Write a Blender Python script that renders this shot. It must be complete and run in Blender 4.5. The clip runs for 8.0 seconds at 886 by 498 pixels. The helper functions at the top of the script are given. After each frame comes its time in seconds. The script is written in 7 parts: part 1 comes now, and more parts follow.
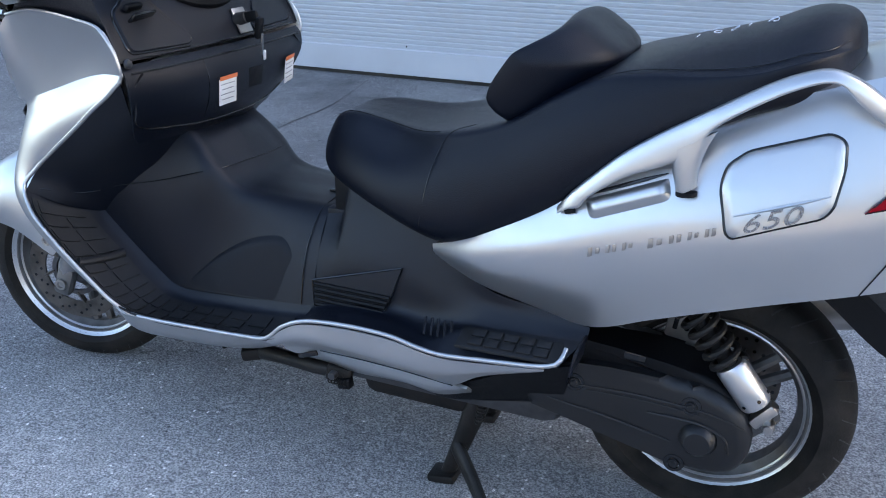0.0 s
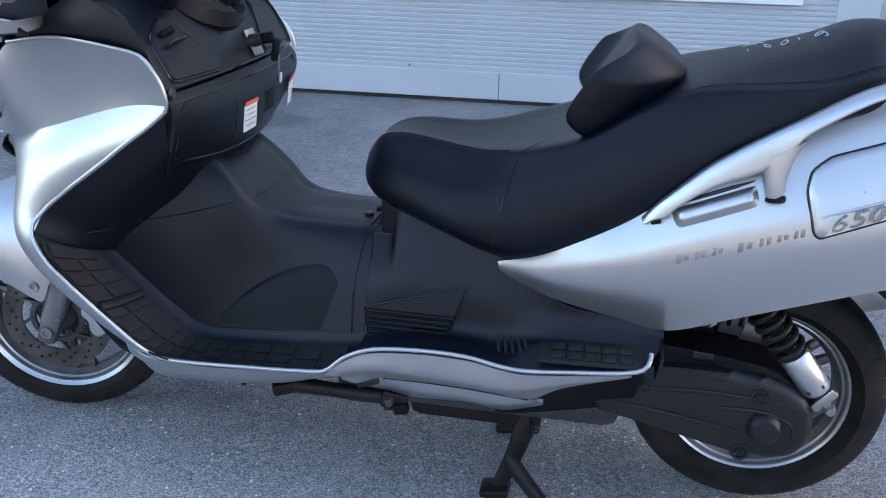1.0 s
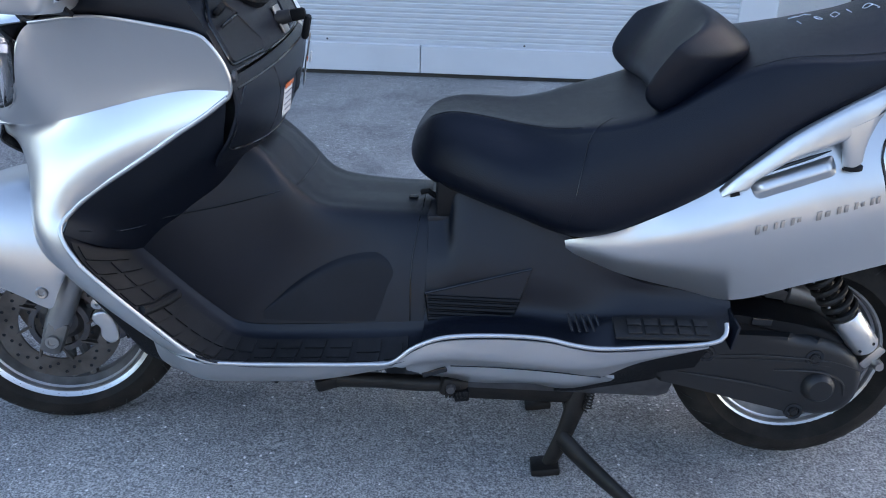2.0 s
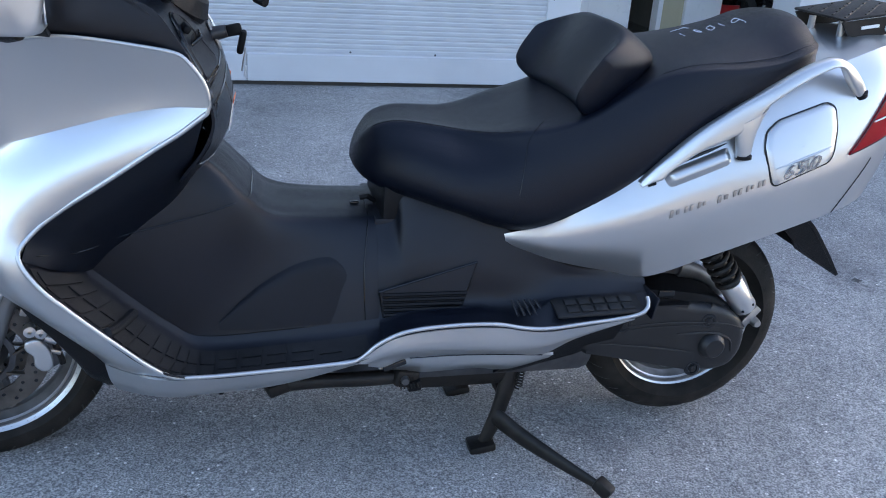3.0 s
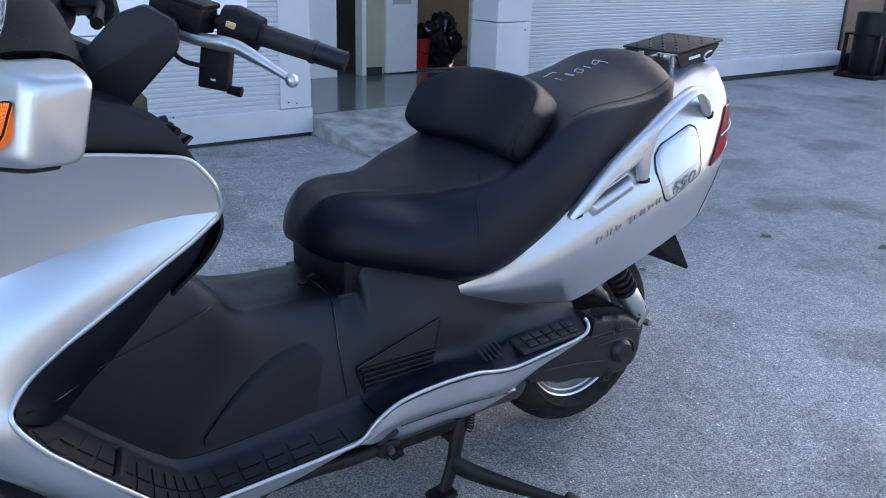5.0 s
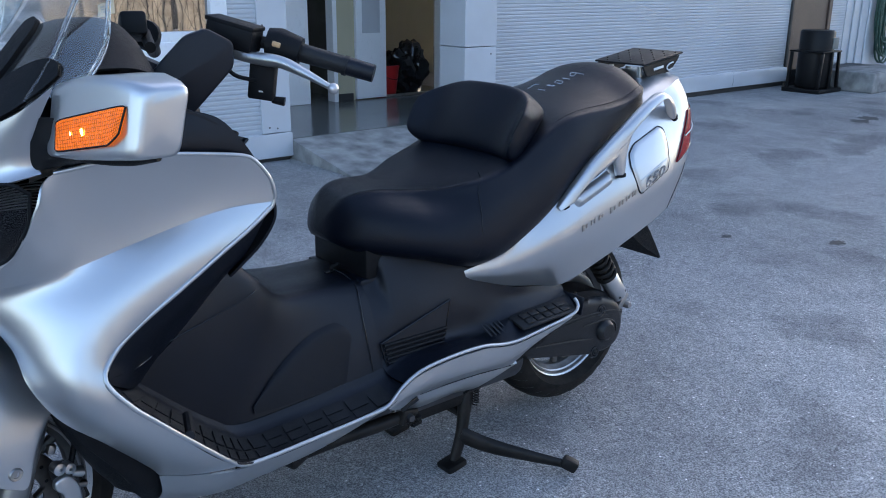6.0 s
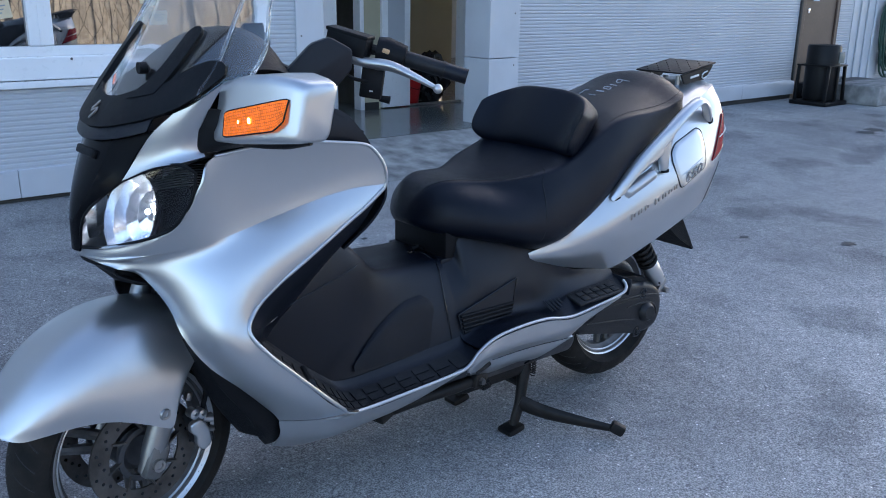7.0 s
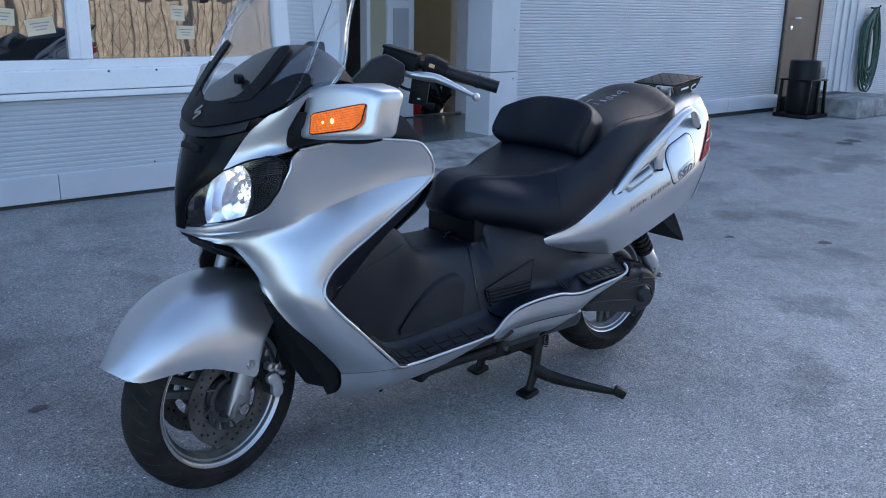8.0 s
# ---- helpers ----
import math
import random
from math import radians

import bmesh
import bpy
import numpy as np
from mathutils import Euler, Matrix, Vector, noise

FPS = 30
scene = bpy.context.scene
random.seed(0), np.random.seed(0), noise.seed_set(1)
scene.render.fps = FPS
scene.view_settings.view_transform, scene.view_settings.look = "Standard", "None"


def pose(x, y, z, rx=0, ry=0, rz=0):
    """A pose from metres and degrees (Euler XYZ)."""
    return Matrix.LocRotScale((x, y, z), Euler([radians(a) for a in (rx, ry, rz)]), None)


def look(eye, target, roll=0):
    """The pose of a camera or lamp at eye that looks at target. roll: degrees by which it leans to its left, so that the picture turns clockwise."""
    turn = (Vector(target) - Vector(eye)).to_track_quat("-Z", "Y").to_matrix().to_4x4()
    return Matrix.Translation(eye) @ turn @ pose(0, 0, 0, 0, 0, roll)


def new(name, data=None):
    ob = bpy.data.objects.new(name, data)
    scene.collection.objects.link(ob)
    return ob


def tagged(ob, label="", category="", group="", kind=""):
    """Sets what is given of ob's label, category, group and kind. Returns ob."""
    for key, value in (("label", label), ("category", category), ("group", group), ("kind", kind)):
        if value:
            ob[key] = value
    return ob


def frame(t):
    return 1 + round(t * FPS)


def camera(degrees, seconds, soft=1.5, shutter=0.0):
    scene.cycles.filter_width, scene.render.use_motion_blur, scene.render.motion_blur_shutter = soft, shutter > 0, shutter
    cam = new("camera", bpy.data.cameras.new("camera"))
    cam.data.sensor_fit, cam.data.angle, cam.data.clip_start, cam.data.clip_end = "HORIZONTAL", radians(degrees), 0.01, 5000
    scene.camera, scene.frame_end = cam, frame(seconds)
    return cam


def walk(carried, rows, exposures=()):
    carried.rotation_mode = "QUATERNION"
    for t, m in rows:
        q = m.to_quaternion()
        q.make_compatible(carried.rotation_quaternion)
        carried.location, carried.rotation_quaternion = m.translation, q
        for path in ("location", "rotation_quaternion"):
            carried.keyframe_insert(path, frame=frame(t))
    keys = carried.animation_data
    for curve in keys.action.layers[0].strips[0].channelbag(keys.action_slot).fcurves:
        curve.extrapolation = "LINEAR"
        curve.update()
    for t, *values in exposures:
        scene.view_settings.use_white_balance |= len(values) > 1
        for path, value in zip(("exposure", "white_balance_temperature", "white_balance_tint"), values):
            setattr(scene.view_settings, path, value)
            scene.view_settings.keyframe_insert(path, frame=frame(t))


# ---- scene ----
cam = camera(54.3, 8.0, soft=1.0)
# seconds, place of the eye, yaw, pitch, roll
ROWS = [
    (0.0, 1.6835, -1.5789, 1.1969, 23.26, -22.46, -0.36),
    (0.5, 1.4535, -1.6612, 1.2092, 16.20, -22.06, -0.62),
    (1.0, 1.2550, -1.7025, 1.2166, 11.49, -21.97, -0.91),
    (1.5, 1.0488, -1.6849, 1.2074, 7.25, -22.94, -1.29),
    (1.7, 0.9792, -1.6783, 1.2072, 5.52, -23.48, -1.28),
    (2.8, 0.5805, -1.7941, 1.2319, -9.71, -23.24, -3.76),
    (3.0, 0.5271, -1.7821, 1.2357, -12.63, -22.74, -3.74),
    (3.5, 0.3935, -1.6959, 1.2393, -19.42, -21.96, -3.08),
    (4.0, 0.2844, -1.6018, 1.2566, -26.15, -21.45, -3.25),
    (4.5, 0.1388, -1.5512, 1.2590, -31.94, -20.33, -2.81),
    (4.7, 0.0729, -1.5391, 1.2699, -33.96, -19.88, -2.24),
    (5.8, -0.1988, -1.6608, 1.2535, -39.12, -17.78, -0.61),
    (6.0, -0.2547, -1.6985, 1.2609, -39.27, -17.38, -0.40),
    (6.5, -0.3883, -1.7569, 1.2740, -39.39, -16.82, -0.41),
    (7.0, -0.5791, -1.8047, 1.2683, -39.11, -16.59, -0.80),
    (7.5, -0.7708, -1.8936, 1.2850, -38.96, -16.38, -0.87),
    (8.0, -0.9318, -2.0379, 1.2953, -39.82, -15.71, -1.05),
]
walk(cam, [(t, pose(x, y, z, 90 + pitch, roll, yaw)) for t, x, y, z, yaw, pitch, roll in ROWS], exposures=[(0.0, 1.95, 6500, 15), (3.5, 1.95, 6450, 15), (4.6, 1.90, 6400, 15), (5.9, 1.53, 6150, 14), (6.6, 1.58, 6080, 14), (8.0, 1.42, 6000, 14)])

# ---- world and sun: the yard lies in the shade of the building, under open sky ----
SUN_UP, SUN_TURN = radians(22), radians(62)
world = bpy.data.worlds.new("sky")
world.use_nodes = True
scene.world = world
sky = world.node_tree.nodes.new("ShaderNodeTexSky")
sky.sky_type, sky.sun_disc = "NISHITA", False
sky.sun_elevation, sky.sun_rotation = SUN_UP, SUN_TURN
sky.dust_density, sky.ozone_density = 1.6, 1.0
world.node_tree.links.new(sky.outputs[0], world.node_tree.nodes["Background"].inputs[0])
world.node_tree.nodes["Background"].inputs[1].default_value = 0.15
sun = new("sun", bpy.data.lights.new("sun", "SUN"))
sun.data.energy, sun.data.angle, sun.data.color = 3.0, radians(0.5), (1.0, 0.93, 0.84)
SUN_DIR = Vector((math.sin(SUN_TURN) * math.cos(SUN_UP), math.cos(SUN_TURN) * math.cos(SUN_UP), math.sin(SUN_UP)))
sun.matrix_world = look(SUN_DIR * 30, (0, 0, 0))


# ---- materials ----
def material(name, color, rough=0.5, metal=0.0, vary=0.12, scale=8.0, grain=0.0, grain_scale=300.0, coat=0.0, spec=0.5, tint=None, rough_vary=0.1):
    """A surface with slow colour variation, uneven gloss and a fine relief, all in object metres."""
    m = bpy.data.materials.new(name)
    m.use_nodes = True
    nt = m.node_tree
    b = nt.nodes["Principled BSDF"]
    co = nt.nodes.new("ShaderNodeTexCoord")
    slow = nt.nodes.new("ShaderNodeTexNoise")
    slow.inputs["Scale"].default_value, slow.inputs["Detail"].default_value = scale, 6
    nt.links.new(co.outputs["Object"], slow.inputs["Vector"])
    ramp = nt.nodes.new("ShaderNodeValToRGB")
    c2 = tint or [min(1, c * (1 + vary)) for c in color]
    ramp.color_ramp.elements[0].color = (*[c * (1 - vary) for c in color], 1)
    ramp.color_ramp.elements[1].color = (*c2, 1)
    ramp.color_ramp.elements[0].position, ramp.color_ramp.elements[1].position = 0.3, 0.7
    nt.links.new(slow.outputs["Fac"], ramp.inputs["Fac"])
    nt.links.new(ramp.outputs["Color"], b.inputs["Base Color"])
    b.inputs["Metallic"].default_value = metal
    b.inputs["Specular IOR Level"].default_value = spec
    b.inputs["Coat Weight"].default_value = coat
    b.inputs["Coat Roughness"].default_value = 0.08
    fine = nt.nodes.new("ShaderNodeTexNoise")
    fine.inputs["Scale"].default_value, fine.inputs["Detail"].default_value = scale * 9, 4
    nt.links.new(co.outputs["Object"], fine.inputs["Vector"])
    mr = nt.nodes.new("ShaderNodeMapRange")
    mr.inputs["To Min"].default_value, mr.inputs["To Max"].default_value = max(0.02, rough - rough_vary), min(1, rough + rough_vary)
    nt.links.new(fine.outputs["Fac"], mr.inputs["Value"])
    nt.links.new(mr.outputs["Result"], b.inputs["Roughness"])
    if grain:
        g = nt.nodes.new("ShaderNodeTexNoise")
        g.inputs["Scale"].default_value, g.inputs["Detail"].default_value = grain_scale, 3
        nt.links.new(co.outputs["Object"], g.inputs["Vector"])
        bump = nt.nodes.new("ShaderNodeBump")
        bump.inputs["Strength"].default_value, bump.inputs["Distance"].default_value = grain, 0.002
        nt.links.new(g.outputs["Fac"], bump.inputs["Height"])
        nt.links.new(bump.outputs["Normal"], b.inputs["Normal"])
    return m


def asphalt():
    m = bpy.data.materials.new("asphalt")
    m.use_nodes = True
    nt = m.node_tree
    b = nt.nodes["Principled BSDF"]
    co = nt.nodes.new("ShaderNodeTexCoord")

    def noise_at(scale, detail=5):
        n = nt.nodes.new("ShaderNodeTexNoise")
        n.inputs["Scale"].default_value, n.inputs["Detail"].default_value = scale, detail
        nt.links.new(co.outputs["Object"], n.inputs["Vector"])
        return n

    def ramp_of(source, lo, hi, c0, c1):
        r = nt.nodes.new("ShaderNodeValToRGB")
        r.color_ramp.elements[0].position, r.color_ramp.elements[1].position = lo, hi
        r.color_ramp.elements[0].color, r.color_ramp.elements[1].color = (*c0, 1), (*c1, 1)
        nt.links.new(source, r.inputs["Fac"])
        return r

    def mixed(kind, fac, a, c):
        x = nt.nodes.new("ShaderNodeMix")
        x.data_type, x.blend_type = "RGBA", kind
        if isinstance(fac, float):
            x.inputs[0].default_value = fac
        else:
            nt.links.new(fac, x.inputs[0])
        nt.links.new(a, x.inputs[6])
        nt.links.new(c, x.inputs[7])
        return x.outputs[2]

    stones = nt.nodes.new("ShaderNodeTexVoronoi")
    stones.inputs["Scale"].default_value = 130
    nt.links.new(co.outputs["Object"], stones.inputs["Vector"])
    chips = nt.nodes.new("ShaderNodeTexVoronoi")
    chips.inputs["Scale"].default_value = 95
    nt.links.new(co.outputs["Object"], chips.inputs["Vector"])
    big = ramp_of(noise_at(0.55, 10).outputs["Fac"], 0.34, 0.66, (0.280, 0.279, 0.277), (0.436, 0.431, 0.422))
    mid = ramp_of(noise_at(6.0, 8).outputs["Fac"], 0.3, 0.7, (0.89, 0.89, 0.89), (1.09, 1.09, 1.09))
    fine = ramp_of(noise_at(210.0, 3).outputs["Fac"], 0.38, 0.62, (0.54, 0.54, 0.55), (1.42, 1.42, 1.41))
    lump = ramp_of(noise_at(75.0, 3).outputs["Fac"], 0.36, 0.64, (0.83, 0.83, 0.84), (1.16, 1.16, 1.155))
    blot = ramp_of(noise_at(22.0, 4).outputs["Fac"], 0.34, 0.66, (0.94, 0.94, 0.945), (1.06, 1.06, 1.06))
    grit = ramp_of(noise_at(520.0, 2).outputs["Fac"], 0.36, 0.64, (0.86, 0.86, 0.86), (1.13, 1.13, 1.13))
    speck = ramp_of(chips.outputs["Color"], 0.83, 0.89, (1, 1, 1), (2.3, 2.28, 2.24))
    pit = ramp_of(noise_at(46.0, 3).outputs["Fac"], 0.27, 0.33, (0.42, 0.42, 0.43), (1, 1, 1))
    c = mixed("MULTIPLY", 1.0, big.outputs[0], mid.outputs[0])
    c = mixed("MULTIPLY", 1.0, c, fine.outputs[0])
    c = mixed("MULTIPLY", 1.0, c, grit.outputs[0])
    c = mixed("MULTIPLY", 1.0, c, lump.outputs[0])
    c = mixed("MULTIPLY", 1.0, c, blot.outputs[0])
    c = mixed("MULTIPLY", 0.8, c, pit.outputs[0])
    # faded oil and tyre marks with ragged borders
    mark = ramp_of(noise_at(1.7, 9).outputs["Fac"], 0.36, 0.45, (0.70, 0.70, 0.71), (1, 1, 1))
    c = mixed("MULTIPLY", 1.0, c, mark.outputs[0])
    dirt = ramp_of(noise_at(0.32, 8).outputs["Fac"], 0.40, 0.55, (0.84, 0.84, 0.85), (1.04, 1.04, 1.03))
    c = mixed("MULTIPLY", 1.0, c, dirt.outputs[0])
    near = ramp_of(chips.outputs["Distance"], 0.25, 0.45, (1, 1, 1), (0, 0, 0))
    c = mixed("MULTIPLY", near.outputs[0], c, speck.outputs[0])
    # dimmer light towards -x and the wall, painted into the colour, with a ragged border
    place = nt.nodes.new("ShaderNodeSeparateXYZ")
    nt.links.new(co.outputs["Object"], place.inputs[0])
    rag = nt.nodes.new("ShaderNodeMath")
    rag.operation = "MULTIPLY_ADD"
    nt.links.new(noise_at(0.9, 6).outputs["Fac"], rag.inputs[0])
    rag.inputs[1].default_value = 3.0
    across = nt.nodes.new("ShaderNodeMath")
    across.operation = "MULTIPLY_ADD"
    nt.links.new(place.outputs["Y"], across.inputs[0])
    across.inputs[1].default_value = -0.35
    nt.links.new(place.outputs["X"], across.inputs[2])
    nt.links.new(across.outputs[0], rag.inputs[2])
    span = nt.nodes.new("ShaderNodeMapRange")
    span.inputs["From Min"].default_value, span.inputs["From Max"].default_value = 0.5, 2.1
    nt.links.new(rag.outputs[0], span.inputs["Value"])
    dimmed = ramp_of(span.outputs["Result"], 0.0, 1.0, (0.70, 0.705, 0.72), (1, 1, 1))
    c = mixed("MULTIPLY", 1.0, c, dimmed.outputs[0])
    nt.links.new(c, b.inputs["Base Color"])
    b.inputs["Roughness"].default_value, b.inputs["Specular IOR Level"].default_value = 0.85, 0.3
    bump = nt.nodes.new("ShaderNodeBump")
    bump.inputs["Strength"].default_value, bump.inputs["Distance"].default_value = 0.8, 0.003
    add = nt.nodes.new("ShaderNodeMath")
    nt.links.new(stones.outputs["Distance"], add.inputs[0])
    nt.links.new(noise_at(260.0, 3).outputs["Fac"], add.inputs[1])
    nt.links.new(add.outputs[0], bump.inputs["Height"])
    nt.links.new(bump.outputs["Normal"], b.inputs["Normal"])
    return m


def glass(name, color=(1, 1, 1), rough=0.02, ior=1.45, transparency=0.0):
    m = bpy.data.materials.new(name)
    m.use_nodes = True
    b = m.node_tree.nodes["Principled BSDF"]
    b.inputs["Base Color"].default_value = (*color, 1)
    b.inputs["Transmission Weight"].default_value = 1.0
    b.inputs["Roughness"].default_value, b.inputs["IOR"].default_value = rough, ior
    return m


def coated_pane():
    """Dark room behind mirroring double glazing, with slightly uneven panes."""
    m = bpy.data.materials.new("window_pane")
    m.use_nodes = True
    nt = m.node_tree
    b = nt.nodes["Principled BSDF"]
    b.inputs["Base Color"].default_value = (0.02, 0.021, 0.023, 1)
    b.inputs["Roughness"].default_value, b.inputs["IOR"].default_value = 0.015, 3.6
    co = nt.nodes.new("ShaderNodeTexCoord")
    n = nt.nodes.new("ShaderNodeTexNoise")
    n.inputs["Scale"].default_value, n.inputs["Detail"].default_value = 3.0, 1
    nt.links.new(co.outputs["Object"], n.inputs["Vector"])
    bump = nt.nodes.new("ShaderNodeBump")
    bump.inputs["Strength"].default_value, bump.inputs["Distance"].default_value = 0.11, 0.01
    nt.links.new(n.outputs["Fac"], bump.inputs["Height"])
    nt.links.new(bump.outputs["Normal"], b.inputs["Normal"])
    return m


def glowing(name, color, strength, base=(0.8, 0.8, 0.8)):
    m = bpy.data.materials.new(name)
    m.use_nodes = True
    b = m.node_tree.nodes["Principled BSDF"]
    b.inputs["Base Color"].default_value = (*base, 1)
    b.inputs["Emission Color"].default_value = (*color, 1)
    b.inputs["Emission Strength"].default_value = strength
    return m


SILVER = material("silver_paint", (0.58, 0.59, 0.60), 0.33, 0.88, 0.03, 4, 0.05, 1400, coat=0.5, rough_vary=0.05)
# silver of the lower panels, darkened in colour because the belly faces down
SILVER_DIM = material("dimmed_silver", (0.43, 0.44, 0.455), 0.38, 0.75, 0.05, 6, 0.05, 900)
PLASTIC = material("black_grained_plastic", (0.0036, 0.0056, 0.0112), 0.36, 0, 0.15, 7, 0.3, 1100, spec=0.37, rough_vary=0.06)
PLASTIC_ROUGH = material("black_matt_plastic", (0.0040, 0.0045, 0.0060), 0.52, 0, 0.2, 9, 0.4, 700, spec=0.23)
GLOSS = material("black_gloss_plastic", (0.010, 0.011, 0.013), 0.10, 0, 0.1, 5, spec=0.5, rough_vary=0.04)
NOSE = material("black_nose_plastic", (0.005, 0.0055, 0.007), 0.14, 0, 0.1, 5, spec=0.10, rough_vary=0.05)
KNEE = material("matt_knee_plastic", (0.0034, 0.0046, 0.0085), 0.46, 0, 0.15, 8, 0.4, 900, spec=0.29)
RUBBER = material("rubber_mat", (0.009, 0.0095, 0.011), 0.55, 0, 0.35, 25, 0.5, 500, spec=0.45)
TYRE = material("tyre_rubber", (0.009, 0.009, 0.009), 0.7, 0, 0.4, 14, 0.4, 250, spec=0.22, tint=(0.030, 0.026, 0.022))
VINYL = material("seat_vinyl", (0.0021, 0.0040, 0.0098), 0.38, 0, 0.12, 6, 0.35, 650, spec=0.27, rough_vary=0.06)
ALLOY = material("cast_alloy", (0.62, 0.62, 0.62), 0.33, 0.9, 0.08, 12, 0.05, 500)
DARK_ALLOY = material("dark_cast_alloy", (0.11, 0.11, 0.115), 0.45, 0.8, 0.25, 20, 0.15, 300)
FORK = material("grey_fork_alloy", (0.30, 0.30, 0.30), 0.36, 0.8, 0.15, 14, 0.1, 400)
MID_ALLOY = material("mid_grey_alloy", (0.20, 0.195, 0.19), 0.5, 0.7, 0.3, 20, 0.15, 400)
NUMBER = material("grey_raised_number", (0.36, 0.365, 0.375), 0.26, 0.8, 0.1, 40)
DISC = material("worn_disc_steel", (0.125, 0.113, 0.102), 0.42, 0.75, 0.35, 25, 0.15, 600)
STEEL = material("brushed_steel", (0.45, 0.43, 0.41), 0.35, 1.0, 0.2, 25, 0.1, 600)
CHROME = material("chrome", (0.85, 0.86, 0.88), 0.10, 1.0, 0.04, 15, rough_vary=0.05)
REFLECTOR = material("lamp_reflector", (0.90, 0.91, 0.94), 0.22, 1.0, 0.02, 15, rough_vary=0.03)
FRAME_BLACK = material("black_frame_paint", (0.008, 0.008, 0.008), 0.5, 0, 0.5, 18, 0.3, 200, tint=(0.020, 0.017, 0.015), spec=0.3)
CASE = material("dark_case_paint", (0.011, 0.0115, 0.013), 0.42, 0.1, 0.15, 10, 0.25, 500)
RED = material("red_lens", (0.30, 0.004, 0.012), 0.25, 0, 0.1, 40, spec=0.08, coat=0.0)
AMBER = material("amber_lens", (0.90, 0.15, 0.003), 0.15, 0, 0.25, 90, 0.6, 260, spec=0.4, coat=0.05)
AMBER.node_tree.nodes["Principled BSDF"].inputs["Emission Color"].default_value = (1.0, 0.22, 0.01, 1)
AMBER.node_tree.nodes["Principled BSDF"].inputs["Emission Strength"].default_value = 0.22
AMBER_DARK = material("amber_lens_rib", (0.66, 0.09, 0.002), 0.2, 0, 0.2, 90, spec=0.6)
AMBER_GLOW = glowing("lit_bulb", (1.0, 0.55, 0.08), 9.0)
LAMP_GLOW = glowing("lit_headlamp_bulb", (0.93, 0.97, 1.0), 40.0)
WHITE_LABEL = material("white_label", (0.75, 0.76, 0.76), 0.5)
ORANGE_LABEL = material("orange_label", (0.75, 0.19, 0.06), 0.5)
GREY_PRINT = material("grey_print", (0.32, 0.33, 0.35), 0.6)
CHALK = material("chalk", (0.62, 0.66, 0.74), 0.9, 0, 0.3, 80)
SCREEN = glass("clear_screen", (0.97, 0.98, 0.98), 0.015, 1.6)
LENS = glass("clear_lens", (1, 1, 1), 0.01)
MIRROR = material("mirror_glass", (0.85, 0.87, 0.88), 0.03, 1.0, 0.01, 5, rough_vary=0.01)
ASPHALT = asphalt()
CLAD = material("white_cladding", (0.52, 0.54, 0.57), 0.42, 0.0, 0.05, 1.5, 0.05, 120)
CLAD_TRIM = material("white_trim", (0.55, 0.57, 0.60), 0.42, 0.0, 0.06, 2.5, 0.05, 120)
PVC = material("white_pvc", (0.88, 0.89, 0.90), 0.3, 0, 0.03, 3)
CONCRETE = material("concrete", (0.21, 0.21, 0.205), 0.88, 0, 0.3, 7, 0.9, 110, tint=(0.40, 0.395, 0.38))
FLOOR_IN = material("smooth_floor", (0.14, 0.145, 0.14), 0.16, 0, 0.2, 2.0, 0.1, 60)
BEIGE = material("beige_wall_paint", (0.50, 0.46, 0.32), 0.7, 0, 0.06, 2)
BROWN = material("brown_door_paint", (0.095, 0.062, 0.048), 0.45, 0, 0.1, 3, 0.1, 200)
BIN = material("black_bin_plastic", (0.005, 0.005, 0.0055), 0.45, 0, 0.2, 10, 0.2, 300, spec=0.25)
REDPLASTIC = material("red_plastic", (0.55, 0.02, 0.02), 0.35, 0, 0.1, 10)
HOSE = material("green_hose", (0.03, 0.075, 0.055), 0.5, 0, 0.2, 12)
PLAIN_DARK = material("plain_dark", (0.05, 0.048, 0.045), 0.8, 0, 0.3, 3)
WOOD = material("fence_wood", (0.47, 0.39, 0.28), 0.8, 0, 0.3, 6, 0.4, 60, tint=(0.62, 0.53, 0.39))
ROOF = material("roof_sheet", (0.35, 0.36, 0.38), 0.5, 0.2, 0.1, 2)


# ---- mesh tools ----
def link(name, me, mats, parent=None, label="", sharp=35, smooth=True):
    for mt in mats if isinstance(mats, (list, tuple)) else [mats]:
        me.materials.append(mt)
    if smooth:
        me.polygons.foreach_set("use_smooth", [True] * len(me.polygons))
        me.set_sharp_from_angle(angle=radians(sharp))
    ob = new(name, me)
    if parent:
        ob.parent = parent
    if label:
        tagged(ob, label)
    return ob


def part(name, bm, mats, parent=None, label="", sharp=35, smooth=True):
    bmesh.ops.recalc_face_normals(bm, faces=bm.faces)
    me = bpy.data.meshes.new(name)
    bm.to_mesh(me)
    bm.free()
    return link(name, me, mats, parent, label, sharp, smooth)


def empty(name, label, category, group="", kind="", at=(0, 0, 0)):
    ob = new(name)
    ob.empty_display_size = 0.1
    ob.location = at
    return tagged(ob, label, category, group, kind)


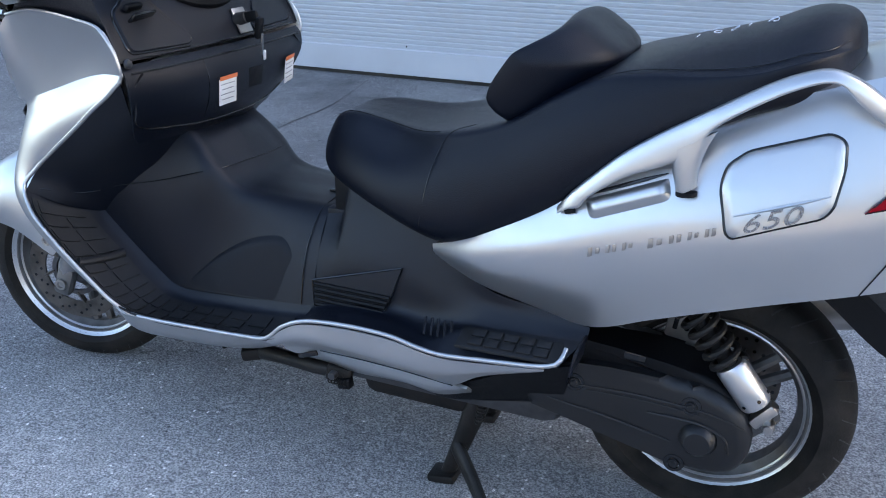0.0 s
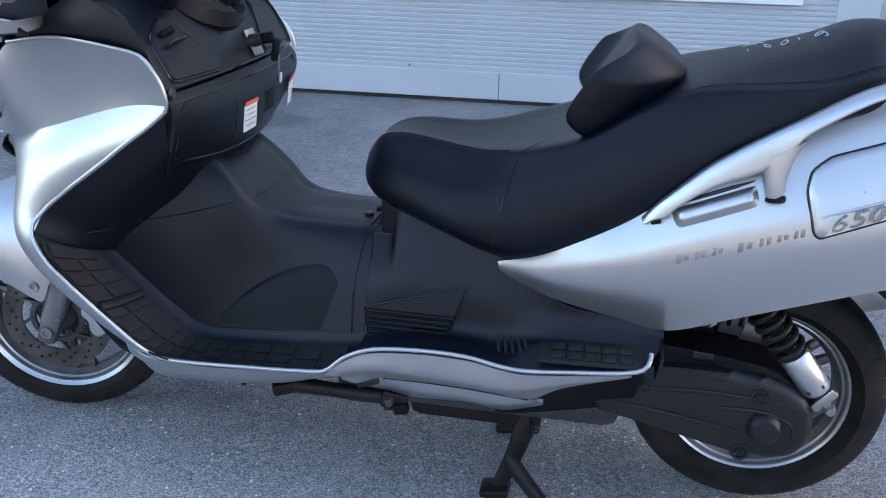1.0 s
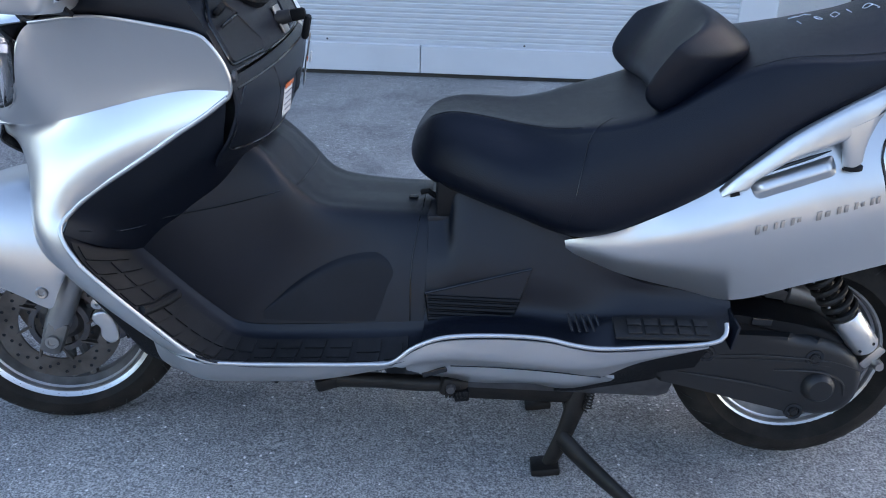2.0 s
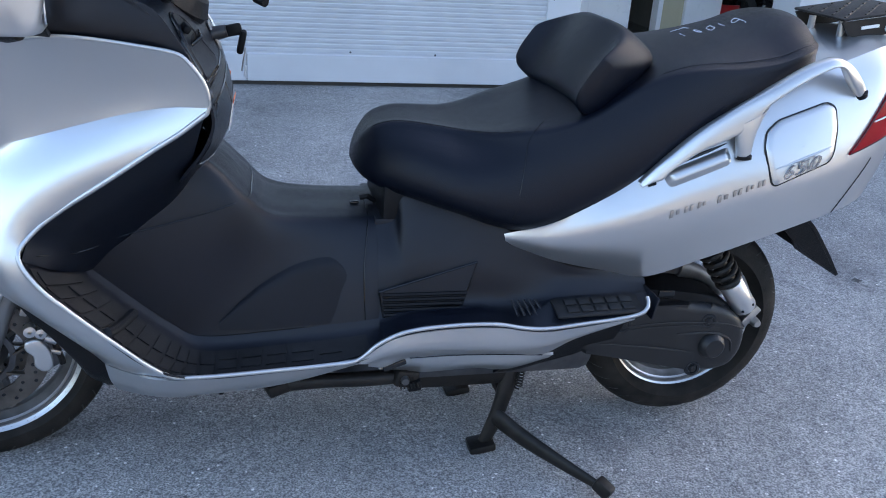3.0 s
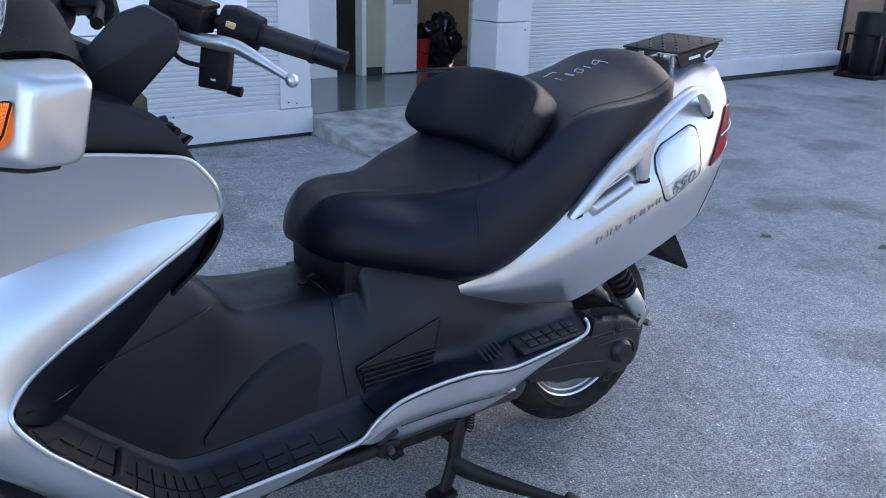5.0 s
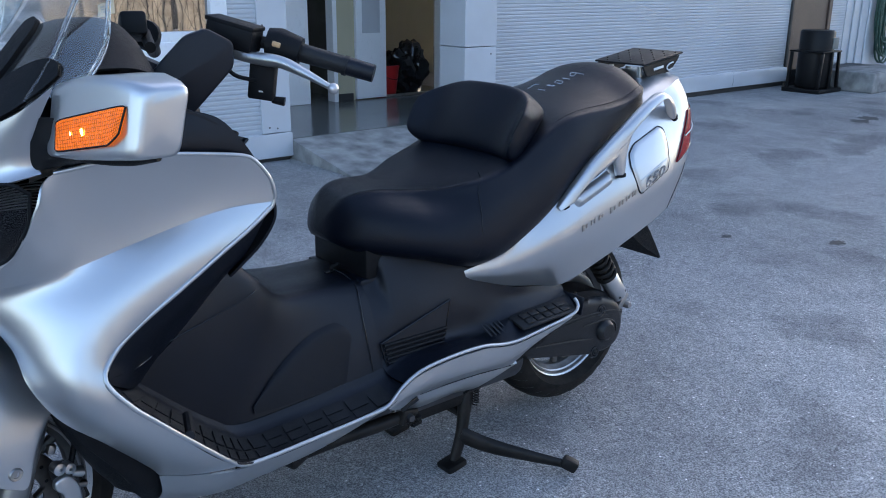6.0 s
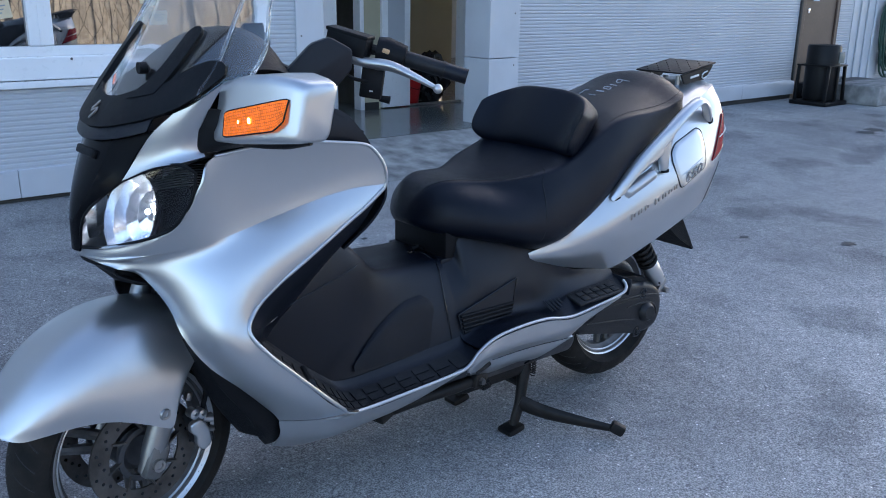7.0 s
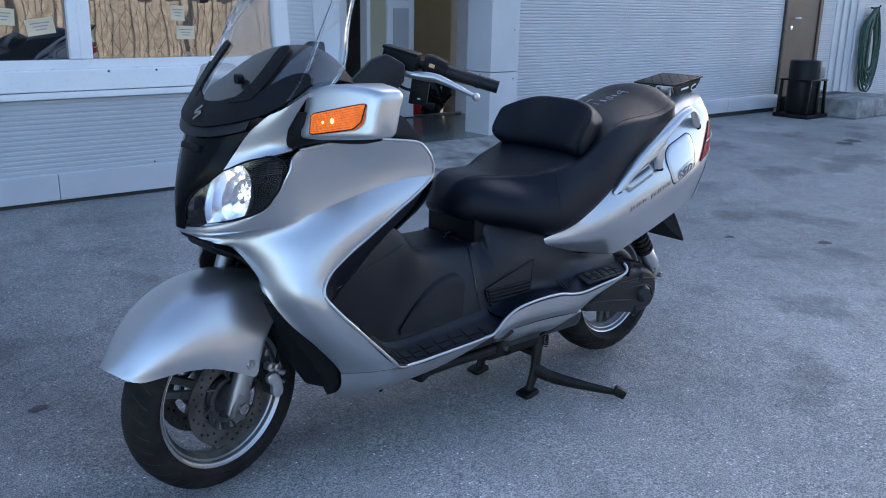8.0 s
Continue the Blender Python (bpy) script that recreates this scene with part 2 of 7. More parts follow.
def spline(points, n):
    """n places along a smooth line through the points, even in length."""
    p = [Vector(q) for q in points]
    if len(p) == 2:
        return [p[0].lerp(p[1], i / (n - 1)) for i in range(n)]
    p = [p[0] * 2 - p[1]] + p + [p[-1] * 2 - p[-2]]
    out, k = [], 24
    for a, b, c, d in zip(p, p[1:], p[2:], p[3:]):
        t0 = 0.0
        t1 = t0 + max(1e-6, (b - a).length) ** 0.5
        t2 = t1 + max(1e-6, (c - b).length) ** 0.5
        t3 = t2 + max(1e-6, (d - c).length) ** 0.5
        for i in range(k):
            t = t1 + (t2 - t1) * i / k
            a1 = a * ((t1 - t) / (t1 - t0)) + b * ((t - t0) / (t1 - t0))
            a2 = b * ((t2 - t) / (t2 - t1)) + c * ((t - t1) / (t2 - t1))
            a3 = c * ((t3 - t) / (t3 - t2)) + d * ((t - t2) / (t3 - t2))
            b1 = a1 * ((t2 - t) / (t2 - t0)) + a2 * ((t - t0) / (t2 - t0))
            b2 = a2 * ((t3 - t) / (t3 - t1)) + a3 * ((t - t1) / (t3 - t1))
            out.append(b1 * ((t2 - t) / (t2 - t1)) + b2 * ((t - t1) / (t2 - t1)))
    out.append(p[-2])
    return out if n is None else even(out, n)


def even(line, n):
    s = [0.0]
    for a, b in zip(line, line[1:]):
        s.append(s[-1] + (b - a).length)
    out, j = [], 0
    for i in range(n):
        d = s[-1] * i / (n - 1)
        while j < len(s) - 2 and s[j + 1] < d:
            j += 1
        f = (d - s[j]) / max(1e-9, s[j + 1] - s[j])
        out.append(line[j].lerp(line[j + 1], min(1, max(0, f))))
    return out


def through_points(points, per):
    """Smooth line that keeps the points at every per-th place, so that neighbouring lines stay matched."""
    p = [Vector(q) for q in points]
    q = [p[0] * 2 - p[1]] + p + [p[-1] * 2 - p[-2]]
    out = []
    for a, b, c, d in zip(q, q[1:], q[2:], q[3:]):
        for i in range(per):
            t = i / per
            out.append(0.5 * ((2 * b) + (c - a) * t + (2 * a - 5 * b + 4 * c - d) * t * t + (3 * b - a - 3 * c + d) * t ** 3))
    out.append(p[-1])
    return out


def surface(rows, per_u=6, per_v=6):
    """A smooth grid through rows of matched points."""
    lines = [through_points(r, per_u) for r in rows]
    cols = [through_points([l[i] for l in lines], per_v) for i in range(len(lines[0]))]
    return [[c[j] for c in cols] for j in range(len(cols[0]))]


def relax(grid, times=12):
    """Even out the inside of a grid and keep its edges."""
    g = [[Vector(p) for p in r] for r in grid]
    h, w = len(g), len(g[0])
    for _ in range(times):
        n = [[p.copy() for p in r] for r in g]
        for j in range(1, h - 1):
            for i in range(1, w - 1):
                n[j][i] = g[j][i] * 0.4 + (g[j - 1][i] + g[j + 1][i] + g[j][i - 1] + g[j][i + 1]) * 0.15
        g = n
    return g


def flip(rows):
    return [[Vector((p[0], -p[1], p[2])) for p in r] for r in rows]


def sheet(grid, thick=0.003, out=(0, -1, 0.3)):
    """A moulded panel: the grid as its outer face, with thickness behind it and closed edges."""
    h, w = len(grid), len(grid[0])
    out = Vector(out)
    nrm = []
    for j in range(h):
        for i in range(w):
            du = grid[j][min(i + 1, w - 1)] - grid[j][max(i - 1, 0)]
            dv = grid[min(j + 1, h - 1)][i] - grid[max(j - 1, 0)][i]
            n = du.cross(dv)
            nrm.append(n.normalized() if n.length > 1e-12 else Vector((0, 0, 0)))
    if sum((n.dot(out) for n in nrm)) < 0:
        nrm = [-n for n in nrm]
    bm = bmesh.new()
    a = [bm.verts.new(grid[j][i]) for j in range(h) for i in range(w)]
    b = [bm.verts.new(grid[j][i] - nrm[j * w + i] * thick) for j in range(h) for i in range(w)]

    def quad(*v):
        try:
            bm.faces.new(v)
        except ValueError:
            pass
    for j in range(h - 1):
        for i in range(w - 1):
            k = j * w + i
            quad(a[k], a[k + 1], a[k + w + 1], a[k + w])
            quad(b[k], b[k + w], b[k + w + 1], b[k + 1])
    edge = [(0, i) for i in range(w)] + [(j, w - 1) for j in range(1, h)] + [(h - 1, i) for i in range(w - 2, -1, -1)] + [(j, 0) for j in range(h - 2, 0, -1)]
    for (j0, i0), (j1, i1) in zip(edge, edge[1:] + edge[:1]):
        quad(a[j0 * w + i0], b[j0 * w + i0], b[j1 * w + i1], a[j1 * w + i1])
    bmesh.ops.remove_doubles(bm, verts=bm.verts, dist=1e-6)
    return bm


def loft(rings, caps=True, bm=None):
    """Skin over closed rings of equal count."""
    bm = bm or bmesh.new()
    vs = [[bm.verts.new(p) for p in r] for r in rings]
    n = len(vs[0])
    for r0, r1 in zip(vs, vs[1:]):
        for i in range(n):
            bm.faces.new((r0[i], r0[(i + 1) % n], r1[(i + 1) % n], r1[i]))
    if caps:
        bm.faces.new(vs[0][::-1])
        bm.faces.new(vs[-1])
    return bm


def tube(points, radius, seg=10, smooth=None, bm=None, squash=1.0, up=(0, 0, 1)):
    """A round bar along a line; radius is a number or one for each point."""
    pts = spline(points, smooth) if smooth else [Vector(p) for p in points]
    rad = radius if isinstance(radius, (list, tuple)) else [radius]
    rings = []
    for i, p in enumerate(pts):
        d = (pts[min(i + 1, len(pts) - 1)] - pts[max(i - 1, 0)]).normalized()
        s = d.cross(Vector(up))
        s = s.normalized() if s.length > 1e-4 else d.cross(Vector((1, 0, 0))).normalized()
        t = s.cross(d).normalized()
        f = i / max(1, len(pts) - 1) * (len(rad) - 1)
        k = min(int(f), len(rad) - 2) if len(rad) > 1 else 0
        r = rad[0] if len(rad) == 1 else rad[k] + (rad[k + 1] - rad[k]) * (f - k)
        rings.append([p + s * (r * squash * math.cos(2 * math.pi * q / seg)) + t * (r * math.sin(2 * math.pi * q / seg)) for q in range(seg)])
    return loft(rings, True, bm)


def lathe(profile, seg=48, axis="y", centre=(0, 0, 0), closed=True, bm=None):
    """Turn a line of (radius, along) round an axis."""
    bm = bm or bmesh.new()
    rings = []
    for q in range(seg):
        a = 2 * math.pi * q / seg
        ring = []
        for r, h in profile:
            u, v = r * math.cos(a), r * math.sin(a)
            p = {"y": (u, h, v), "z": (u, v, h), "x": (h, u, v)}[axis]
            ring.append(bm.verts.new(Vector(p) + Vector(centre)))
        rings.append(ring)
    n = len(profile)
    for q in range(seg):
        a, b = rings[q], rings[(q + 1) % seg]
        for i in range(n if closed else n - 1):
            j = (i + 1) % n
            try:
                bm.faces.new((a[i], a[j], b[j], b[i]))
            except ValueError:
                pass
    bmesh.ops.remove_doubles(bm, verts=bm.verts, dist=1e-6)
    return bm


def block(size, at=(0, 0, 0), bevel=0.004, turn=(0, 0, 0), bm=None, segments=2):
    """A box with rounded edges."""
    b = bmesh.new()
    bmesh.ops.create_cube(b, size=1, matrix=Matrix.Diagonal((*size, 1)))
    if bevel:
        bmesh.ops.bevel(b, geom=b.edges[:], offset=min(bevel, min(size) * 0.45), segments=segments, affect="EDGES", profile=0.5)
    bmesh.ops.transform(b, matrix=pose(*at, *turn), verts=b.verts)
    if bm is None:
        return b
    me = bpy.data.meshes.new("t")
    b.to_mesh(me)
    b.free()
    bm.from_mesh(me)
    bpy.data.meshes.remove(me)
    return bm


def prism(outline, y0, y1, bevel=0.004, segments=3, bm=None):
    """An outline in x, z pushed from y0 to y1, with the rim at y0 rounded."""
    b = bmesh.new()
    f = b.faces.new([b.verts.new((x, y1, z)) for x, z in outline])
    g = bmesh.ops.extrude_face_region(b, geom=[f])
    vs = [v for v in g["geom"] if isinstance(v, bmesh.types.BMVert)]
    for v in vs:
        v.co.y = y0
    if bevel:
        es = [e for e in b.edges if all(abs(v.co.y - y0) < 1e-7 for v in e.verts)]
        bmesh.ops.bevel(b, geom=es, offset=bevel, segments=segments, affect="EDGES", profile=0.5)
    if bm is None:
        return b
    me = bpy.data.meshes.new("t")
    b.to_mesh(me)
    b.free()
    bm.from_mesh(me)
    bpy.data.meshes.remove(me)
    return bm


def moved(bm, m):
    bmesh.ops.transform(bm, matrix=m, verts=bm.verts)
    return bm


def mirrored(bm):
    b = bm.copy()
    for v in b.verts:
        v.co.y = -v.co.y
    bmesh.ops.reverse_faces(b, faces=b.faces)
    return b


def round_outline(pts, r, n=5):
    """Round the corners of a 2D outline."""
    out = []
    p = [Vector(q) for q in pts]
    for a, b, c in zip(p[-1:] + p[:-1], p, p[1:] + p[:1]):
        u, v = (a - b), (c - b)
        k = min(r, u.length * 0.45, v.length * 0.45)
        s, e = b + u.normalized() * k, b + v.normalized() * k
        for i in range(n + 1):
            t = i / n
            q = s * (1 - t) ** 2 + b * 2 * t * (1 - t) + e * t * t
            out.append((q.x, q.y))
    return out

# ---- ground ----
def ground_z(x, y):
    """The yard falls a little towards the scooter's tail and rises towards the building."""
    f = min(1.0, max(0.0, (y - 0.6) / 2.1))
    f = f * f * (3 - 2 * f)
    return 0.097 * f + (1 - f) * max(-0.008, min(0.022, 0.0135 - 0.0125 * x))


bm = bmesh.new()
lines_y = [-400, -100, -30, -10, -4, -1, 0, 0.6] + [0.6 + 2.1 * k / 14 for k in range(1, 15)] + [4, 8, 14, 40, 120, 400]
lines_x = [-400, -120, -40, -15, -6, -2, -0.68, 0, 0.6, 1.2, 1.72, 3, 5, 8, 14, 30, 100, 400]
net = [[bm.verts.new((x, y, ground_z(x, y))) for x in lines_x] for y in lines_y]
for r0, r1 in zip(net, net[1:]):
    for i in range(len(lines_x) - 1):
        bm.faces.new((r0[i], r0[i + 1], r1[i + 1], r1[i]))
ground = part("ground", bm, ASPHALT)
tagged(ground, "worn grey asphalt yard with pale stone chips", "ground", kind="structure")

STAIN = material("oil_film", (0.045, 0.045, 0.047), 0.6, 0, 0.4, 30)
spots = random.Random(11)
for x, y, r in [(0.855, 1.65, .02), (0.728, 1.81, .008), (-0.29, 0.74, .03), (3.61, 0.69, .035), (3.96, 0.28, .05), (1.80, 1.735, .02), (7.55, 1.915, .1), (7.78, 1.946, .12), (2.74, 0.7, .02)]:
    bm = bmesh.new()
    rings = []
    wob = [spots.uniform(.65, 1.2) for _ in range(18)]
    top = [bm.verts.new((x + r * wob[q] * math.cos(q * math.pi / 9), y + .8 * r * wob[q] * math.sin(q * math.pi / 9), ground_z(x, y + .8 * r * wob[q] * math.sin(q * math.pi / 9)) + .0025)) for q in range(18)]
    bm.faces.new(top)
    tagged(part("oil_stain", bm, STAIN), "small dark oil stain on the asphalt", "stain", "stains on the asphalt")

bm = bmesh.new()
line = spline([(-.734, 1.62, 0), (-.773, 1.943, 0), (-.771, 2.197, 0), (-.746, 2.442, 0), (-.797, 2.787, 0), (-.889, 3.224, 0)], 40)
verts = [[bm.verts.new((p.x + k * (.004 + .003 * noise.noise(p * 9)) + .012 * noise.noise(p * 14), p.y, ground_z(p.x, p.y) + .0025)) for k in (-1, 1)] for p in line]
for a, b in zip(verts, verts[1:]):
    bm.faces.new((a[0], a[1], b[1], b[0]))
tagged(part("ground_crack", bm, STAIN), "thin dark crack running across the asphalt", "crack")

# ---- far side of the yard, seen mirrored in the window ----
fence = empty("fence", "sunlit pale wooden board fence with a wire mesh before it", "fence")
bm = bmesh.new()
for k in range(300):
    x = -8 + k * 0.118
    if k % 29 == 11:
        continue
    h = 1.30 + 0.04 * math.sin(k * 1.3)
    block((0.106, 0.025, h), (x, -9.0 + 0.01 * math.sin(k * 2.1), h / 2 + 0.02), 0, (0, 0.7 * math.sin(k * 1.9), 4 * math.sin(k)), bm)
part("board", bm, WOOD, fence, smooth=False)["kind"] = "stuff"
bm = bmesh.new()
for s in (1, -1):
    for k in range(100):
        x = -4 + k * 0.26
        tube([(x, -8.9 + 0.01 * s, 0.03), (x + s * 0.55, -8.9 + 0.01 * s, 1.25)], 0.004, 4, bm=bm)
part("mesh", bm, FRAME_BLACK, fence)["kind"] = "stuff"
# added blocks that keep bright sky out of the window's reflection above the fence
dark_blocks = empty("backdrop", "plain dark blocks added beyond the fence", "backdrop", kind="structure")
for k, (x, w, h) in enumerate(((-12, 9, 3.2), (-2, 8, 2.6), (6, 7, 3.4), (14, 8, 2.8), (24, 12, 3.4))):
    part("mass", block((w, 2.0, h), (x, -15, h / 2), 0.05), PLAIN_DARK, dark_blocks, smooth=False)

# ---- building ----
WALL_Y, WALL_R, TOP = 3.80, 4.15, 5.2
# drawn on its own plan, then set into the yard by SITE
SITE = Matrix.Translation((0.0084, -0.130, 0.0967)) @ Matrix.Scale(0.922, 4)
YARD_THINGS = set(bpy.data.objects)
PITCH = 0.0315


def ribbed(name, x0, x1, z0, z1, y, parent, depth=0.006):
    """Sheet cladding with level ribs, 40 mm thick."""
    rows, z = [], z0
    while z < z1 - 1e-6:
        for f, d in ((0.0, 0.0), (0.16, depth), (0.36, depth), (0.52, 0.0)):
            if z + f * PITCH < z1:
                rows.append((z + f * PITCH, y + d))
        z += PITCH
    rows.append((z1, y))
    outline = [(q, z) for z, q in rows] + [(y + 0.04, z1), (y + 0.04, z0)]
    bm = bmesh.new()
    a = [bm.verts.new((x0, q, z)) for q, z in outline]
    b = [bm.verts.new((x1, q, z)) for q, z in outline]
    n = len(outline)
    for i in range(n):
        bm.faces.new((a[i], a[(i + 1) % n], b[(i + 1) % n], b[i]))
    bm.faces.new(a[::-1])
    bm.faces.new(b)
    return part(name, bm, CLAD, parent, smooth=False)


def slab(name, x0, x1, y0, y1, z0, z1, mat, parent=None, bevel=0.0, label=""):
    return part(name, block((x1 - x0, y1 - y0, z1 - z0), ((x0 + x1) / 2, (y0 + y1) / 2, (z0 + z1) / 2), bevel), mat, parent, label, smooth=False)


def studs(places, y, parent, r=0.006):
    for x, z in places:
        part("screw", lathe([(0, -0.003), (r * 0.8, -0.003), (r, 0), (0, 0)], 10, "y", (x, y, z)), DARK_ALLOY, parent)


WIN_X0, WIN_X1, WIN_Z0, WIN_Z1 = -0.55, 2.36, 0.72, 2.25
wall_left = empty("wall_left", "white ribbed sheet wall with a plain plinth", "wall", kind="structure", at=(0, 0, 0))
ribbed("cladding", -14, WIN_X0, 0.20, TOP, WALL_Y, wall_left)
ribbed("cladding", WIN_X0, WIN_X1, 0.20, WIN_Z0, WALL_Y, wall_left)
ribbed("cladding", WIN_X0, WIN_X1, WIN_Z1, TOP, WALL_Y, wall_left)
ribbed("cladding", WIN_X1, 2.57, 0.20, TOP, WALL_Y, wall_left)
for x0, x1 in ((-14, -4.0), (-3.996, -1.804), (-1.8, 0.618), (0.622, 2.80)):
    slab("plinth_panel", x0, x1, WALL_Y - 0.03, WALL_Y + 0.02, 0.030, 0.20, CLAD_TRIM, wall_left, 0.004)
# recessed strip whose dark colour stands in for the shade under the plinth
slab("shadow_gap", -14, 2.79, WALL_Y + 0.004, WALL_Y + 0.042, 0.0, 0.030, PLAIN_DARK, wall_left)
slab("corner_trim", 2.57, 2.80, WALL_Y - 0.012, WALL_Y + 0.04, 0.205, TOP, CLAD_TRIM, wall_left, 0.004)
slab("core", -14, WIN_X0, WALL_Y + 0.045, WALL_Y + 0.25, 0.0, TOP, CLAD_TRIM, wall_left)
slab("core", WIN_X0, WIN_X1, WALL_Y + 0.045, WALL_Y + 0.25, 0.0, WIN_Z0 - 0.01, CLAD_TRIM, wall_left)
slab("core", WIN_X0, WIN_X1, WALL_Y + 0.045, WALL_Y + 0.25, WIN_Z1 + 0.01, TOP, CLAD_TRIM, wall_left)
slab("core", WIN_X1, 2.80, WALL_Y + 0.045, WALL_Y + 0.25, 0.0, TOP, CLAD_TRIM, wall_left)
studs([(-1.9, 0.222), (-0.75, 0.222), (0.03, 0.222), (0.58, 0.12), (1.271, 0.220), (1.829, 0.214), (2.69, 0.235), (2.628, 0.245), (2.61, 0.6), (2.61, 0.95)], WALL_Y - 0.012, wall_left, 0.007)

window = empty("window_1", "white plastic window with dark mirroring panes", "window", kind="structure")
slab("sill", WIN_X0 - 0.03, WIN_X1 + 0.01, WALL_Y - 0.045, WALL_Y + 0.04, 0.685, 0.725, PVC, window, 0.004)
slab("apron", WIN_X0, WIN_X1, WALL_Y - 0.028, WALL_Y + 0.05, 0.73, 0.865, PVC, window, 0.01)
slab("window_frame", WIN_X0, WIN_X1, WALL_Y - 0.012, WALL_Y + 0.07, 0.865, 0.925, PVC, window, 0.006)
slab("window_frame", WIN_X0, WIN_X1, WALL_Y - 0.012, WALL_Y + 0.07, 2.17, 2.25, PVC, window, 0.006)
for x0, x1 in ((-0.55, -0.47), (0.777, 0.917), (2.24, 2.36)):
    slab("window_frame", x0, x1, WALL_Y - 0.012, WALL_Y + 0.07, 0.928, 2.167, PVC, window, 0.006)
slab("window_frame", 0.836, 0.856, WALL_Y - 0.017, WALL_Y - 0.010, 0.928, 2.167, PVC, window, 0.003)
PANE_GLASS = coated_pane()
for x0, x1 in ((-0.47, 0.777), (0.917, 2.24)):
    slab("pane", x0, x1, WALL_Y + 0.028, WALL_Y + 0.034, 0.925, 2.17, PANE_GLASS, window)
studs([(0.2, 0.845), (1.0, 0.848), (1.322, 0.848), (1.75, 0.845), (0.5, 0.70), (1.0, 0.70), (1.5, 0.70)], WALL_Y - 0.032, window, 0.008)
for x, z, w, h, tilt in ((0.40, 1.19, 0.15, 0.10, 4), (0.62, 1.13, 0.17, 0.10, -8), (1.52, 1.22, 0.10, 0.10, 2), (1.57, 1.09, 0.13, 0.09, 1)):
    note = empty("paper_note", "cream paper note stuck to the window pane", "note", "notes in the window", at=(x, WALL_Y + 0.026, z))
    part("paper", moved(block((w, 0.0012, h), (0, 0, 0), 0), pose(0, 0, 0, 0, tilt, 0)), material("cream_paper", (0.75, 0.62, 0.42), 0.8), note, smooth=False)
    for q in range(3):
        part("print_bar", moved(block((w * (0.7 - 0.15 * q), 0.001, h * 0.07), (0, -0.0015, h * (0.22 - 0.2 * q)), 0), pose(0, 0, 0, 0, tilt, 0)), GREY_PRINT, note, smooth=False)

# entrance with its ramp and what shows inside
FL = 0.15
slab("floor", 2.805, 5.6, WALL_Y, 9.0, 0.0, FL, FLOOR_IN)
tagged(bpy.data.objects["floor"], "smooth wet-looking grey floor inside the entrance", "floor", kind="structure")
bm = bmesh.new()
prof = [(2.98, 0.002), (WALL_Y - 0.002, FL - 0.004), (WALL_Y - 0.002, -0.06), (2.98, -0.06)]
a = [bm.verts.new((2.80, y, z)) for y, z in prof]
b = [bm.verts.new((4.9, y, z)) for y, z in prof]
for i in range(4):
    bm.faces.new((a[i], a[(i + 1) % 4], b[(i + 1) % 4], b[i]))
bm.faces.new(a[::-1])
bm.faces.new(b)
ramp = part("ramp", bm, CONCRETE, smooth=False)
tagged(ramp, "pale rough concrete ramp up to the open entrance", "ramp", kind="structure")
pillar = empty("wall_pillar", "white sheet-clad pillar beside the entrance", "pillar", kind="structure")
for z0, z1 in ((0.0, 0.72), (0.726, TOP)):
    slab("panel", 4.45, 4.80, WALL_Y, 4.13, z0, z1, CLAD_TRIM, pillar, 0.004)
studs([(4.74, 0.66), (4.74, 1.1), (4.74, 0.2), (4.74, 1.5)], WALL_Y, pillar, 0.007)
studs([(4.98, 1.35), (4.98, 0.95), (4.98, 0.55)], WALL_R - 0.012, pillar, 0.007)
slab("panel", 4.80, 5.06, WALL_R - 0.012, WALL_R + 0.2, 0.0, TOP, CLAD_TRIM, pillar, 0.004)
lintel = slab("wall_lintel", 2.80, 4.45, WALL_Y, 4.07, 2.5, TOP, CLAD_TRIM)
tagged(lintel, "white sheet wall over the entrance", "wall", kind="structure")
inner = empty("wall_inner", "beige inner wall with a dark doorway and white door frames", "wall", kind="structure")
IY = 5.25
slab("jamb", 3.45, 3.84, IY, IY + 0.1, FL, 2.6, PVC, inner, 0.005)
slab("jamb", 4.085, 4.13, IY - 0.02, IY + 0.1, FL, 2.6, PVC, inner, 0.005)
slab("panel", 4.13, 4.33, IY, IY + 0.1, FL, 2.6, BEIGE, inner)
slab("head", 3.84, 4.085, IY, IY + 0.1, 2.25, 2.6, BEIGE, inner)
slab("head", 4.68, 5.4, IY, IY + 0.1, 2.25, 2.6, BEIGE, inner)
slab("skirting", 4.14, 4.30, IY - 0.015, IY - 0.002, FL, FL + 0.07, PLAIN_DARK, inner, 0.002)
slab("side", 5.37, 5.45, 4.2, IY + 0.1, FL, 2.6, PVC, inner, 0.004)
slab("side", 2.81, 2.86, WALL_Y + 0.26, IY, FL, 2.6, PVC, inner)
slab("side", 2.86, 3.45, IY, IY + 0.1, FL, 2.6, PVC, inner)
slab("threshold", 4.68, 5.37, IY - 0.01, IY + 0.03, FL + 0.002, FL + 0.02, STEEL, inner, 0.003)
slab("back", 2.81, 5.7, 8.6, 8.7, FL, 2.6, BEIGE, inner)
# dark-coloured slabs stand in for the unlit room beyond the doorway
slab("back", 3.3, 4.3, 6.4, 6.5, FL, 2.6, PLAIN_DARK, inner)
slab("back", 4.30, 4.36, IY + 0.12, 8.6, FL, 2.6, PLAIN_DARK, inner)
slab("back", 4.9, 6.6, 6.9, 7.0, FL, 2.6, BEIGE, inner)
ceil = slab("ceiling", 2.80, 6.8, WALL_Y + 0.26, 8.7, 2.6, 2.7, PVC)
tagged(ceil, "plain white ceiling inside the entrance", "ceiling", kind="structure")
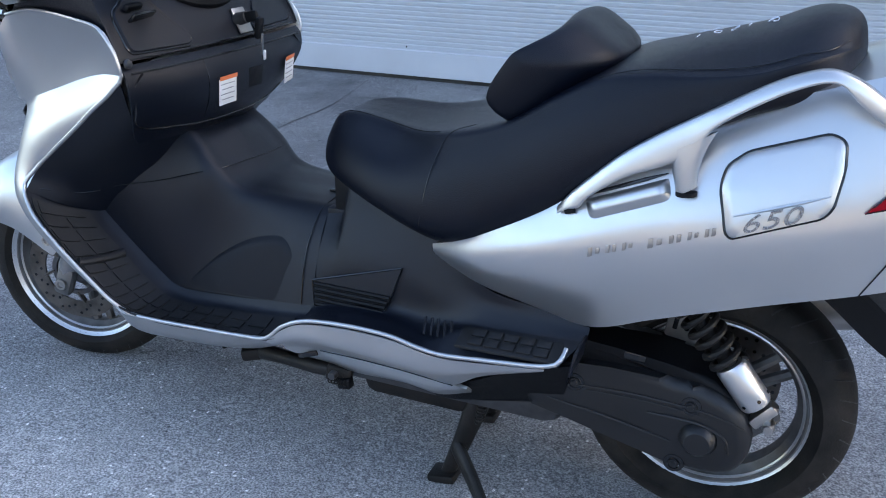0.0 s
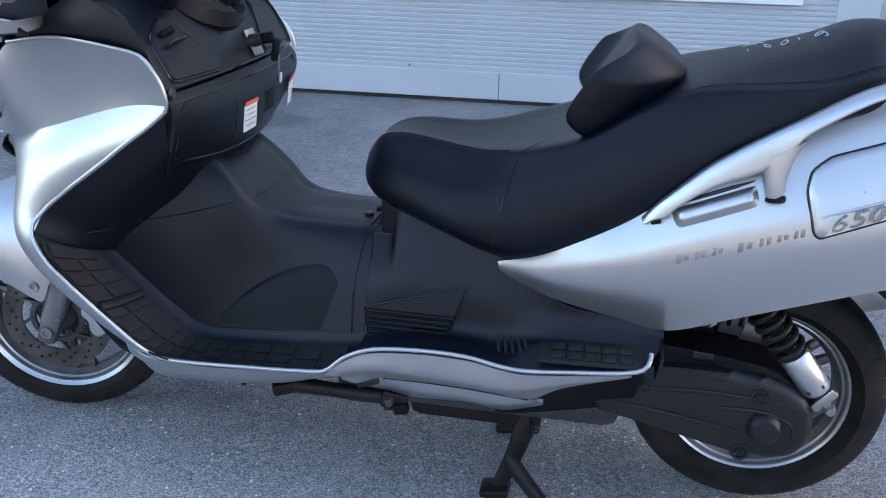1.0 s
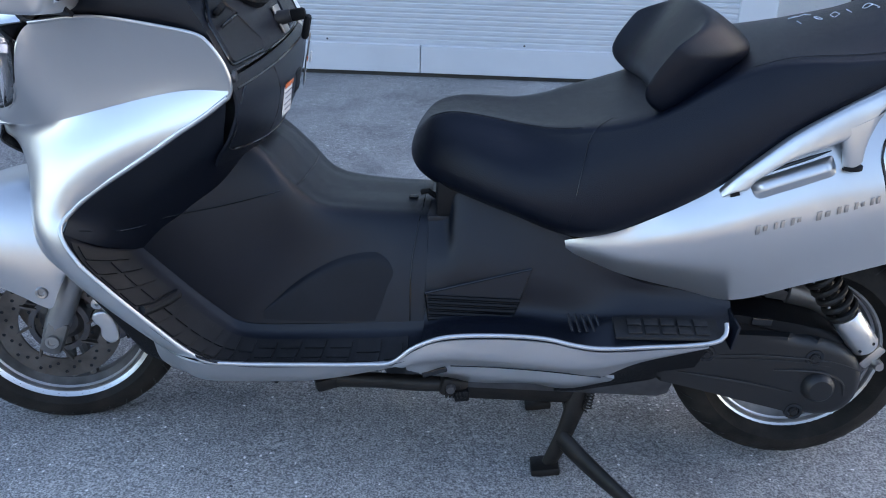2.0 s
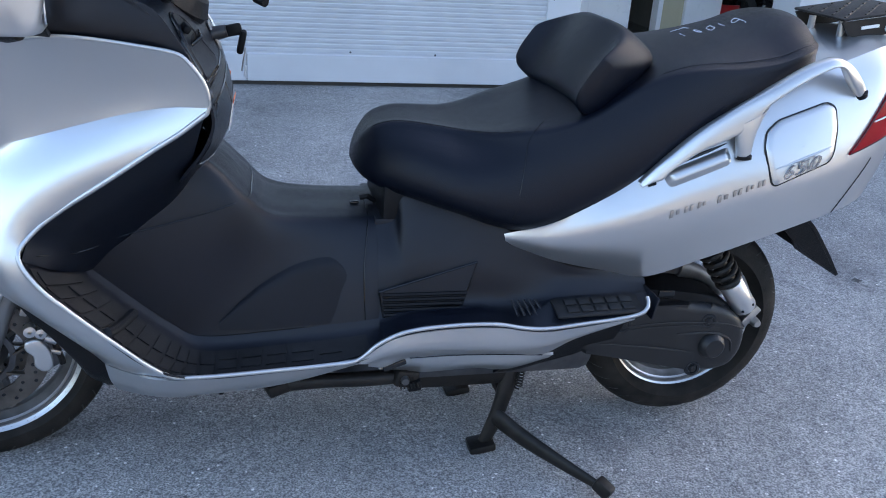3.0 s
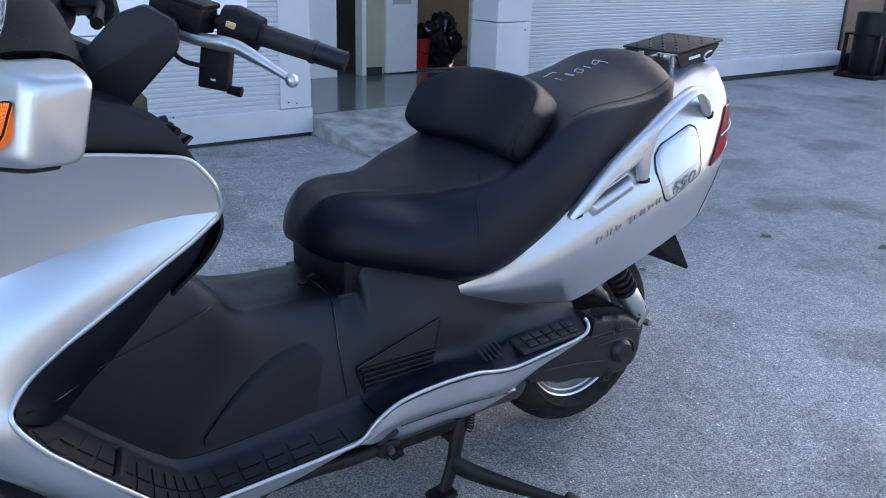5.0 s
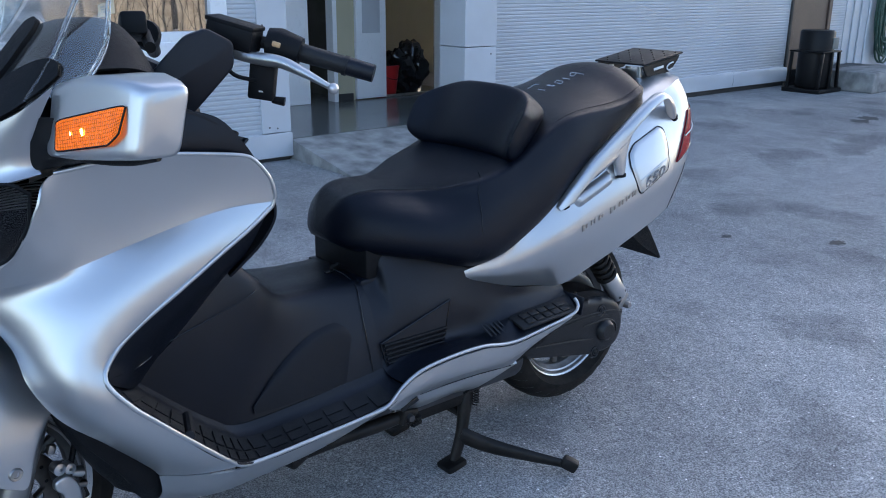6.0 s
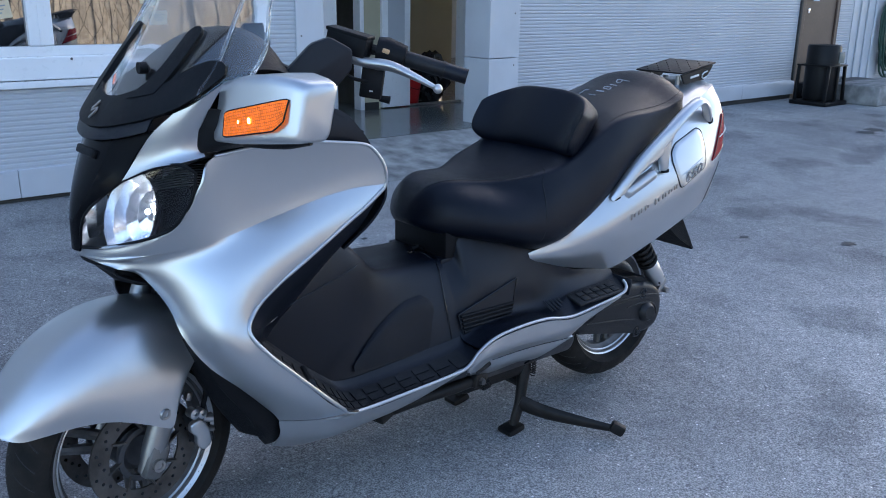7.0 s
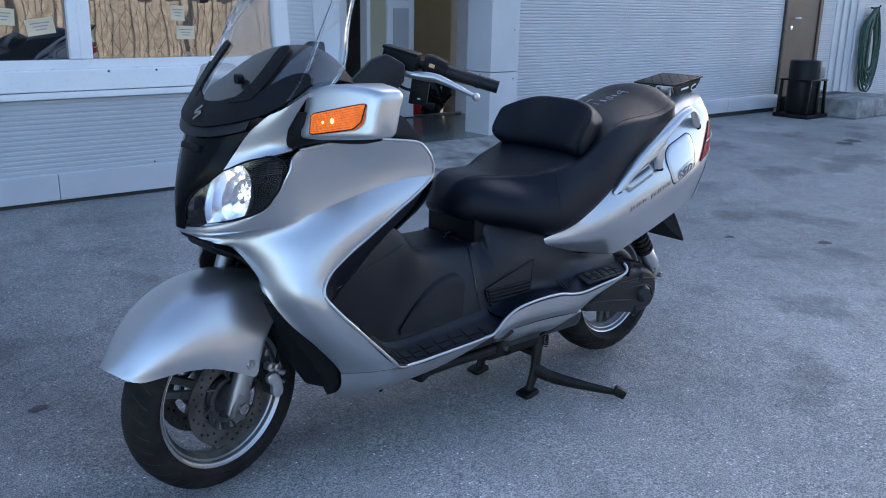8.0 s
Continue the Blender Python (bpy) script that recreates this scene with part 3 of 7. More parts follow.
# unseen roof; the height of its edge is chosen so its shadow covers the yard
roof = slab("roof", -14, 26, WALL_Y - 0.25, 12.0, TOP, TOP + 0.12, ROOF)
tagged(roof, "unseen flat roof added to shade the yard", "roof", kind="structure")
side = slab("wall_back", -14, 26, 11.8, 12.0, 0.0, TOP, CLAD_TRIM)
tagged(side, "plain sheet wall at the back of the building", "wall", kind="structure")
door = empty("door_1", "white plastic entrance door standing open", "door", kind="structure")
slab("leaf", 4.335, 4.675, IY - 0.03, IY + 0.02, FL + 0.01, 2.3, PVC, door, 0.006)
slab("bead", 4.40, 4.60, IY - 0.036, IY - 0.031, FL + 0.62, FL + 1.12, CLAD, door, 0.003)
slab("bead", 4.40, 4.60, IY - 0.036, IY - 0.031, FL + 1.2, FL + 1.9, GREY_PRINT, door, 0.003)
bucket = empty("bucket", "red plastic bucket on the floor inside", "bucket", at=(4.86, IY + 0.24, FL))
part("body", lathe([(0.0, 0.0), (0.10, 0.0), (0.135, 0.27), (0.142, 0.27), (0.142, 0.285), (0.128, 0.285), (0.095, 0.012), (0, 0.012)], 28, "z"), REDPLASTIC, bucket)
part("handle", tube([(-0.138, 0, 0.26), (-0.12, -0.10, 0.20), (0, -0.16, 0.15), (0.12, -0.10, 0.20), (0.138, 0, 0.26)], 0.004, 6, 14), FRAME_BLACK, bucket)
sack = empty("rubbish_bag", "black plastic rubbish bag slumped on the floor", "bag", at=(5.14, IY + 0.28, FL))
bm = bmesh.new()
bmesh.ops.create_icosphere(bm, subdivisions=4, radius=1)
for v in bm.verts:
    n = noise.fractal(v.co * 1.7, 1.0, 2.0, 4) * 0.10 + noise.noise(v.co * 6) * 0.03
    v.co = Vector((v.co.x * (0.21 + n), v.co.y * (0.20 + n), max(-0.0, 0.24 + v.co.z * (0.25 + n))))
part("film", bm, GLOSS, sack)
barrel = empty("air_hose_gun", "small black tool lying on the concrete ledge", "tool", at=(2.96, 4.6, FL + 0.03))
part("grip", tube([(-0.16, 0, 0), (0.0, 0, 0), (0.05, 0, 0), (0.1, 0, 0)], [0.016, 0.02, 0.03, 0.03], 12), PLASTIC_ROUGH, barrel)

# wall beyond the entrance
wall_right = empty("wall_right", "white ribbed sheet wall with a dented plinth", "wall", kind="structure")
ribbed("cladding", 5.06, 10.08, 0.22, TOP, WALL_R, wall_right)
ribbed("cladding", 11.05, 11.45, 0.22, TOP, WALL_R, wall_right)
slab("corner_trim", 11.45, 12.3, WALL_R - 0.01, WALL_R + 0.04, 0.1, TOP, CLAD_TRIM, wall_right)
for x in (11.62, 11.83, 12.05):
    slab("fold", x, x + 0.05, WALL_R - 0.035, WALL_R - 0.012, 0.1, TOP, CLAD_TRIM, wall_right, 0.006)
ribbed("cladding", 12.3, 26, 0.1, TOP, WALL_R, wall_right)
# dark strip again painting the shaded gap below these plinth panels
slab("shadow_gap", 5.06, 10.08, WALL_R + 0.004, WALL_R + 0.042, 0.0, 0.10, PLAIN_DARK, wall_right)
slab("core", 5.06, 10.08, WALL_R + 0.045, WALL_R + 0.25, 0.0, TOP, CLAD_TRIM, wall_right)
slab("core", 11.05, 26, WALL_R + 0.045, WALL_R + 0.25, 0.0, TOP, CLAD_TRIM, wall_right)
slab("core", 10.08, 11.05, WALL_R + 0.045, WALL_R + 0.25, 2.3, TOP, CLAD_TRIM, wall_right)
for x0, x1 in ((5.06, 7.0), (7.004, 8.9), (8.904, 10.08)):
    rows = []
    for j, (z, dy) in enumerate(((0.235, 0.0), (0.225, -0.035), (0.14, -0.038), (0.06, -0.036))):
        row = []
        for i in range(13):
            x = x0 + (x1 - x0) * i / 12
            dent = 0.018 * max(0, noise.noise(Vector((x * 2.1, j * 0.7, 3))))
            row.append(Vector((x, WALL_R + dy + (dent if 0 < j else 0), z + (0.012 * noise.noise(Vector((x * 3, 0, j))) if j < 2 else 0))))
        rows.append(row)
    part("plinth_panel", sheet(surface(rows, 2, 3), 0.004, (0, -1, 0)), CLAD_TRIM, wall_right)
brown = empty("door_2", "brown steel door with a metal lever handle", "door", kind="structure")
slab("door_frame", 10.08, 10.16, WALL_R - 0.02, WALL_R + 0.1, 0.12, 2.3, BROWN, brown, 0.006)
slab("door_frame", 10.97, 11.05, WALL_R - 0.02, WALL_R + 0.1, 0.12, 2.3, BROWN, brown, 0.006)
slab("leaf", 10.17, 10.96, WALL_R + 0.0, WALL_R + 0.06, 0.13, 2.28, BROWN, brown, 0.005)
slab("jamb_seal", 10.05, 10.082, WALL_R - 0.025, WALL_R + 0.05, 0.12, 2.3, PLAIN_DARK, brown)
part("lever_handle", tube([(10.27, WALL_R - 0.002, 1.23), (10.27, WALL_R - 0.05, 1.23), (10.30, WALL_R - 0.055, 1.23), (10.40, WALL_R - 0.055, 1.23)], 0.011, 8), CHROME, brown)
part("lock_plate", block((0.045, 0.01, 0.06), (10.27, WALL_R - 0.008, 1.10), 0.004), CHROME, brown)

bin_thing = empty("litter_bin", "black litter bin in an open black frame on a base", "bin", at=(9.80, 3.62, 0))
part("base", block((0.52, 0.48, 0.05), (0, 0, 0.025), 0.01), BIN, bin_thing)
part("drum", lathe([(0, 0.055), (0.18, 0.055), (0.195, 0.10), (0.195, 0.69), (0.18, 0.715), (0.0, 0.715)], 28, "z"), BIN, bin_thing)
part("ring", block((0.45, 0.42, 0.02), (0, 0, 0.475), 0.006), BIN, bin_thing)
for x, y in ((-0.205, -0.19), (0.205, -0.19), (-0.205, 0.19), (0.205, 0.19), (0.0, -0.205)):
    part("post", block((0.035, 0.035, 0.43), (x, y, 0.258), 0.006, (0, -4 if x > 0 else 4 if x < 0 else 0, 0)), BIN, bin_thing)
part("flap", block((0.13, 0.02, 0.13), (0.06, -0.195, 0.57), 0.006), material("grey_flap", (0.16, 0.18, 0.17), 0.5), bin_thing)
stone = empty("concrete_block", "low pale concrete block with chipped edges", "block", at=(10.75, 3.35, 0))
bm = block((1.25, 0.62, 0.24), (0, 0, 0.12), 0.02, segments=3)
for v in bm.verts:
    v.co += Vector((noise.noise(v.co * 7), noise.noise(v.co * 7 + Vector((5, 0, 0))), 0)) * 0.008
part("body", bm, CONCRETE, stone)
slab_dark = empty("door_mat", "dark mat lying on the step before the door", "mat", at=(10.9, 3.92, 0.0))
part("mat", block((1.6, 0.38, 0.20), (0, 0, 0.10), 0.008), BIN, slab_dark)
hose = empty("garden_hose", "dark green hose hung in long loops on the wall", "hose", at=(12.45, WALL_R - 0.06, 0))
coil = random.Random(5)
for k in range(15):
    w = coil.uniform(.09, .27)
    zt, zb, lean = 1.40 - coil.uniform(0, .06), coil.uniform(.16, .46), coil.uniform(-.07, .07)
    d = .004 * k
    pts = [(.05, -d, zt), (-w * .8 + lean, -.012 - d, zt - .24), (-w + lean, -.02 - d, (zt + zb) / 2), (-w * .7 + lean, -.025 - d, zb + .10), (lean, -.03 - d, zb),
           (w * .75 + lean, -.025 - d, zb + .12), (w + lean * .5, -.02 - d, (zt + zb) / 2 + .05), (w * .7, -.012 - d, zt - .22), (.07, -d, zt)]
    part("loop", tube(pts, 0.015, 7, 44), HOSE, hose)
part("hook", tube([(0.06, 0.05, 1.39), (0.06, -0.06, 1.38), (0.06, -0.09, 1.43)], 0.012, 8), FRAME_BLACK, hose)
for ob in set(bpy.data.objects) - YARD_THINGS:
    if ob.parent is None:
        ob.matrix_world = SITE @ ob.matrix_basis

# ---- the scooter: front axle over x = 0, tail towards +x, its left side towards -y ----
scooter = empty("maxi_scooter", "large silver and black touring scooter parked on its centre stand", "scooter")


def both(name, bm, mat, label="", parent=None, sharp=35):
    """A part and its mirror image on the other side, each an object of its own."""
    other = mirrored(bm)
    a = part(name, bm, mat, parent or scooter, label, sharp)
    b = part(name, other, mat, parent or scooter, label, sharp)
    return a, b


# lines of the body
LIP_UP = [(.474, -.315, .860), (.430, -.311, .825), (.386, -.306, .795), (.334, -.298, .757), (.283, -.291, .721), (.226, -.283, .681), (.176, -.284, .640), (.151, -.300, .603)]
LIP_LOW = [(.182, -.319, .552), (.224, -.322, .508), (.267, -.320, .464), (.311, -.316, .420), (.357, -.310, .375), (.392, -.297, .345)]
TRIM = [(.440, -.294, .340), (.580, -.294, .345), (.690, -.294, .351), (.745, -.294, .358), (.785, -.295, .392), (.835, -.296, .416), (.930, -.296, .427), (1.030, -.296, .425), (1.084, -.296, .414), (1.130, -.297, .410), (1.215, -.298, .418), (1.330, -.298, .432)]

# front fairing: upper hollow panel, lower limb, cowl over the lamp
crease = [(-.080, 0, .735), (-.048, -.100, .742), (.042, -.170, .757), (.102, -.206, .772), (.152, -.224, .786), (.240, -.243, .815), (.335, -.268, .846), (.410, -.290, .864), (.480, -.316, .870)]
upper = [(-.081, 0, .752), (-.047, -.096, .766), (.050, -.192, .806), (.092, -.246, .900), (.125, -.244, .955), (.245, -.285, .975), (.372, -.307, .967), (.440, -.316, .955), (.472, -.319, .915)]
hollow = [0.0, -0.004, -0.004, 0.001, 0.006, 0.011, 0.010, 0.004, 0.001]
rows = [upper]
for f in (0.3, 0.62, 0.88):
    k = 4 * f * (1 - f)
    rows.append([Vector(a).lerp(Vector(b), f) + Vector((0, h * k, 0)) for a, b, h in zip(upper, crease, hollow)])
rows.append(crease)
both("fairing_panel", sheet(relax(surface(rows, 8, 6), 25), 0.004), SILVER, "silver painted hollow side of the front fairing")
arch = [(-.076, 0, .728), (-.036, -.085, .718), (.005, -.115, .702), (.042, -.155, .640), (.050, -.205, .585), (.085, -.240, .522), (.160, -.232, .445), (.235, -.214, .362), (.258, -.205, .330)]
lips = [LIP_UP[0], LIP_UP[2], LIP_UP[4], LIP_UP[6], LIP_UP[7], LIP_LOW[0], LIP_LOW[2], LIP_LOW[4], LIP_LOW[5]]
bulge = [0.0, 0.050, 0.058, 0.045, 0.030, 0.024, 0.022, 0.018, 0.012]
rows = [[crease[0], crease[2], crease[4], crease[6], crease[8]]]
for a, l, g in list(zip(arch, lips, bulge))[1:]:
    a, l = Vector(a), Vector(l)
    rows.append([a.lerp(l, f) + Vector((-g * 0.35 * math.sin(math.pi * f), -g * math.sin(math.pi * f), 0)) for f in (0, 0.25, 0.5, 0.75, 1)])
limb_grid = surface(rows, 8, 7)
limb_grid[0] = through_points(crease, 4)
both("fairing_limb", sheet(relax(limb_grid, 60), 0.004), SILVER, "silver painted lower limb of the fairing")
rows = [[(.258, -.205, .328), (.30, -.245, .332), (.36, -.288, .336), (.44, -.292, .333), (.60, -.291, .341), (.76, -.290, .356)],
        [(.264, -.195, .285), (.31, -.215, .275), (.36, -.245, .272), (.44, -.250, .275), (.60, -.255, .290), (.76, -.268, .335)],
        [(.268, -.150, .236), (.325, -.155, .220), (.38, -.160, .217), (.46, -.158, .218), (.60, -.165, .236), (.76, -.215, .310)]]
both("belly_panel", sheet(surface(rows, 6, 6), 0.004, (0, -1, -.3)), SILVER_DIM, "silver lower panel under the footboard")
rows = [[(-.017, -.126, .905), (.022, -.180, .934), (.060, -.231, .948), (.108, -.240, .957)],
        [(.004, -.144, .945), (.038, -.190, .962), (.072, -.224, .973), (.104, -.231, .975)],
        [(.028, -.178, .998), (.053, -.211, 1.007), (.077, -.234, 1.015), (.103, -.249, 1.022)],
        [(.060, -.215, 1.040), (.082, -.244, 1.056), (.102, -.272, 1.076), (.126, -.300, 1.100)]]
both("upper_cowl", sheet(relax(surface(rows, 6, 6), 12), 0.004, (-1, -1, 0)), SILVER, "silver cowl between lamp and screen")

# nose between the lamps
rows = [[(-.088 + y * y * 8, y, .748) for y in (-.026, -.013, 0, .013, .026)], [(-.084 + y * y * 7, y, .830) for y in (-.047, -.024, 0, .024, .047)],
        [(-.060 + y * y * 2.7, y, .903) for y in (-.122, -.061, 0, .061, .122)], [(-.034 + y * y * 2.0, y, .965) for y in (-.150, -.075, 0, .075, .150)],
        [(-.020 + y * y * 1.6, y, 1.002) for y in (-.185, -.09, 0, .09, .185)]]
part("nose_panel", sheet(surface(rows, 6, 6), 0.004, (-1, 0, 0)), NOSE, scooter, "glossy black panel between the headlamps")
part("nose_slot", block((0.012, 0.10, 0.018), (-.040, 0, .948), 0.004, (0, 20, 0)), PLASTIC_ROUGH, scooter)
rows = [[(-.070 + 3.5 * y * y, y, .722) for y in (-.09, -.045, 0, .045, .09)], [(-.03, y, .70) for y in (-.11, -.05, 0, .05, .11)], [(.06, y, .66) for y in (-.12, -.06, 0, .06, .12)],
        [(.16, y, .60) for y in (-.14, -.06, 0, .06, .14)]]
part("inner_fender", sheet(surface(rows, 4, 5), 0.004, (0, 0, -1)), PLASTIC_ROUGH, scooter)
part("duct_lip", block((0.08, 0.15, 0.034), (.002, 0, .690), 0.014, (0, 25, 0)), PLASTIC_ROUGH, scooter)

# headlamps
for s in (-1, 1):
    lamp = empty("headlamp", "", "")
    lamp.parent = scooter
    tagged(lamp, "clear headlamp with a bright reflector, lit")
    edge_in = [(-.079, .022, .757), (-.068, .044, .830), (-.016, .120, .903)]
    mid_a = [(-.052, .080, .764), (-.028, .116, .848), (.026, .178, .932)]
    mid_b = [(.004, .148, .785), (.036, .188, .862), (.060, .230, .945)]
    edge_out = [(.052, .192, .810), (.079, .228, .868), (.087, .240, .926)]
    rows = [[(x, s * y, z) for x, y, z in r] for r in (edge_in, mid_a, mid_b, edge_out)]
    g = surface(rows, 6, 6)
    part("lens", sheet(g, 0.003, (-1, s, 0)), LENS, lamp).visible_shadow = False
    part("housing", sheet([[p + Vector((.112, -s * .03, 0)) for p in r] for r in g], 0.004, (-1, s, 0)), GLOSS, lamp)
    # bowl of the reflector
    c = Vector((.004, s * .115, .830))
    ax = Vector((-.90, s * .42, .02)).normalized()
    u = Vector((0, 0, 1)) - ax * ax.z
    u.normalize()
    w = ax.cross(u)
    lean = 30 * s
    rings = []
    for r, d in ((1.0, 0.012), (0.97, 0.004), (0.93, -0.008), (0.75, -0.030), (0.5, -0.045), (0.25, -0.052), (0.01, -0.054)):
        ring = []
        for q in range(26):
            t = 2 * math.pi * q / 26
            a, b = 0.100 * r * math.cos(t), 0.060 * r * math.sin(t)
            ca, sa = math.cos(radians(lean)), math.sin(radians(lean))
            ring.append(c + u * (a * ca - b * sa) + w * (a * sa + b * ca) + ax * (d + (.0016 * math.sin(q * 2.4 + r * 9) if r < .95 else 0)))
        rings.append(ring)
    part("reflector", loft(rings, False), REFLECTOR, lamp, sharp=14)
    bm = bmesh.new()
    for q in range(9):
        tube([g[j][-3] + Vector((.045 + .004 * q, -s * (.010 + .004 * q), .004 * q - .02)) for j in range(4, len(g) - 1)], .0012, 4, bm=bm)
    part("flute", bm, DARK_ALLOY, lamp)
    bm = bmesh.new()
    bmesh.ops.create_icosphere(bm, subdivisions=2, radius=0.0055, matrix=Matrix.Translation(c - ax * 0.038))
    part("bulb", bm, LAMP_GLOW, lamp)
    seal = [g[0][i] for i in range(len(g[0]))] + [r[-1] for r in g[1:]] + [p for p in g[-1][::-1][1:]] + [r[0] for r in g[::-1][1:]]
    part("seal", tube(even(seal, 60), 0.0035, 6), PLASTIC_ROUGH, lamp)

# screen with its black base piece
SCREEN_MID = through_points([(-.046, 0, .945), (-.030, 0, .995), (.060, 0, 1.100), (.162, 0, 1.210), (.260, 0, 1.320), (.340, 0, 1.410)], 20)
SCREEN_EDGE = through_points([(.140, -.285, 1.045), (.168, -.302, 1.095), (.205, -.318, 1.160), (.225, -.305, 1.240), (.275, -.265, 1.330), (.345, -.190, 1.400)], 20)


def screen_point(u, v):
    """u across, -1 to 1; v up the screen, 0 at its foot."""
    k = min(99.999, max(0, (v * 4 + 1) * 20))
    i, f = int(k), k - int(k)
    c, e = SCREEN_MID[i].lerp(SCREEN_MID[i + 1], f), SCREEN_EDGE[i].lerp(SCREEN_EDGE[i + 1], f)
    return Vector((c.x + (e.x - c.x) * abs(u) ** 2.2, -u * e.y, c.z + (e.z - c.z) * abs(u) ** 2.0))


g = [[screen_point(-1 + 2 * i / 40, 0.02 + 0.98 * j / 24) for i in range(41)] for j in range(25)]
screen = part("windscreen", sheet(g, 0.003, (-1, 0, .3)), SCREEN, scooter, "tall clear curved windscreen")
screen.visible_shadow = False
rim = [screen_point(-1, .02 + .98 * j / 30) for j in range(31)] + [screen_point(-1 + 2 * i / 20, 1) for i in range(1, 21)] + [screen_point(1, 1 - .98 * j / 30) for j in range(1, 31)]
part("screen_rim", tube(rim, .0042, 8), SCREEN, screen).visible_shadow = False
for s in (-1, 1):
    part("screen_fold", tube([screen_point(s * (.80 - .05 * j / 20), .05 + .95 * j / 20) + Vector((-.003, 0, .001)) for j in range(21)], .004, 8), SCREEN, screen).visible_shadow = False


def strip(u0, u1, lo, hi, n=28, m=5, lift=0.004):
    return [[screen_point(u0 + (u1 - u0) * i / n, lo(u0 + (u1 - u0) * i / n) + (hi(u0 + (u1 - u0) * i / n) - lo(u0 + (u1 - u0) * i / n)) * j / m) + Vector((-lift, 0, lift * .4)) for i in range(n + 1)] for j in range(m + 1)]


garnish = empty("screen_base", "", "")
garnish.parent = scooter
tagged(garnish, "matt black base piece with two arms a side")
BAND_LOW = through_points([(0, .010, 0), (.20, .009, 0), (.40, .004, 0), (.59, -.008, 0), (.725, -.004, 0), (.80, .035, 0), (.85, .085, 0), (.880, .140, 0)], 8)
BAND_TOP = through_points([(0, .150, 0), (.15, .155, 0), (.29, .172, 0), (.43, .185, 0), (.53, .185, 0), (.61, .225, 0), (.69, .249, 0), (.775, .250, 0), (.845, .212, 0), (.880, .142, 0)], 8)
ARM_IN = through_points([(.14, .285, 0), (.175, .325, 0), (.215, .372, 0), (.28, .400, 0), (.36, .412, 0), (.415, .420, 0), (.438, .442, 0), (.445, .480, 0)], 6)
ARM_OUT = through_points([(.14, .505, 0), (.18, .520, 0), (.245, .538, 0), (.335, .550, 0), (.39, .560, 0), (.42, .552, 0), (.438, .530, 0), (.446, .500, 0)], 6)


def along(line, k):
    """Second coordinate of a line where its first one reaches k."""
    for p, q in zip(line, line[1:]):
        if q.x >= k:
            return p.y + (q.y - p.y) * max(0, min(1, (k - p.x) / max(1e-6, q.x - p.x)))
    return line[-1].y


part("band", sheet(strip(-.88, .88, lambda u: along(BAND_LOW, abs(u)), lambda u: along(BAND_TOP, abs(u)), 72, 8, .006), 0.009, (-1, 0, .3)), PLASTIC_ROUGH, garnish)
for s in (-1, 1):
    arm = []
    for j in range(33):
        v = .14 + .306 * (1 - (1 - j / 32) ** 1.6)
        a, b = along(ARM_IN, v), along(ARM_OUT, v)
        arm.append([screen_point(s * (a + (b - a) * i / 6), v) + Vector((-.0075, 0, .003)) for i in range(7)])
    part("long_arm", sheet(arm, 0.009, (-1, 0, .3)), PLASTIC_ROUGH, garnish)
part("chin", sheet(strip(-.60, .60, lambda u: -.082 - .10 * max(0, abs(u) - .2), lambda u: along(BAND_LOW, abs(u)) - .004, 48, 5, .001), 0.005, (-1, 0, 0)), PLASTIC, scooter, "dark grey strip under the screen")
emblem = bmesh.new()
for dy, dz, ly, lz, lean in ((.008, .010, .008, .026, 30), (-.008, -.010, .008, .026, 30), (0, 0, .024, .007, -20)):
    block((0.003, ly, lz), (0, dy, dz), 0.001, (lean, 0, 0), emblem)
moved(emblem, pose(-.0135, .008, 1.030, 0, 42, 0))
part("emblem", emblem, STEEL, scooter, "small grey slanted badge")

# instrument hood behind the screen
rows = [[(.050 + .20 * abs(y), y, 1.035 + .06 * abs(y)) for y in (-.21, -.11, 0, .11, .21)], [(.11 + .08 * abs(y), y, 1.105 - .6 * y * y) for y in (-.215, -.11, 0, .11, .215)], [(.20, y, 1.176 - 1.6 * y * y) for y in (-.205, -.105, 0, .105, .205)],
        [(.29, y, 1.190 - 2.0 * y * y) for y in (-.20, -.10, 0, .10, .20)], [(.335, y, 1.165 - 2.2 * y * y) for y in (-.195, -.10, 0, .10, .195)], [(.30, y, 1.11 - 1.4 * y * y) for y in (-.20, -.10, 0, .10, .20)], [(.28, y, 1.04 - .5 * y * y) for y in (-.22, -.11, 0, .11, .22)]]
part("instrument_hood", sheet(surface(rows, 6, 6), 0.004, (0, 0, 1)), PLASTIC_ROUGH, scooter, "smooth dark hood over the instruments")
part("screen_bolt", lathe([(0, -.01), (.012, -.01), (.012, .006), (.005, .012), (0, .012)], 14, "x", (.062, -.075, 1.115)), PLASTIC_ROUGH, scooter)

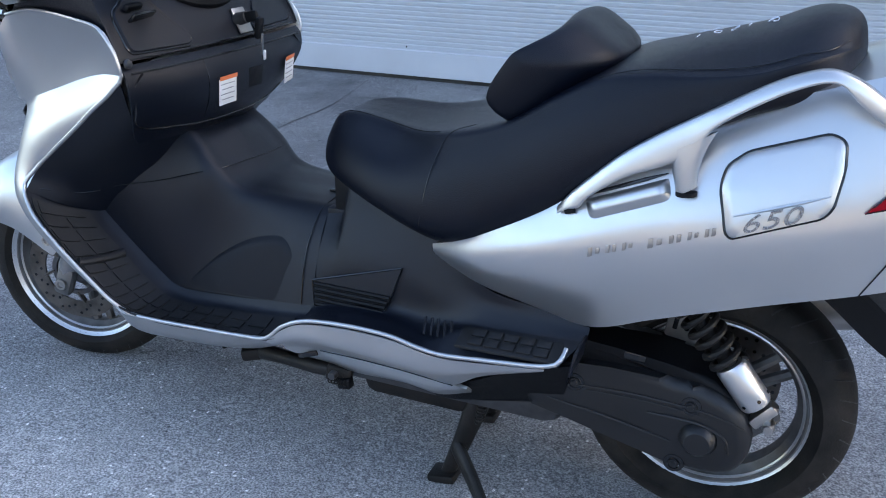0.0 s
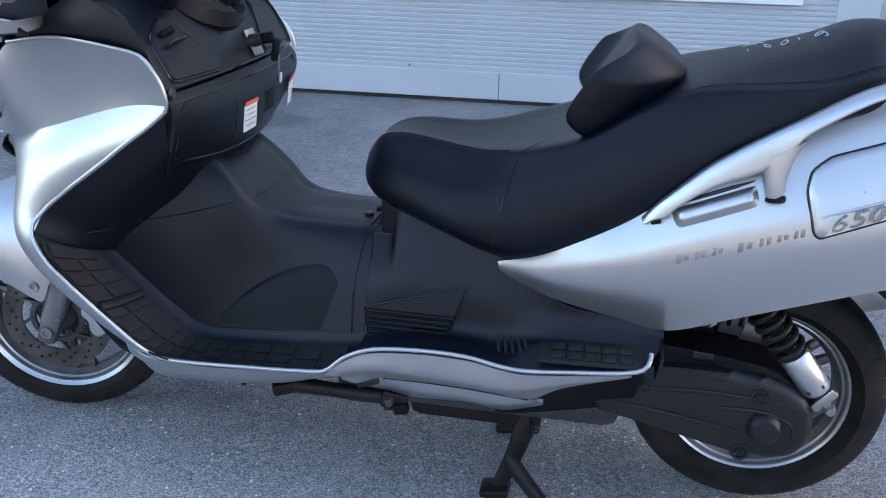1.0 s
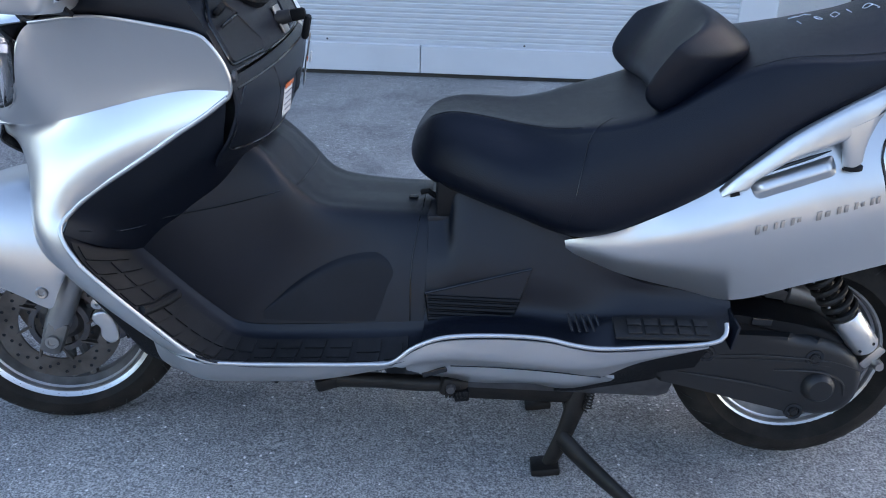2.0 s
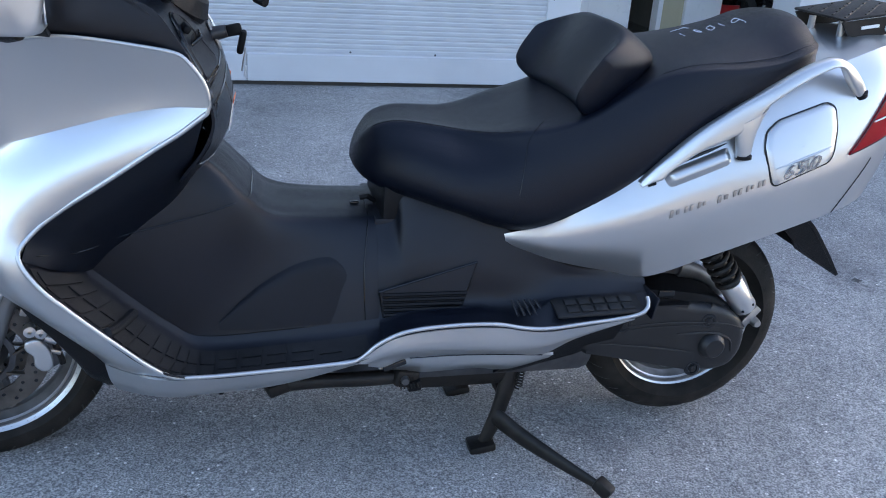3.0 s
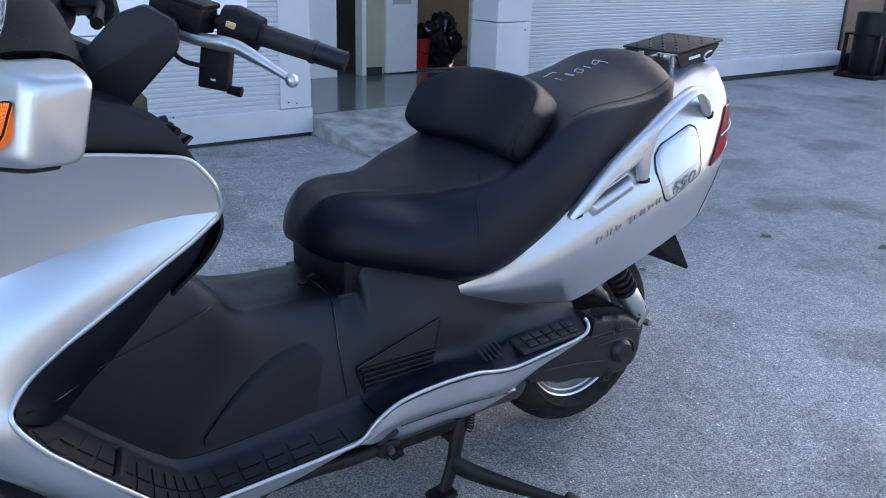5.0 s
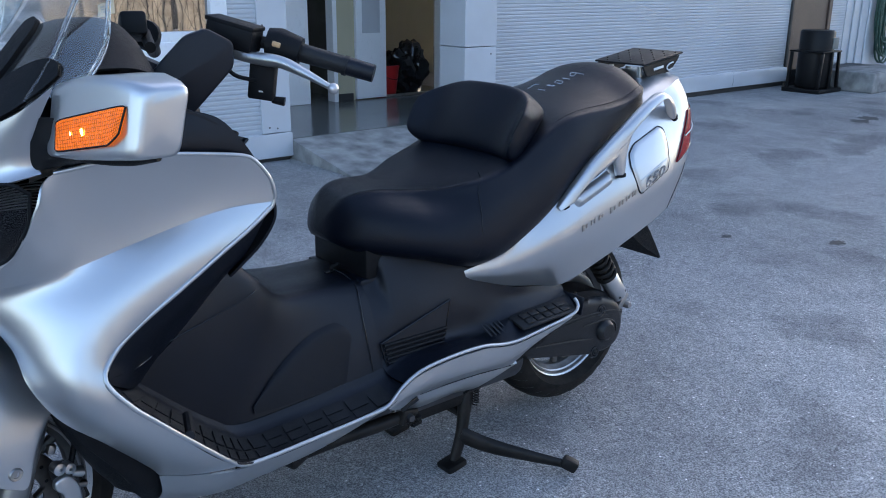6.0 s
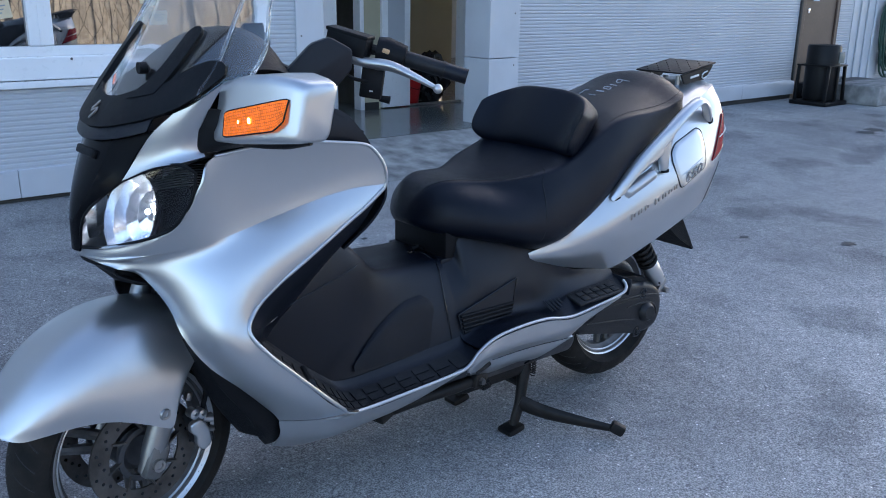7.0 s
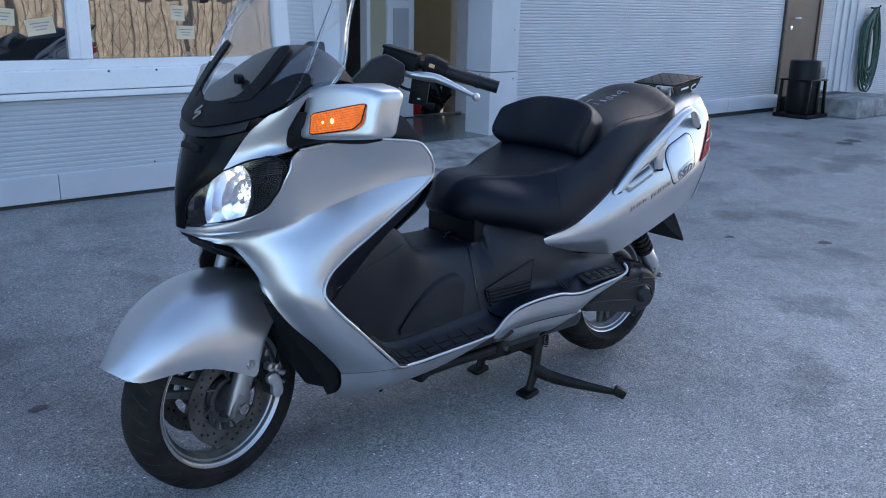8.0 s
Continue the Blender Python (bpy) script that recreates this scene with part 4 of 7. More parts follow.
# mirrors with the turn signals in them
for s in (-1, 1):
    pod = empty("mirror_pod", "", "")
    pod.parent = scooter
    tagged(pod, "silver mirror housing with an amber turn signal")
    rings = []
    for y, x0, x1, z0, z1 in ((.262, .134, .205, .996, 1.082), (.266, .126, .226, .990, 1.096), (.272, .1225, .238, .988, 1.102), (.30, .131, .248, .989, 1.110), (.33, .141, .256, .990, 1.117), (.39, .164, .264, .996, 1.121), (.435, .183, .266, 1.001, 1.115), (.452, .191, .266, 1.003, 1.109), (.457, .197, .264, 1.005, 1.106), (.460, .203, .259, 1.010, 1.100)):
        fil = min(.017, (x1 - x0) * .4, (z1 - z0) * .4)
        base = round_outline([(x0, z0), (x1, z0), (x1, z1), (x0, z1)], fil, 5)
        ring = []
        for k, (px, pz) in enumerate(base):
            nx, nz = base[(k + 1) % len(base)]
            ring.append((px + ((pz - z0) / (z1 - z0) * 2 - 1) * .012, s * y, pz))
            if k % 6 == 5:
                for f in (.06, .35, .65, .94):
                    qx, qz = px + (nx - px) * f, pz + (nz - pz) * f
                    ring.append((qx + ((qz - z0) / (z1 - z0) * 2 - 1) * .012, s * y, qz))
        rings.append(ring)
    part("shell", loft(rings), SILVER, pod, sharp=50)
    # amber lens lies on the front of the shell
    def on_pod(f, h):
        y = .304 + .132 * f
        x = .1250 + .058 * f ** 1.15
        z0, z1 = 1.002 + .026 * f + .012 * max(0.0, (f - .84) / .16), 1.049 + .034 * f
        h = .5 + (h - .5) * (1 - .16 * abs(2 * f - 1) ** 14)
        return Vector((x - .006 + (.008 + .009 * f) * (h - .5), s * (y - .003 * (h - .5)), z0 + (z1 - z0) * h))
    g = [[on_pod(i / 28, j / 6) for i in range(29)] for j in range(7)]
    lens = part("turn_signal", sheet(g, 0.004, (-1, s * .5, 0)), AMBER, pod, "amber turn signal lens, lit")
    bm = bmesh.new()
    for f, h in ((.45, .48), (.27, .5)):
        c = on_pod(f, h) + Vector((-.0008, 0, 0))
        bmesh.ops.create_icosphere(bm, subdivisions=2, radius=0.0050 if f > .3 else .0026, matrix=Matrix.Translation(c) @ Matrix.Diagonal((.3, 1, 1.2, 1)))
    part("glow_bulb", bm, AMBER_GLOW, lens)
    bm = bmesh.new()
    for i in range(1, 34):
        tube([on_pod(i / 34, j / 4) + Vector((-.0003, 0, 0)) for j in range(5)], .0004, 4, bm=bm)
    for j in range(1, 9):
        tube([on_pod(i / 8, j / 9) + Vector((-.0003, 0, 0)) for i in range(9)], .0004, 4, bm=bm)
    part("lens_rib", bm, AMBER_DARK, lens)
    seal = [on_pod(i / 28, 0) for i in range(29)] + [on_pod(1, j / 4) for j in range(1, 5)] + [on_pod(1 - i / 28, 1) for i in range(1, 29)] + [on_pod(0, 1 - j / 4) for j in range(1, 5)]
    part("rim", tube([p + Vector((.001, 0, 0)) for p in seal], 0.0017, 6), PLASTIC_ROUGH, lens)
    part("mirror", block((0.004, .145, .080), (.258, s * .362, 1.058), 0.01, (0, 0, -s * 4)), MIRROR, pod)
    rows = [[(.086, s * .210, .966), (.108, s * .240, .964), (.150, s * .275, .974), (.20, s * .32, .984), (.250, s * .35, .986)],
            [(.092, s * .224, .990), (.112, s * .262, .988), (.150, s * .31, .992), (.20, s * .365, 1.000), (.250, s * .375, 1.004)],
            [(.100, s * .250, 1.020), (.116, s * .274, 1.02), (.150, s * .31, 1.02), (.20, s * .35, 1.02), (.250, s * .36, 1.02)],
            [(.108, s * .268, 1.050), (.13, s * .285, 1.05), (.17, s * .31, 1.05), (.21, s * .33, 1.05), (.250, s * .34, 1.05)]]
    part("undercut", tube([(.150, s * .322, .990), (.175, s * .362, .992), (.200, s * .400, .997), (.226, s * .437, 1.005)], [.006, .009, .012, .010], 12, 20, squash=1.0), PLASTIC_ROUGH, pod)
    part("mount", sheet(surface(rows, 6, 6), 0.006, (-.5, s, 0)), PLASTIC_ROUGH, pod)

# inner leg shield, dashboard and tunnel
def dash_row(x, z, half, bend, n=7):
    return [(x - bend * (abs(-1 + 2 * i / (n - 1)) ** 2.2), half * (-1 + 2 * i / (n - 1)), z) for i in range(n)]


rows = [dash_row(.285, 1.055, .26, .0), dash_row(.385, 1.035, .285, .02), dash_row(.445, .985, .300, .02), dash_row(.478, .930, .308, .02), dash_row(.492, .893, .311, .018)]
part("dashboard", sheet(surface(rows, 6, 6), 0.005, (1, 0, 1)), PLASTIC, scooter, "dark plastic dashboard with a lidded pocket")
rows = [dash_row(.490, .886, .310, .018), dash_row(.505, .868, .311, .020), dash_row(.516, .830, .306, .030), dash_row(.510, .780, .285, .045), dash_row(.490, .735, .255, .055), dash_row(.468, .712, .235, .045)]
part("glovebox_face", sheet(surface(rows, 6, 5), 0.005, (1, 0, 0)), PLASTIC, scooter, "wide dark glovebox front")
for s in (-1, 1):
    rows = [[(.285, s * .262, 1.052), (.385, s * .287, 1.032), (.430, s * .303, .985), (.462, s * .311, .930), (.476, s * .313, .893)],
            [(.200, s * .268, 1.00), (.290, s * .284, .990), (.372, s * .292, .974), (.426, s * .300, .955), (.462, s * .306, .905)],
            [(.125, s * .234, .954), (.245, s * .270, .968), (.370, s * .288, .958), (.420, s * .292, .944), (.452, s * .294, .912)]]
    part("dash_side", sheet(surface(rows, 6, 5), 0.004, (0, s, 1)), PLASTIC, scooter)
lid = [(-.278, .978), (-.281, .903), (-.118, .900), (-.108, .912), (-.180, 1.004), (-.215, 1.004)]


def on_dash(y, z, lift=0.0):
    """A place on the dashboard's slope."""
    f = [(1.035, .385), (.985, .445), (.930, .478), (.893, .492)]
    for (z0, x0), (z1, x1) in zip(f, f[1:]):
        if z >= z1 or (z1, x1) == f[-1]:
            x = x0 + (x1 - x0) * (z0 - z) / (z0 - z1)
            break
    return Vector((x - .02 * (abs(y) / .3) ** 2.2 + lift, y, z + lift * .6))


def dash_lid(outline, n=6):
    bm = bmesh.new()
    c = [on_dash(y, z, .001) for y, z in outline]
    t = [on_dash(y * 1.0, z, .007) for y, z in outline]
    m = [sum(((p) for p in t), Vector()) / len(t)]
    top = [p.lerp(m[0], .05) for p in t]
    vc, vt = [bm.verts.new(p) for p in c], [bm.verts.new(p) for p in top]
    for i in range(len(c)):
        j = (i + 1) % len(c)
        bm.faces.new((vc[i], vc[j], vt[j], vt[i]))
    bm.faces.new(vt)
    bm.faces.new(vc[::-1])
    return bm


pocket = part("pocket_lid", dash_lid(round_outline(lid, .018)), PLASTIC, scooter, "lid of the dash pocket with a latch")
part("latch", block((.012, .052, .014), on_dash(-.222, .982, .007), .004, (0, 35, 8)), PLASTIC_ROUGH, pocket)
part("latch_bowl", block((.006, .070, .040), on_dash(-.215, .962, .003), .012, (0, 50, 6)), GLOSS, pocket)
part("pocket_lid", dash_lid(round_outline([(-y, z) for y, z in lid[::-1]], .018)), PLASTIC, scooter, "lid of the dash pocket with a latch")
for flip_y in (1, -1):
    part("lid_groove", tube([on_dash(flip_y * y, z, .0022) for y, z in round_outline(lid, .018)] + [on_dash(flip_y * y, z, .0022) for y, z in round_outline(lid, .018)[:1]], .0028, 5), GLOSS, scooter)
part("dash_groove", tube([on_dash(-.300 + .6 * i / 20, .8945, .001) for i in range(21)], .0022, 5), GLOSS, scooter)
part("dash_screw", lathe([(0, .0), (.008, .0), (.010, -.006), (0, -.006)], 14, "x", (.486, -.296, .890)), DARK_ALLOY, scooter)
part("fuel_hump", moved(lathe([(0, 0), (.10, 0), (.105, .02), (.085, .045), (.05, .055), (0, .057)], 32, "z"), pose(.395, .01, 1.005, 0, 38, 0) @ Matrix.Diagonal((.8, 1.25, 1, 1))), PLASTIC_ROUGH, scooter)
ign = part("ignition_plate", moved(block((.006, .046, .058), (0, 0, 0), .008), pose(.483, .072, .928, 0, -25, 0)), STEEL, scooter, "worn steel plate round the ignition lock")
part("lock_barrel", tube([(.478, .06, .930), (.508, .058, .938)], [.015, .013], 16), DARK_ALLOY, ign)
key = part("key", moved(block((.036, .013, .024), (0, 0, 0), .006), pose(.520, .058, .940, 0, -12, 0)), PLASTIC_ROUGH, scooter, "black-headed key in the lock with a small fob")
part("fob", moved(block((.014, .022, .050), (0, 0, 0), .006), pose(.537, .060, .916, 6, 12, 0)), PLASTIC_ROUGH, key)
part("spare_blade", block((.003, .007, .05), (.540, .063, .880), .001, (8, 10, 0)), STEEL, key)
part("tag", block((.004, .008, .022), (.543, .065, .856), .001, (8, 10, 0)), WHITE_LABEL, key)

# warning labels on the glovebox
for y, label in ((-.040, "white label"), (.225, "white label")):
    lab = part("warning_label", block((.0015, .056, .058), (.5135 if y < 0 else .500, y, .793), .0005, (2, 8, -4 if y < 0 else 12)), WHITE_LABEL, scooter, "white warning label with an orange head")
    part("label_head", block((.0015, .056, .009), (.5195 if y < 0 else .506, y, .8235), .0005, (2, 8, -4 if y < 0 else 12)), ORANGE_LABEL, lab)
    for q in range(4):
        part("print_bar", block((.0012, .045 - .008 * (q % 2), .0016), (.5175 - .0012 * q if y < 0 else .504 - .0012 * q, y - .003, .810 - .011 * q), 0, (2, 8, -4 if y < 0 else 12)), GREY_PRINT, lab)


def on_glove(y, z, lift):
    f = [(.886, .490), (.868, .505), (.830, .516), (.780, .510), (.735, .490), (.712, .468)]
    h = [(.886, .310, .018), (.868, .311, .02), (.83, .306, .03), (.78, .285, .045), (.735, .255, .055), (.712, .235, .045)]
    for k in range(5):
        if z >= f[k + 1][0] or k == 4:
            t = (f[k][0] - z) / (f[k][0] - f[k + 1][0])
            x = f[k][1] + (f[k + 1][1] - f[k][1]) * t
            hw, bd = h[k][1] + (h[k + 1][1] - h[k][1]) * t, h[k][2] + (h[k + 1][2] - h[k][2]) * t
            return Vector((x - bd * min(1.1, abs(y) / hw) ** 2.2 + lift, y, z))


loop = spline([on_glove(y, z, .001) for y, z in ((-.270, .868), (-.292, .85), (-.285, .80), (-.262, .758), (-.15, .738), (0, .732), (.15, .738), (.262, .758), (.285, .80), (.292, .85), (.27, .868))], 60)
part("glovebox_seam", tube(loop, .0022, 5), GLOSS, scooter)
part("glovebox_seam", tube([on_glove(-.295 + .59 * i / 20, .871, .001) for i in range(21)], .0025, 5), GLOSS, scooter)
part("glovebox_seam", tube([on_glove(-.10, .868 - .012 * i, .0008) for i in range(11)], .0014, 5), GLOSS, scooter)
part("glovebox_latch", block((.006, .055, .046), on_glove(.066, .806, .0), .010, (0, 8, 0)), PLASTIC_ROUGH, scooter)

centre = [(.468, 0, .715), (.500, 0, .698), (.545, 0, .645), (.592, 0, .605), (.670, 0, .594), (.800, 0, .592)]
shoulder = [(.452, -.130, .712), (.482, -.140, .680), (.520, -.150, .640), (.580, -.135, .592), (.670, -.122, .579), (.800, -.120, .577)]
half_top = [(.462, -.075, .714), (.494, -.085, .694), (.538, -.090, .648), (.588, -.082, .604), (.670, -.075, .594), (.800, -.070, .592)]
side_mid = [(.350, -.172, .612), (.400, -.170, .560), (.460, -.166, .505), (.540, -.160, .480), (.650, -.158, .490), (.800, -.168, .500)]
side_low = [(.240, -.178, .528), (.300, -.178, .470), (.365, -.177, .415), (.435, -.178, .368), (.600, -.188, .378), (.800, -.200, .398)]
both("tunnel_cover", sheet(surface([centre, half_top, shoulder, side_mid, side_low], 7, 7), 0.004, (0, -1, .5)), PLASTIC, "dark plastic tunnel cover between the footboards")
outer = [(.470, -.311, .853), (.386, -.304, .790), (.283, -.289, .716), (.179, -.282, .638), (.155, -.300, .594)]
mid_o = [(.446, -.262, .765), (.395, -.258, .730), (.310, -.250, .668), (.225, -.245, .605), (.194, -.262, .560)]
mid_i = [(.440, -.205, .725), (.405, -.205, .690), (.335, -.205, .635), (.255, -.205, .570), (.219, -.218, .534)]
inner_l = [(.452, -.132, .712), (.405, -.158, .655), (.350, -.172, .612), (.285, -.177, .560), (.244, -.178, .516)]
both("leg_shield", sheet(surface([outer, mid_o, mid_i, inner_l], 6, 6), 0.004, (1, -.2, .4)), PLASTIC, "dark plastic inner leg shield")
# knee recess bulging from the tunnel side
knee = [(.478, .396), (.548, .460), (.622, .504), (.690, .521), (.728, .511), (.750, .476), (.757, .424), (.758, .404)]
rows = []
for f, d in ((0.0, -.003), (.5, -.003), (.86, -.0015), (1.0, .006)):
    row = []
    for i, (x, z) in enumerate(knee):
        zz = .381 + .020 * i / 7 + (z - .381 - .020 * i / 7) * f
        row.append((x, -.1935 + (zz - .378) * .262 + (d if 0 < i < 7 else .007), zz))
    rows.append(row)
both("knee_panel", sheet(surface(rows, 4, 6), 0.004, (0, -1, .1)), KNEE, "matt rounded panel low on the tunnel")
seam = spline([(.788, 0, .5935), (.787, -.07, .5925), (.782, -.121, .578), (.771, -.1675, .500), (.772, -.199, .397)], 30)
part("seam", tube(seam, .0011, 5), GLOSS, scooter)
seam = spline([(.176, -.281, .595), (.238, -.221, .576), (.309, -.186, .592), (.406, -.168, .611), (.506, -.156, .639), (.543, -.113, .6435), (.5495, -.035, .6415), (.5525, .035, .6385), (.549, .098, .637)], 60)
part("seam", tube(seam, .0011, 5), GLOSS, scooter)
part("hook_slot", block((.020, .010, .006), (.765, -.03, .596), .002, (0, 0, 0)), GLOSS, scooter)
part("bag_hook", tube([(.812, -.02, .594), (.795, -.02, .606), (.780, -.015, .601)], .006, 8), PLASTIC_ROUGH, scooter)

# footboards with rubber mats
out_l = [LIP_UP[7], LIP_LOW[0], LIP_LOW[2], LIP_LOW[4], TRIM[0], TRIM[1], TRIM[3], (.800, -.292, .394)]
in_l = [(.238, -.179, .530), (.258, -.179, .512), (.315, -.178, .458), (.385, -.178, .398), (.445, -.179, .366), (.590, -.188, .376), (.740, -.196, .392), (.800, -.200, .400)]
lo = [Vector(a).lerp(Vector(b), .12) + Vector((.004, 0, -.010)) for a, b in zip(out_l, in_l)]
md = [Vector(a).lerp(Vector(b), .5) + Vector((.006, 0, -.016)) for a, b in zip(out_l, in_l)]
hi = [Vector(a).lerp(Vector(b), .86) + Vector((.006, 0, -.014)) for a, b in zip(out_l, in_l)]
board_grid = surface([out_l, lo, md, hi, in_l], 10, 5)
both("footboard", sheet(board_grid, 0.004, (0, 0, 1)), PLASTIC, "dark plastic footboard")


def on_board(u, v, lift=0.0):
    """u along from the front, v from the outer edge inwards."""
    w, h = len(board_grid[0]) - 1, len(board_grid) - 1
    a, b = min(w - 1e-4, max(0, u * w)), min(h - 1e-4, max(0, v * h))
    i, j = int(a), int(b)
    fu, fv = a - i, b - j
    p = board_grid[j][i].lerp(board_grid[j][i + 1], fu).lerp(board_grid[j + 1][i].lerp(board_grid[j + 1][i + 1], fu), fv)
    n = (board_grid[j][i + 1] - board_grid[j][i]).cross(board_grid[j + 1][i] - board_grid[j][i])
    n.normalize()
    return p + (n if n.z > 0 else -n) * lift


def patch_on(u0, u1, v0, v1, lift, nu=3, nv=3, flipped=False):
    g = [[on_board(u0 + (u1 - u0) * i / nu, v0 + (v1 - v0) * j / nv, lift) for i in range(nu + 1)] for j in range(nv + 1)]
    return sheet(flip(g) if flipped else g, lift + .002, (0, 0, 1))


for flipped in (False, True):
    mat_thing = empty("foot_mat", "", "")
    mat_thing.parent = scooter
    tagged(mat_thing, "worn black rubber foot mat cut in squares")
    part("backing", patch_on(.045, .90, .15, .68, .003, 40, 4, flipped), RUBBER, mat_thing)
    us = [.05, .13, .185, .235, .285, .34, .385, .425, .465, .51, .555, .60, .645, .69, .735, .78, .83, .885]
    for k, (a, b) in enumerate(zip(us, us[1:])):
        cuts = [.18, .42, .65] if k > 0 else [.22, .62]
        if 11 <= k < 15:
            cuts = [.18, .34, .50, .65]
        if k == 16:
            cuts = [.26, .58]
        for c, d in zip(cuts, cuts[1:]):
            part("mat_tile", patch_on(a + .005, b - .005, c + .018, d - .018, .0065, 3, 2, flipped), RUBBER, mat_thing)
    bm = tube([on_board(.298, .17 + .5 * i / 8, .006) for i in range(9)], .010, 10, squash=1.0)
    if flipped:
        for v in bm.verts:
            v.co.y = -v.co.y
    part("mat_ridge", bm, RUBBER, mat_thing)

# side cover under the seat
top_c = [(.800, -.120, .578), (.838, -.119, .588), (.856, -.121, .640), (.930, -.140, .625), (1.010, -.158, .612), (1.064, -.172, .586), (1.180, -.205, .518), (1.290, -.206, .494), (1.385, -.205, .475)]
mid_c = [(.800, -.168, .500), (.838, -.174, .510), (.866, -.178, .515), (.930, -.184, .520), (1.010, -.190, .510), (1.080, -.197, .495), (1.180, -.208, .485), (1.290, -.215, .475), (1.385, -.214, .465)]
low_c = [(.800, -.198, .405), (.832, -.197, .420), (.870, -.196, .428), (.930, -.200, .432), (1.010, -.204, .432), (1.080, -.212, .432), (1.180, -.230, .452), (1.290, -.232, .456), (1.380, -.230, .458)]
led_c = [(.800, -.240, .390), (.832, -.243, .405), (.870, -.245, .416), (.930, -.248, .424), (1.010, -.250, .424), (1.080, -.258, .416), (1.170, -.250, .444), (1.285, -.250, .450), (1.375, -.248, .453)]
out_c = [(.800, -.292, .394), (.826, -.293, .408), (.862, -.293, .415), (.930, -.294, .423), (1.010, -.294, .422), (1.080, -.294, .411), (1.160, -.295, .410), (1.270, -.296, .422), (1.352, -.296, .434)]
cover_grid = surface([top_c, mid_c, low_c, led_c, out_c], 7, 6)
both("side_cover", sheet(cover_grid, 0.004, (0, -1, .4)), PLASTIC, "dark plastic side cover below the seat")
part("end_cap", block((.006, .085, .05), (1.378, -.250, .440), .004, (0, 10, 0)), PLASTIC, scooter)


def skin_y(x, z):
    """Plane through the vent: the cover's skin there."""
    return -.178 - .06 * (x - .80) - .19 * (.52 - z)


vent_out = [(.800, .456), (1.005, .518), (.972, .418), (.808, .402)]
for s in (1, -1):
    part("vent_seam", tube([(x, s * (skin_y(x, z) - .002), z) for x, z in vent_out + vent_out[:1]], .0022, 5), GLOSS, scooter)
    bm = bmesh.new()
    grid = [[(vent_out[0][0] * (1 - i / 6) + vent_out[1][0] * i / 6, vent_out[0][1] * (1 - i / 6) + vent_out[1][1] * i / 6) for i in range(7)], [(vent_out[3][0] * (1 - i / 6) + vent_out[2][0] * i / 6, vent_out[3][1] * (1 - i / 6) + vent_out[2][1] * i / 6) for i in range(7)]]
    g = [[Vector((a[0] + (b[0] - a[0]) * f, s * (skin_y(a[0] + (b[0] - a[0]) * f, a[1] + (b[1] - a[1]) * f) - .0015), a[1] + (b[1] - a[1]) * f)) for a, b in zip(*grid)] for f in (0, .5, 1)]
    panel = part("vent_panel", sheet(g, .008, (0, -s, 0)), PLASTIC, scooter, "ribbed vent panel with five slats")
    for k in range(5):
        z = .4525 - .0105 * k
        xl, xr = .806 + .0012 * k, .990 - .006 - .0045 * k
        part("slat", tube([(xl, s * (skin_y(xl, z) - .004), z - .002), ((xl + xr) / 2, s * (skin_y((xl + xr) / 2, z) - .004), z), (xr, s * (skin_y(xr, z) - .004), z + .002)], .0042, 6), PLASTIC_ROUGH, panel)

# passenger foot pads
for s in (1, -1):
    bm = block((.195, .058, .008), (1.255, -s * .268, .442), .006, (-s * -14, -1.5, 0))
    pad = part("passenger_pad", bm, RUBBER, scooter, "black rubber passenger foot pad")
    for i in range(5):
        for j in range(2):
            part("pad_tile", block((.026, .020, .006), (1.195 + .031 * i, -s * (.258 + .022 * j), .4485 - .0055 * j + .0008 * i), .002, (-s * -14, -1.5, 0)), RUBBER, pad)
    for i in range(5):
        part("cover_rib", tube([(1.075 + .013 * i, -s * .232, .446), (1.083 + .014 * i, -s * .262, .424)], .0028, 5), PLASTIC, scooter)

# silver trim along lip and footboards
line = spline(LIP_UP + LIP_LOW + TRIM + [(1.352, -.296, .440), (1.360, -.290, .452), (1.362, -.275, .462)], 150)
both("trim_strip", tube(line, .0046, 8), SILVER, "bright silver trim edge", sharp=60)
line = spline([(.125, -.245, .957), (.245, -.2865, .977), (.372, -.3085, .969), (.435, -.3155, .958), (.447, -.3175, .949), (.4725, -.320, .914), (.481, -.318, .878), (.475, -.315, .859)], 60)
both("fairing_edge", tube(line, .0036, 8), SILVER, sharp=60)

# lower side cowl
t_c = [(.745, -.296, .350), (.790, -.297, .388), (.840, -.298, .410), (.935, -.299, .420), (1.030, -.299, .418), (1.090, -.299, .407), (1.140, -.299, .403), (1.220, -.299, .411), (1.330, -.299, .425)]
m_c = [(.765, -.290, .345), (.800, -.298, .368), (.850, -.300, .378), (.935, -.300, .378), (1.030, -.300, .374), (1.090, -.299, .370), (1.140, -.297, .373), (1.220, -.296, .393), (1.330, -.297, .421)]
n_c = [(.770, -.275, .338), (.808, -.278, .345), (.860, -.276, .352), (.940, -.284, .360), (1.030, -.284, .354), (1.085, -.284, .350), (1.140, -.286, .356), (1.215, -.290, .384), (1.328, -.295, .419)]
b_c = [(.772, -.264, .324), (.805, -.266, .322), (.856, -.266, .341), (.940, -.268, .343), (1.030, -.266, .339), (1.085, -.264, .334), (1.145, -.266, .331), (1.210, -.283, .375), (1.325, -.293, .417)]
both("side_cowl", sheet(surface([t_c, m_c, n_c, b_c], 7, 5), 0.004, (0, -1, 0)), SILVER_DIM, "silver lower side cowl")
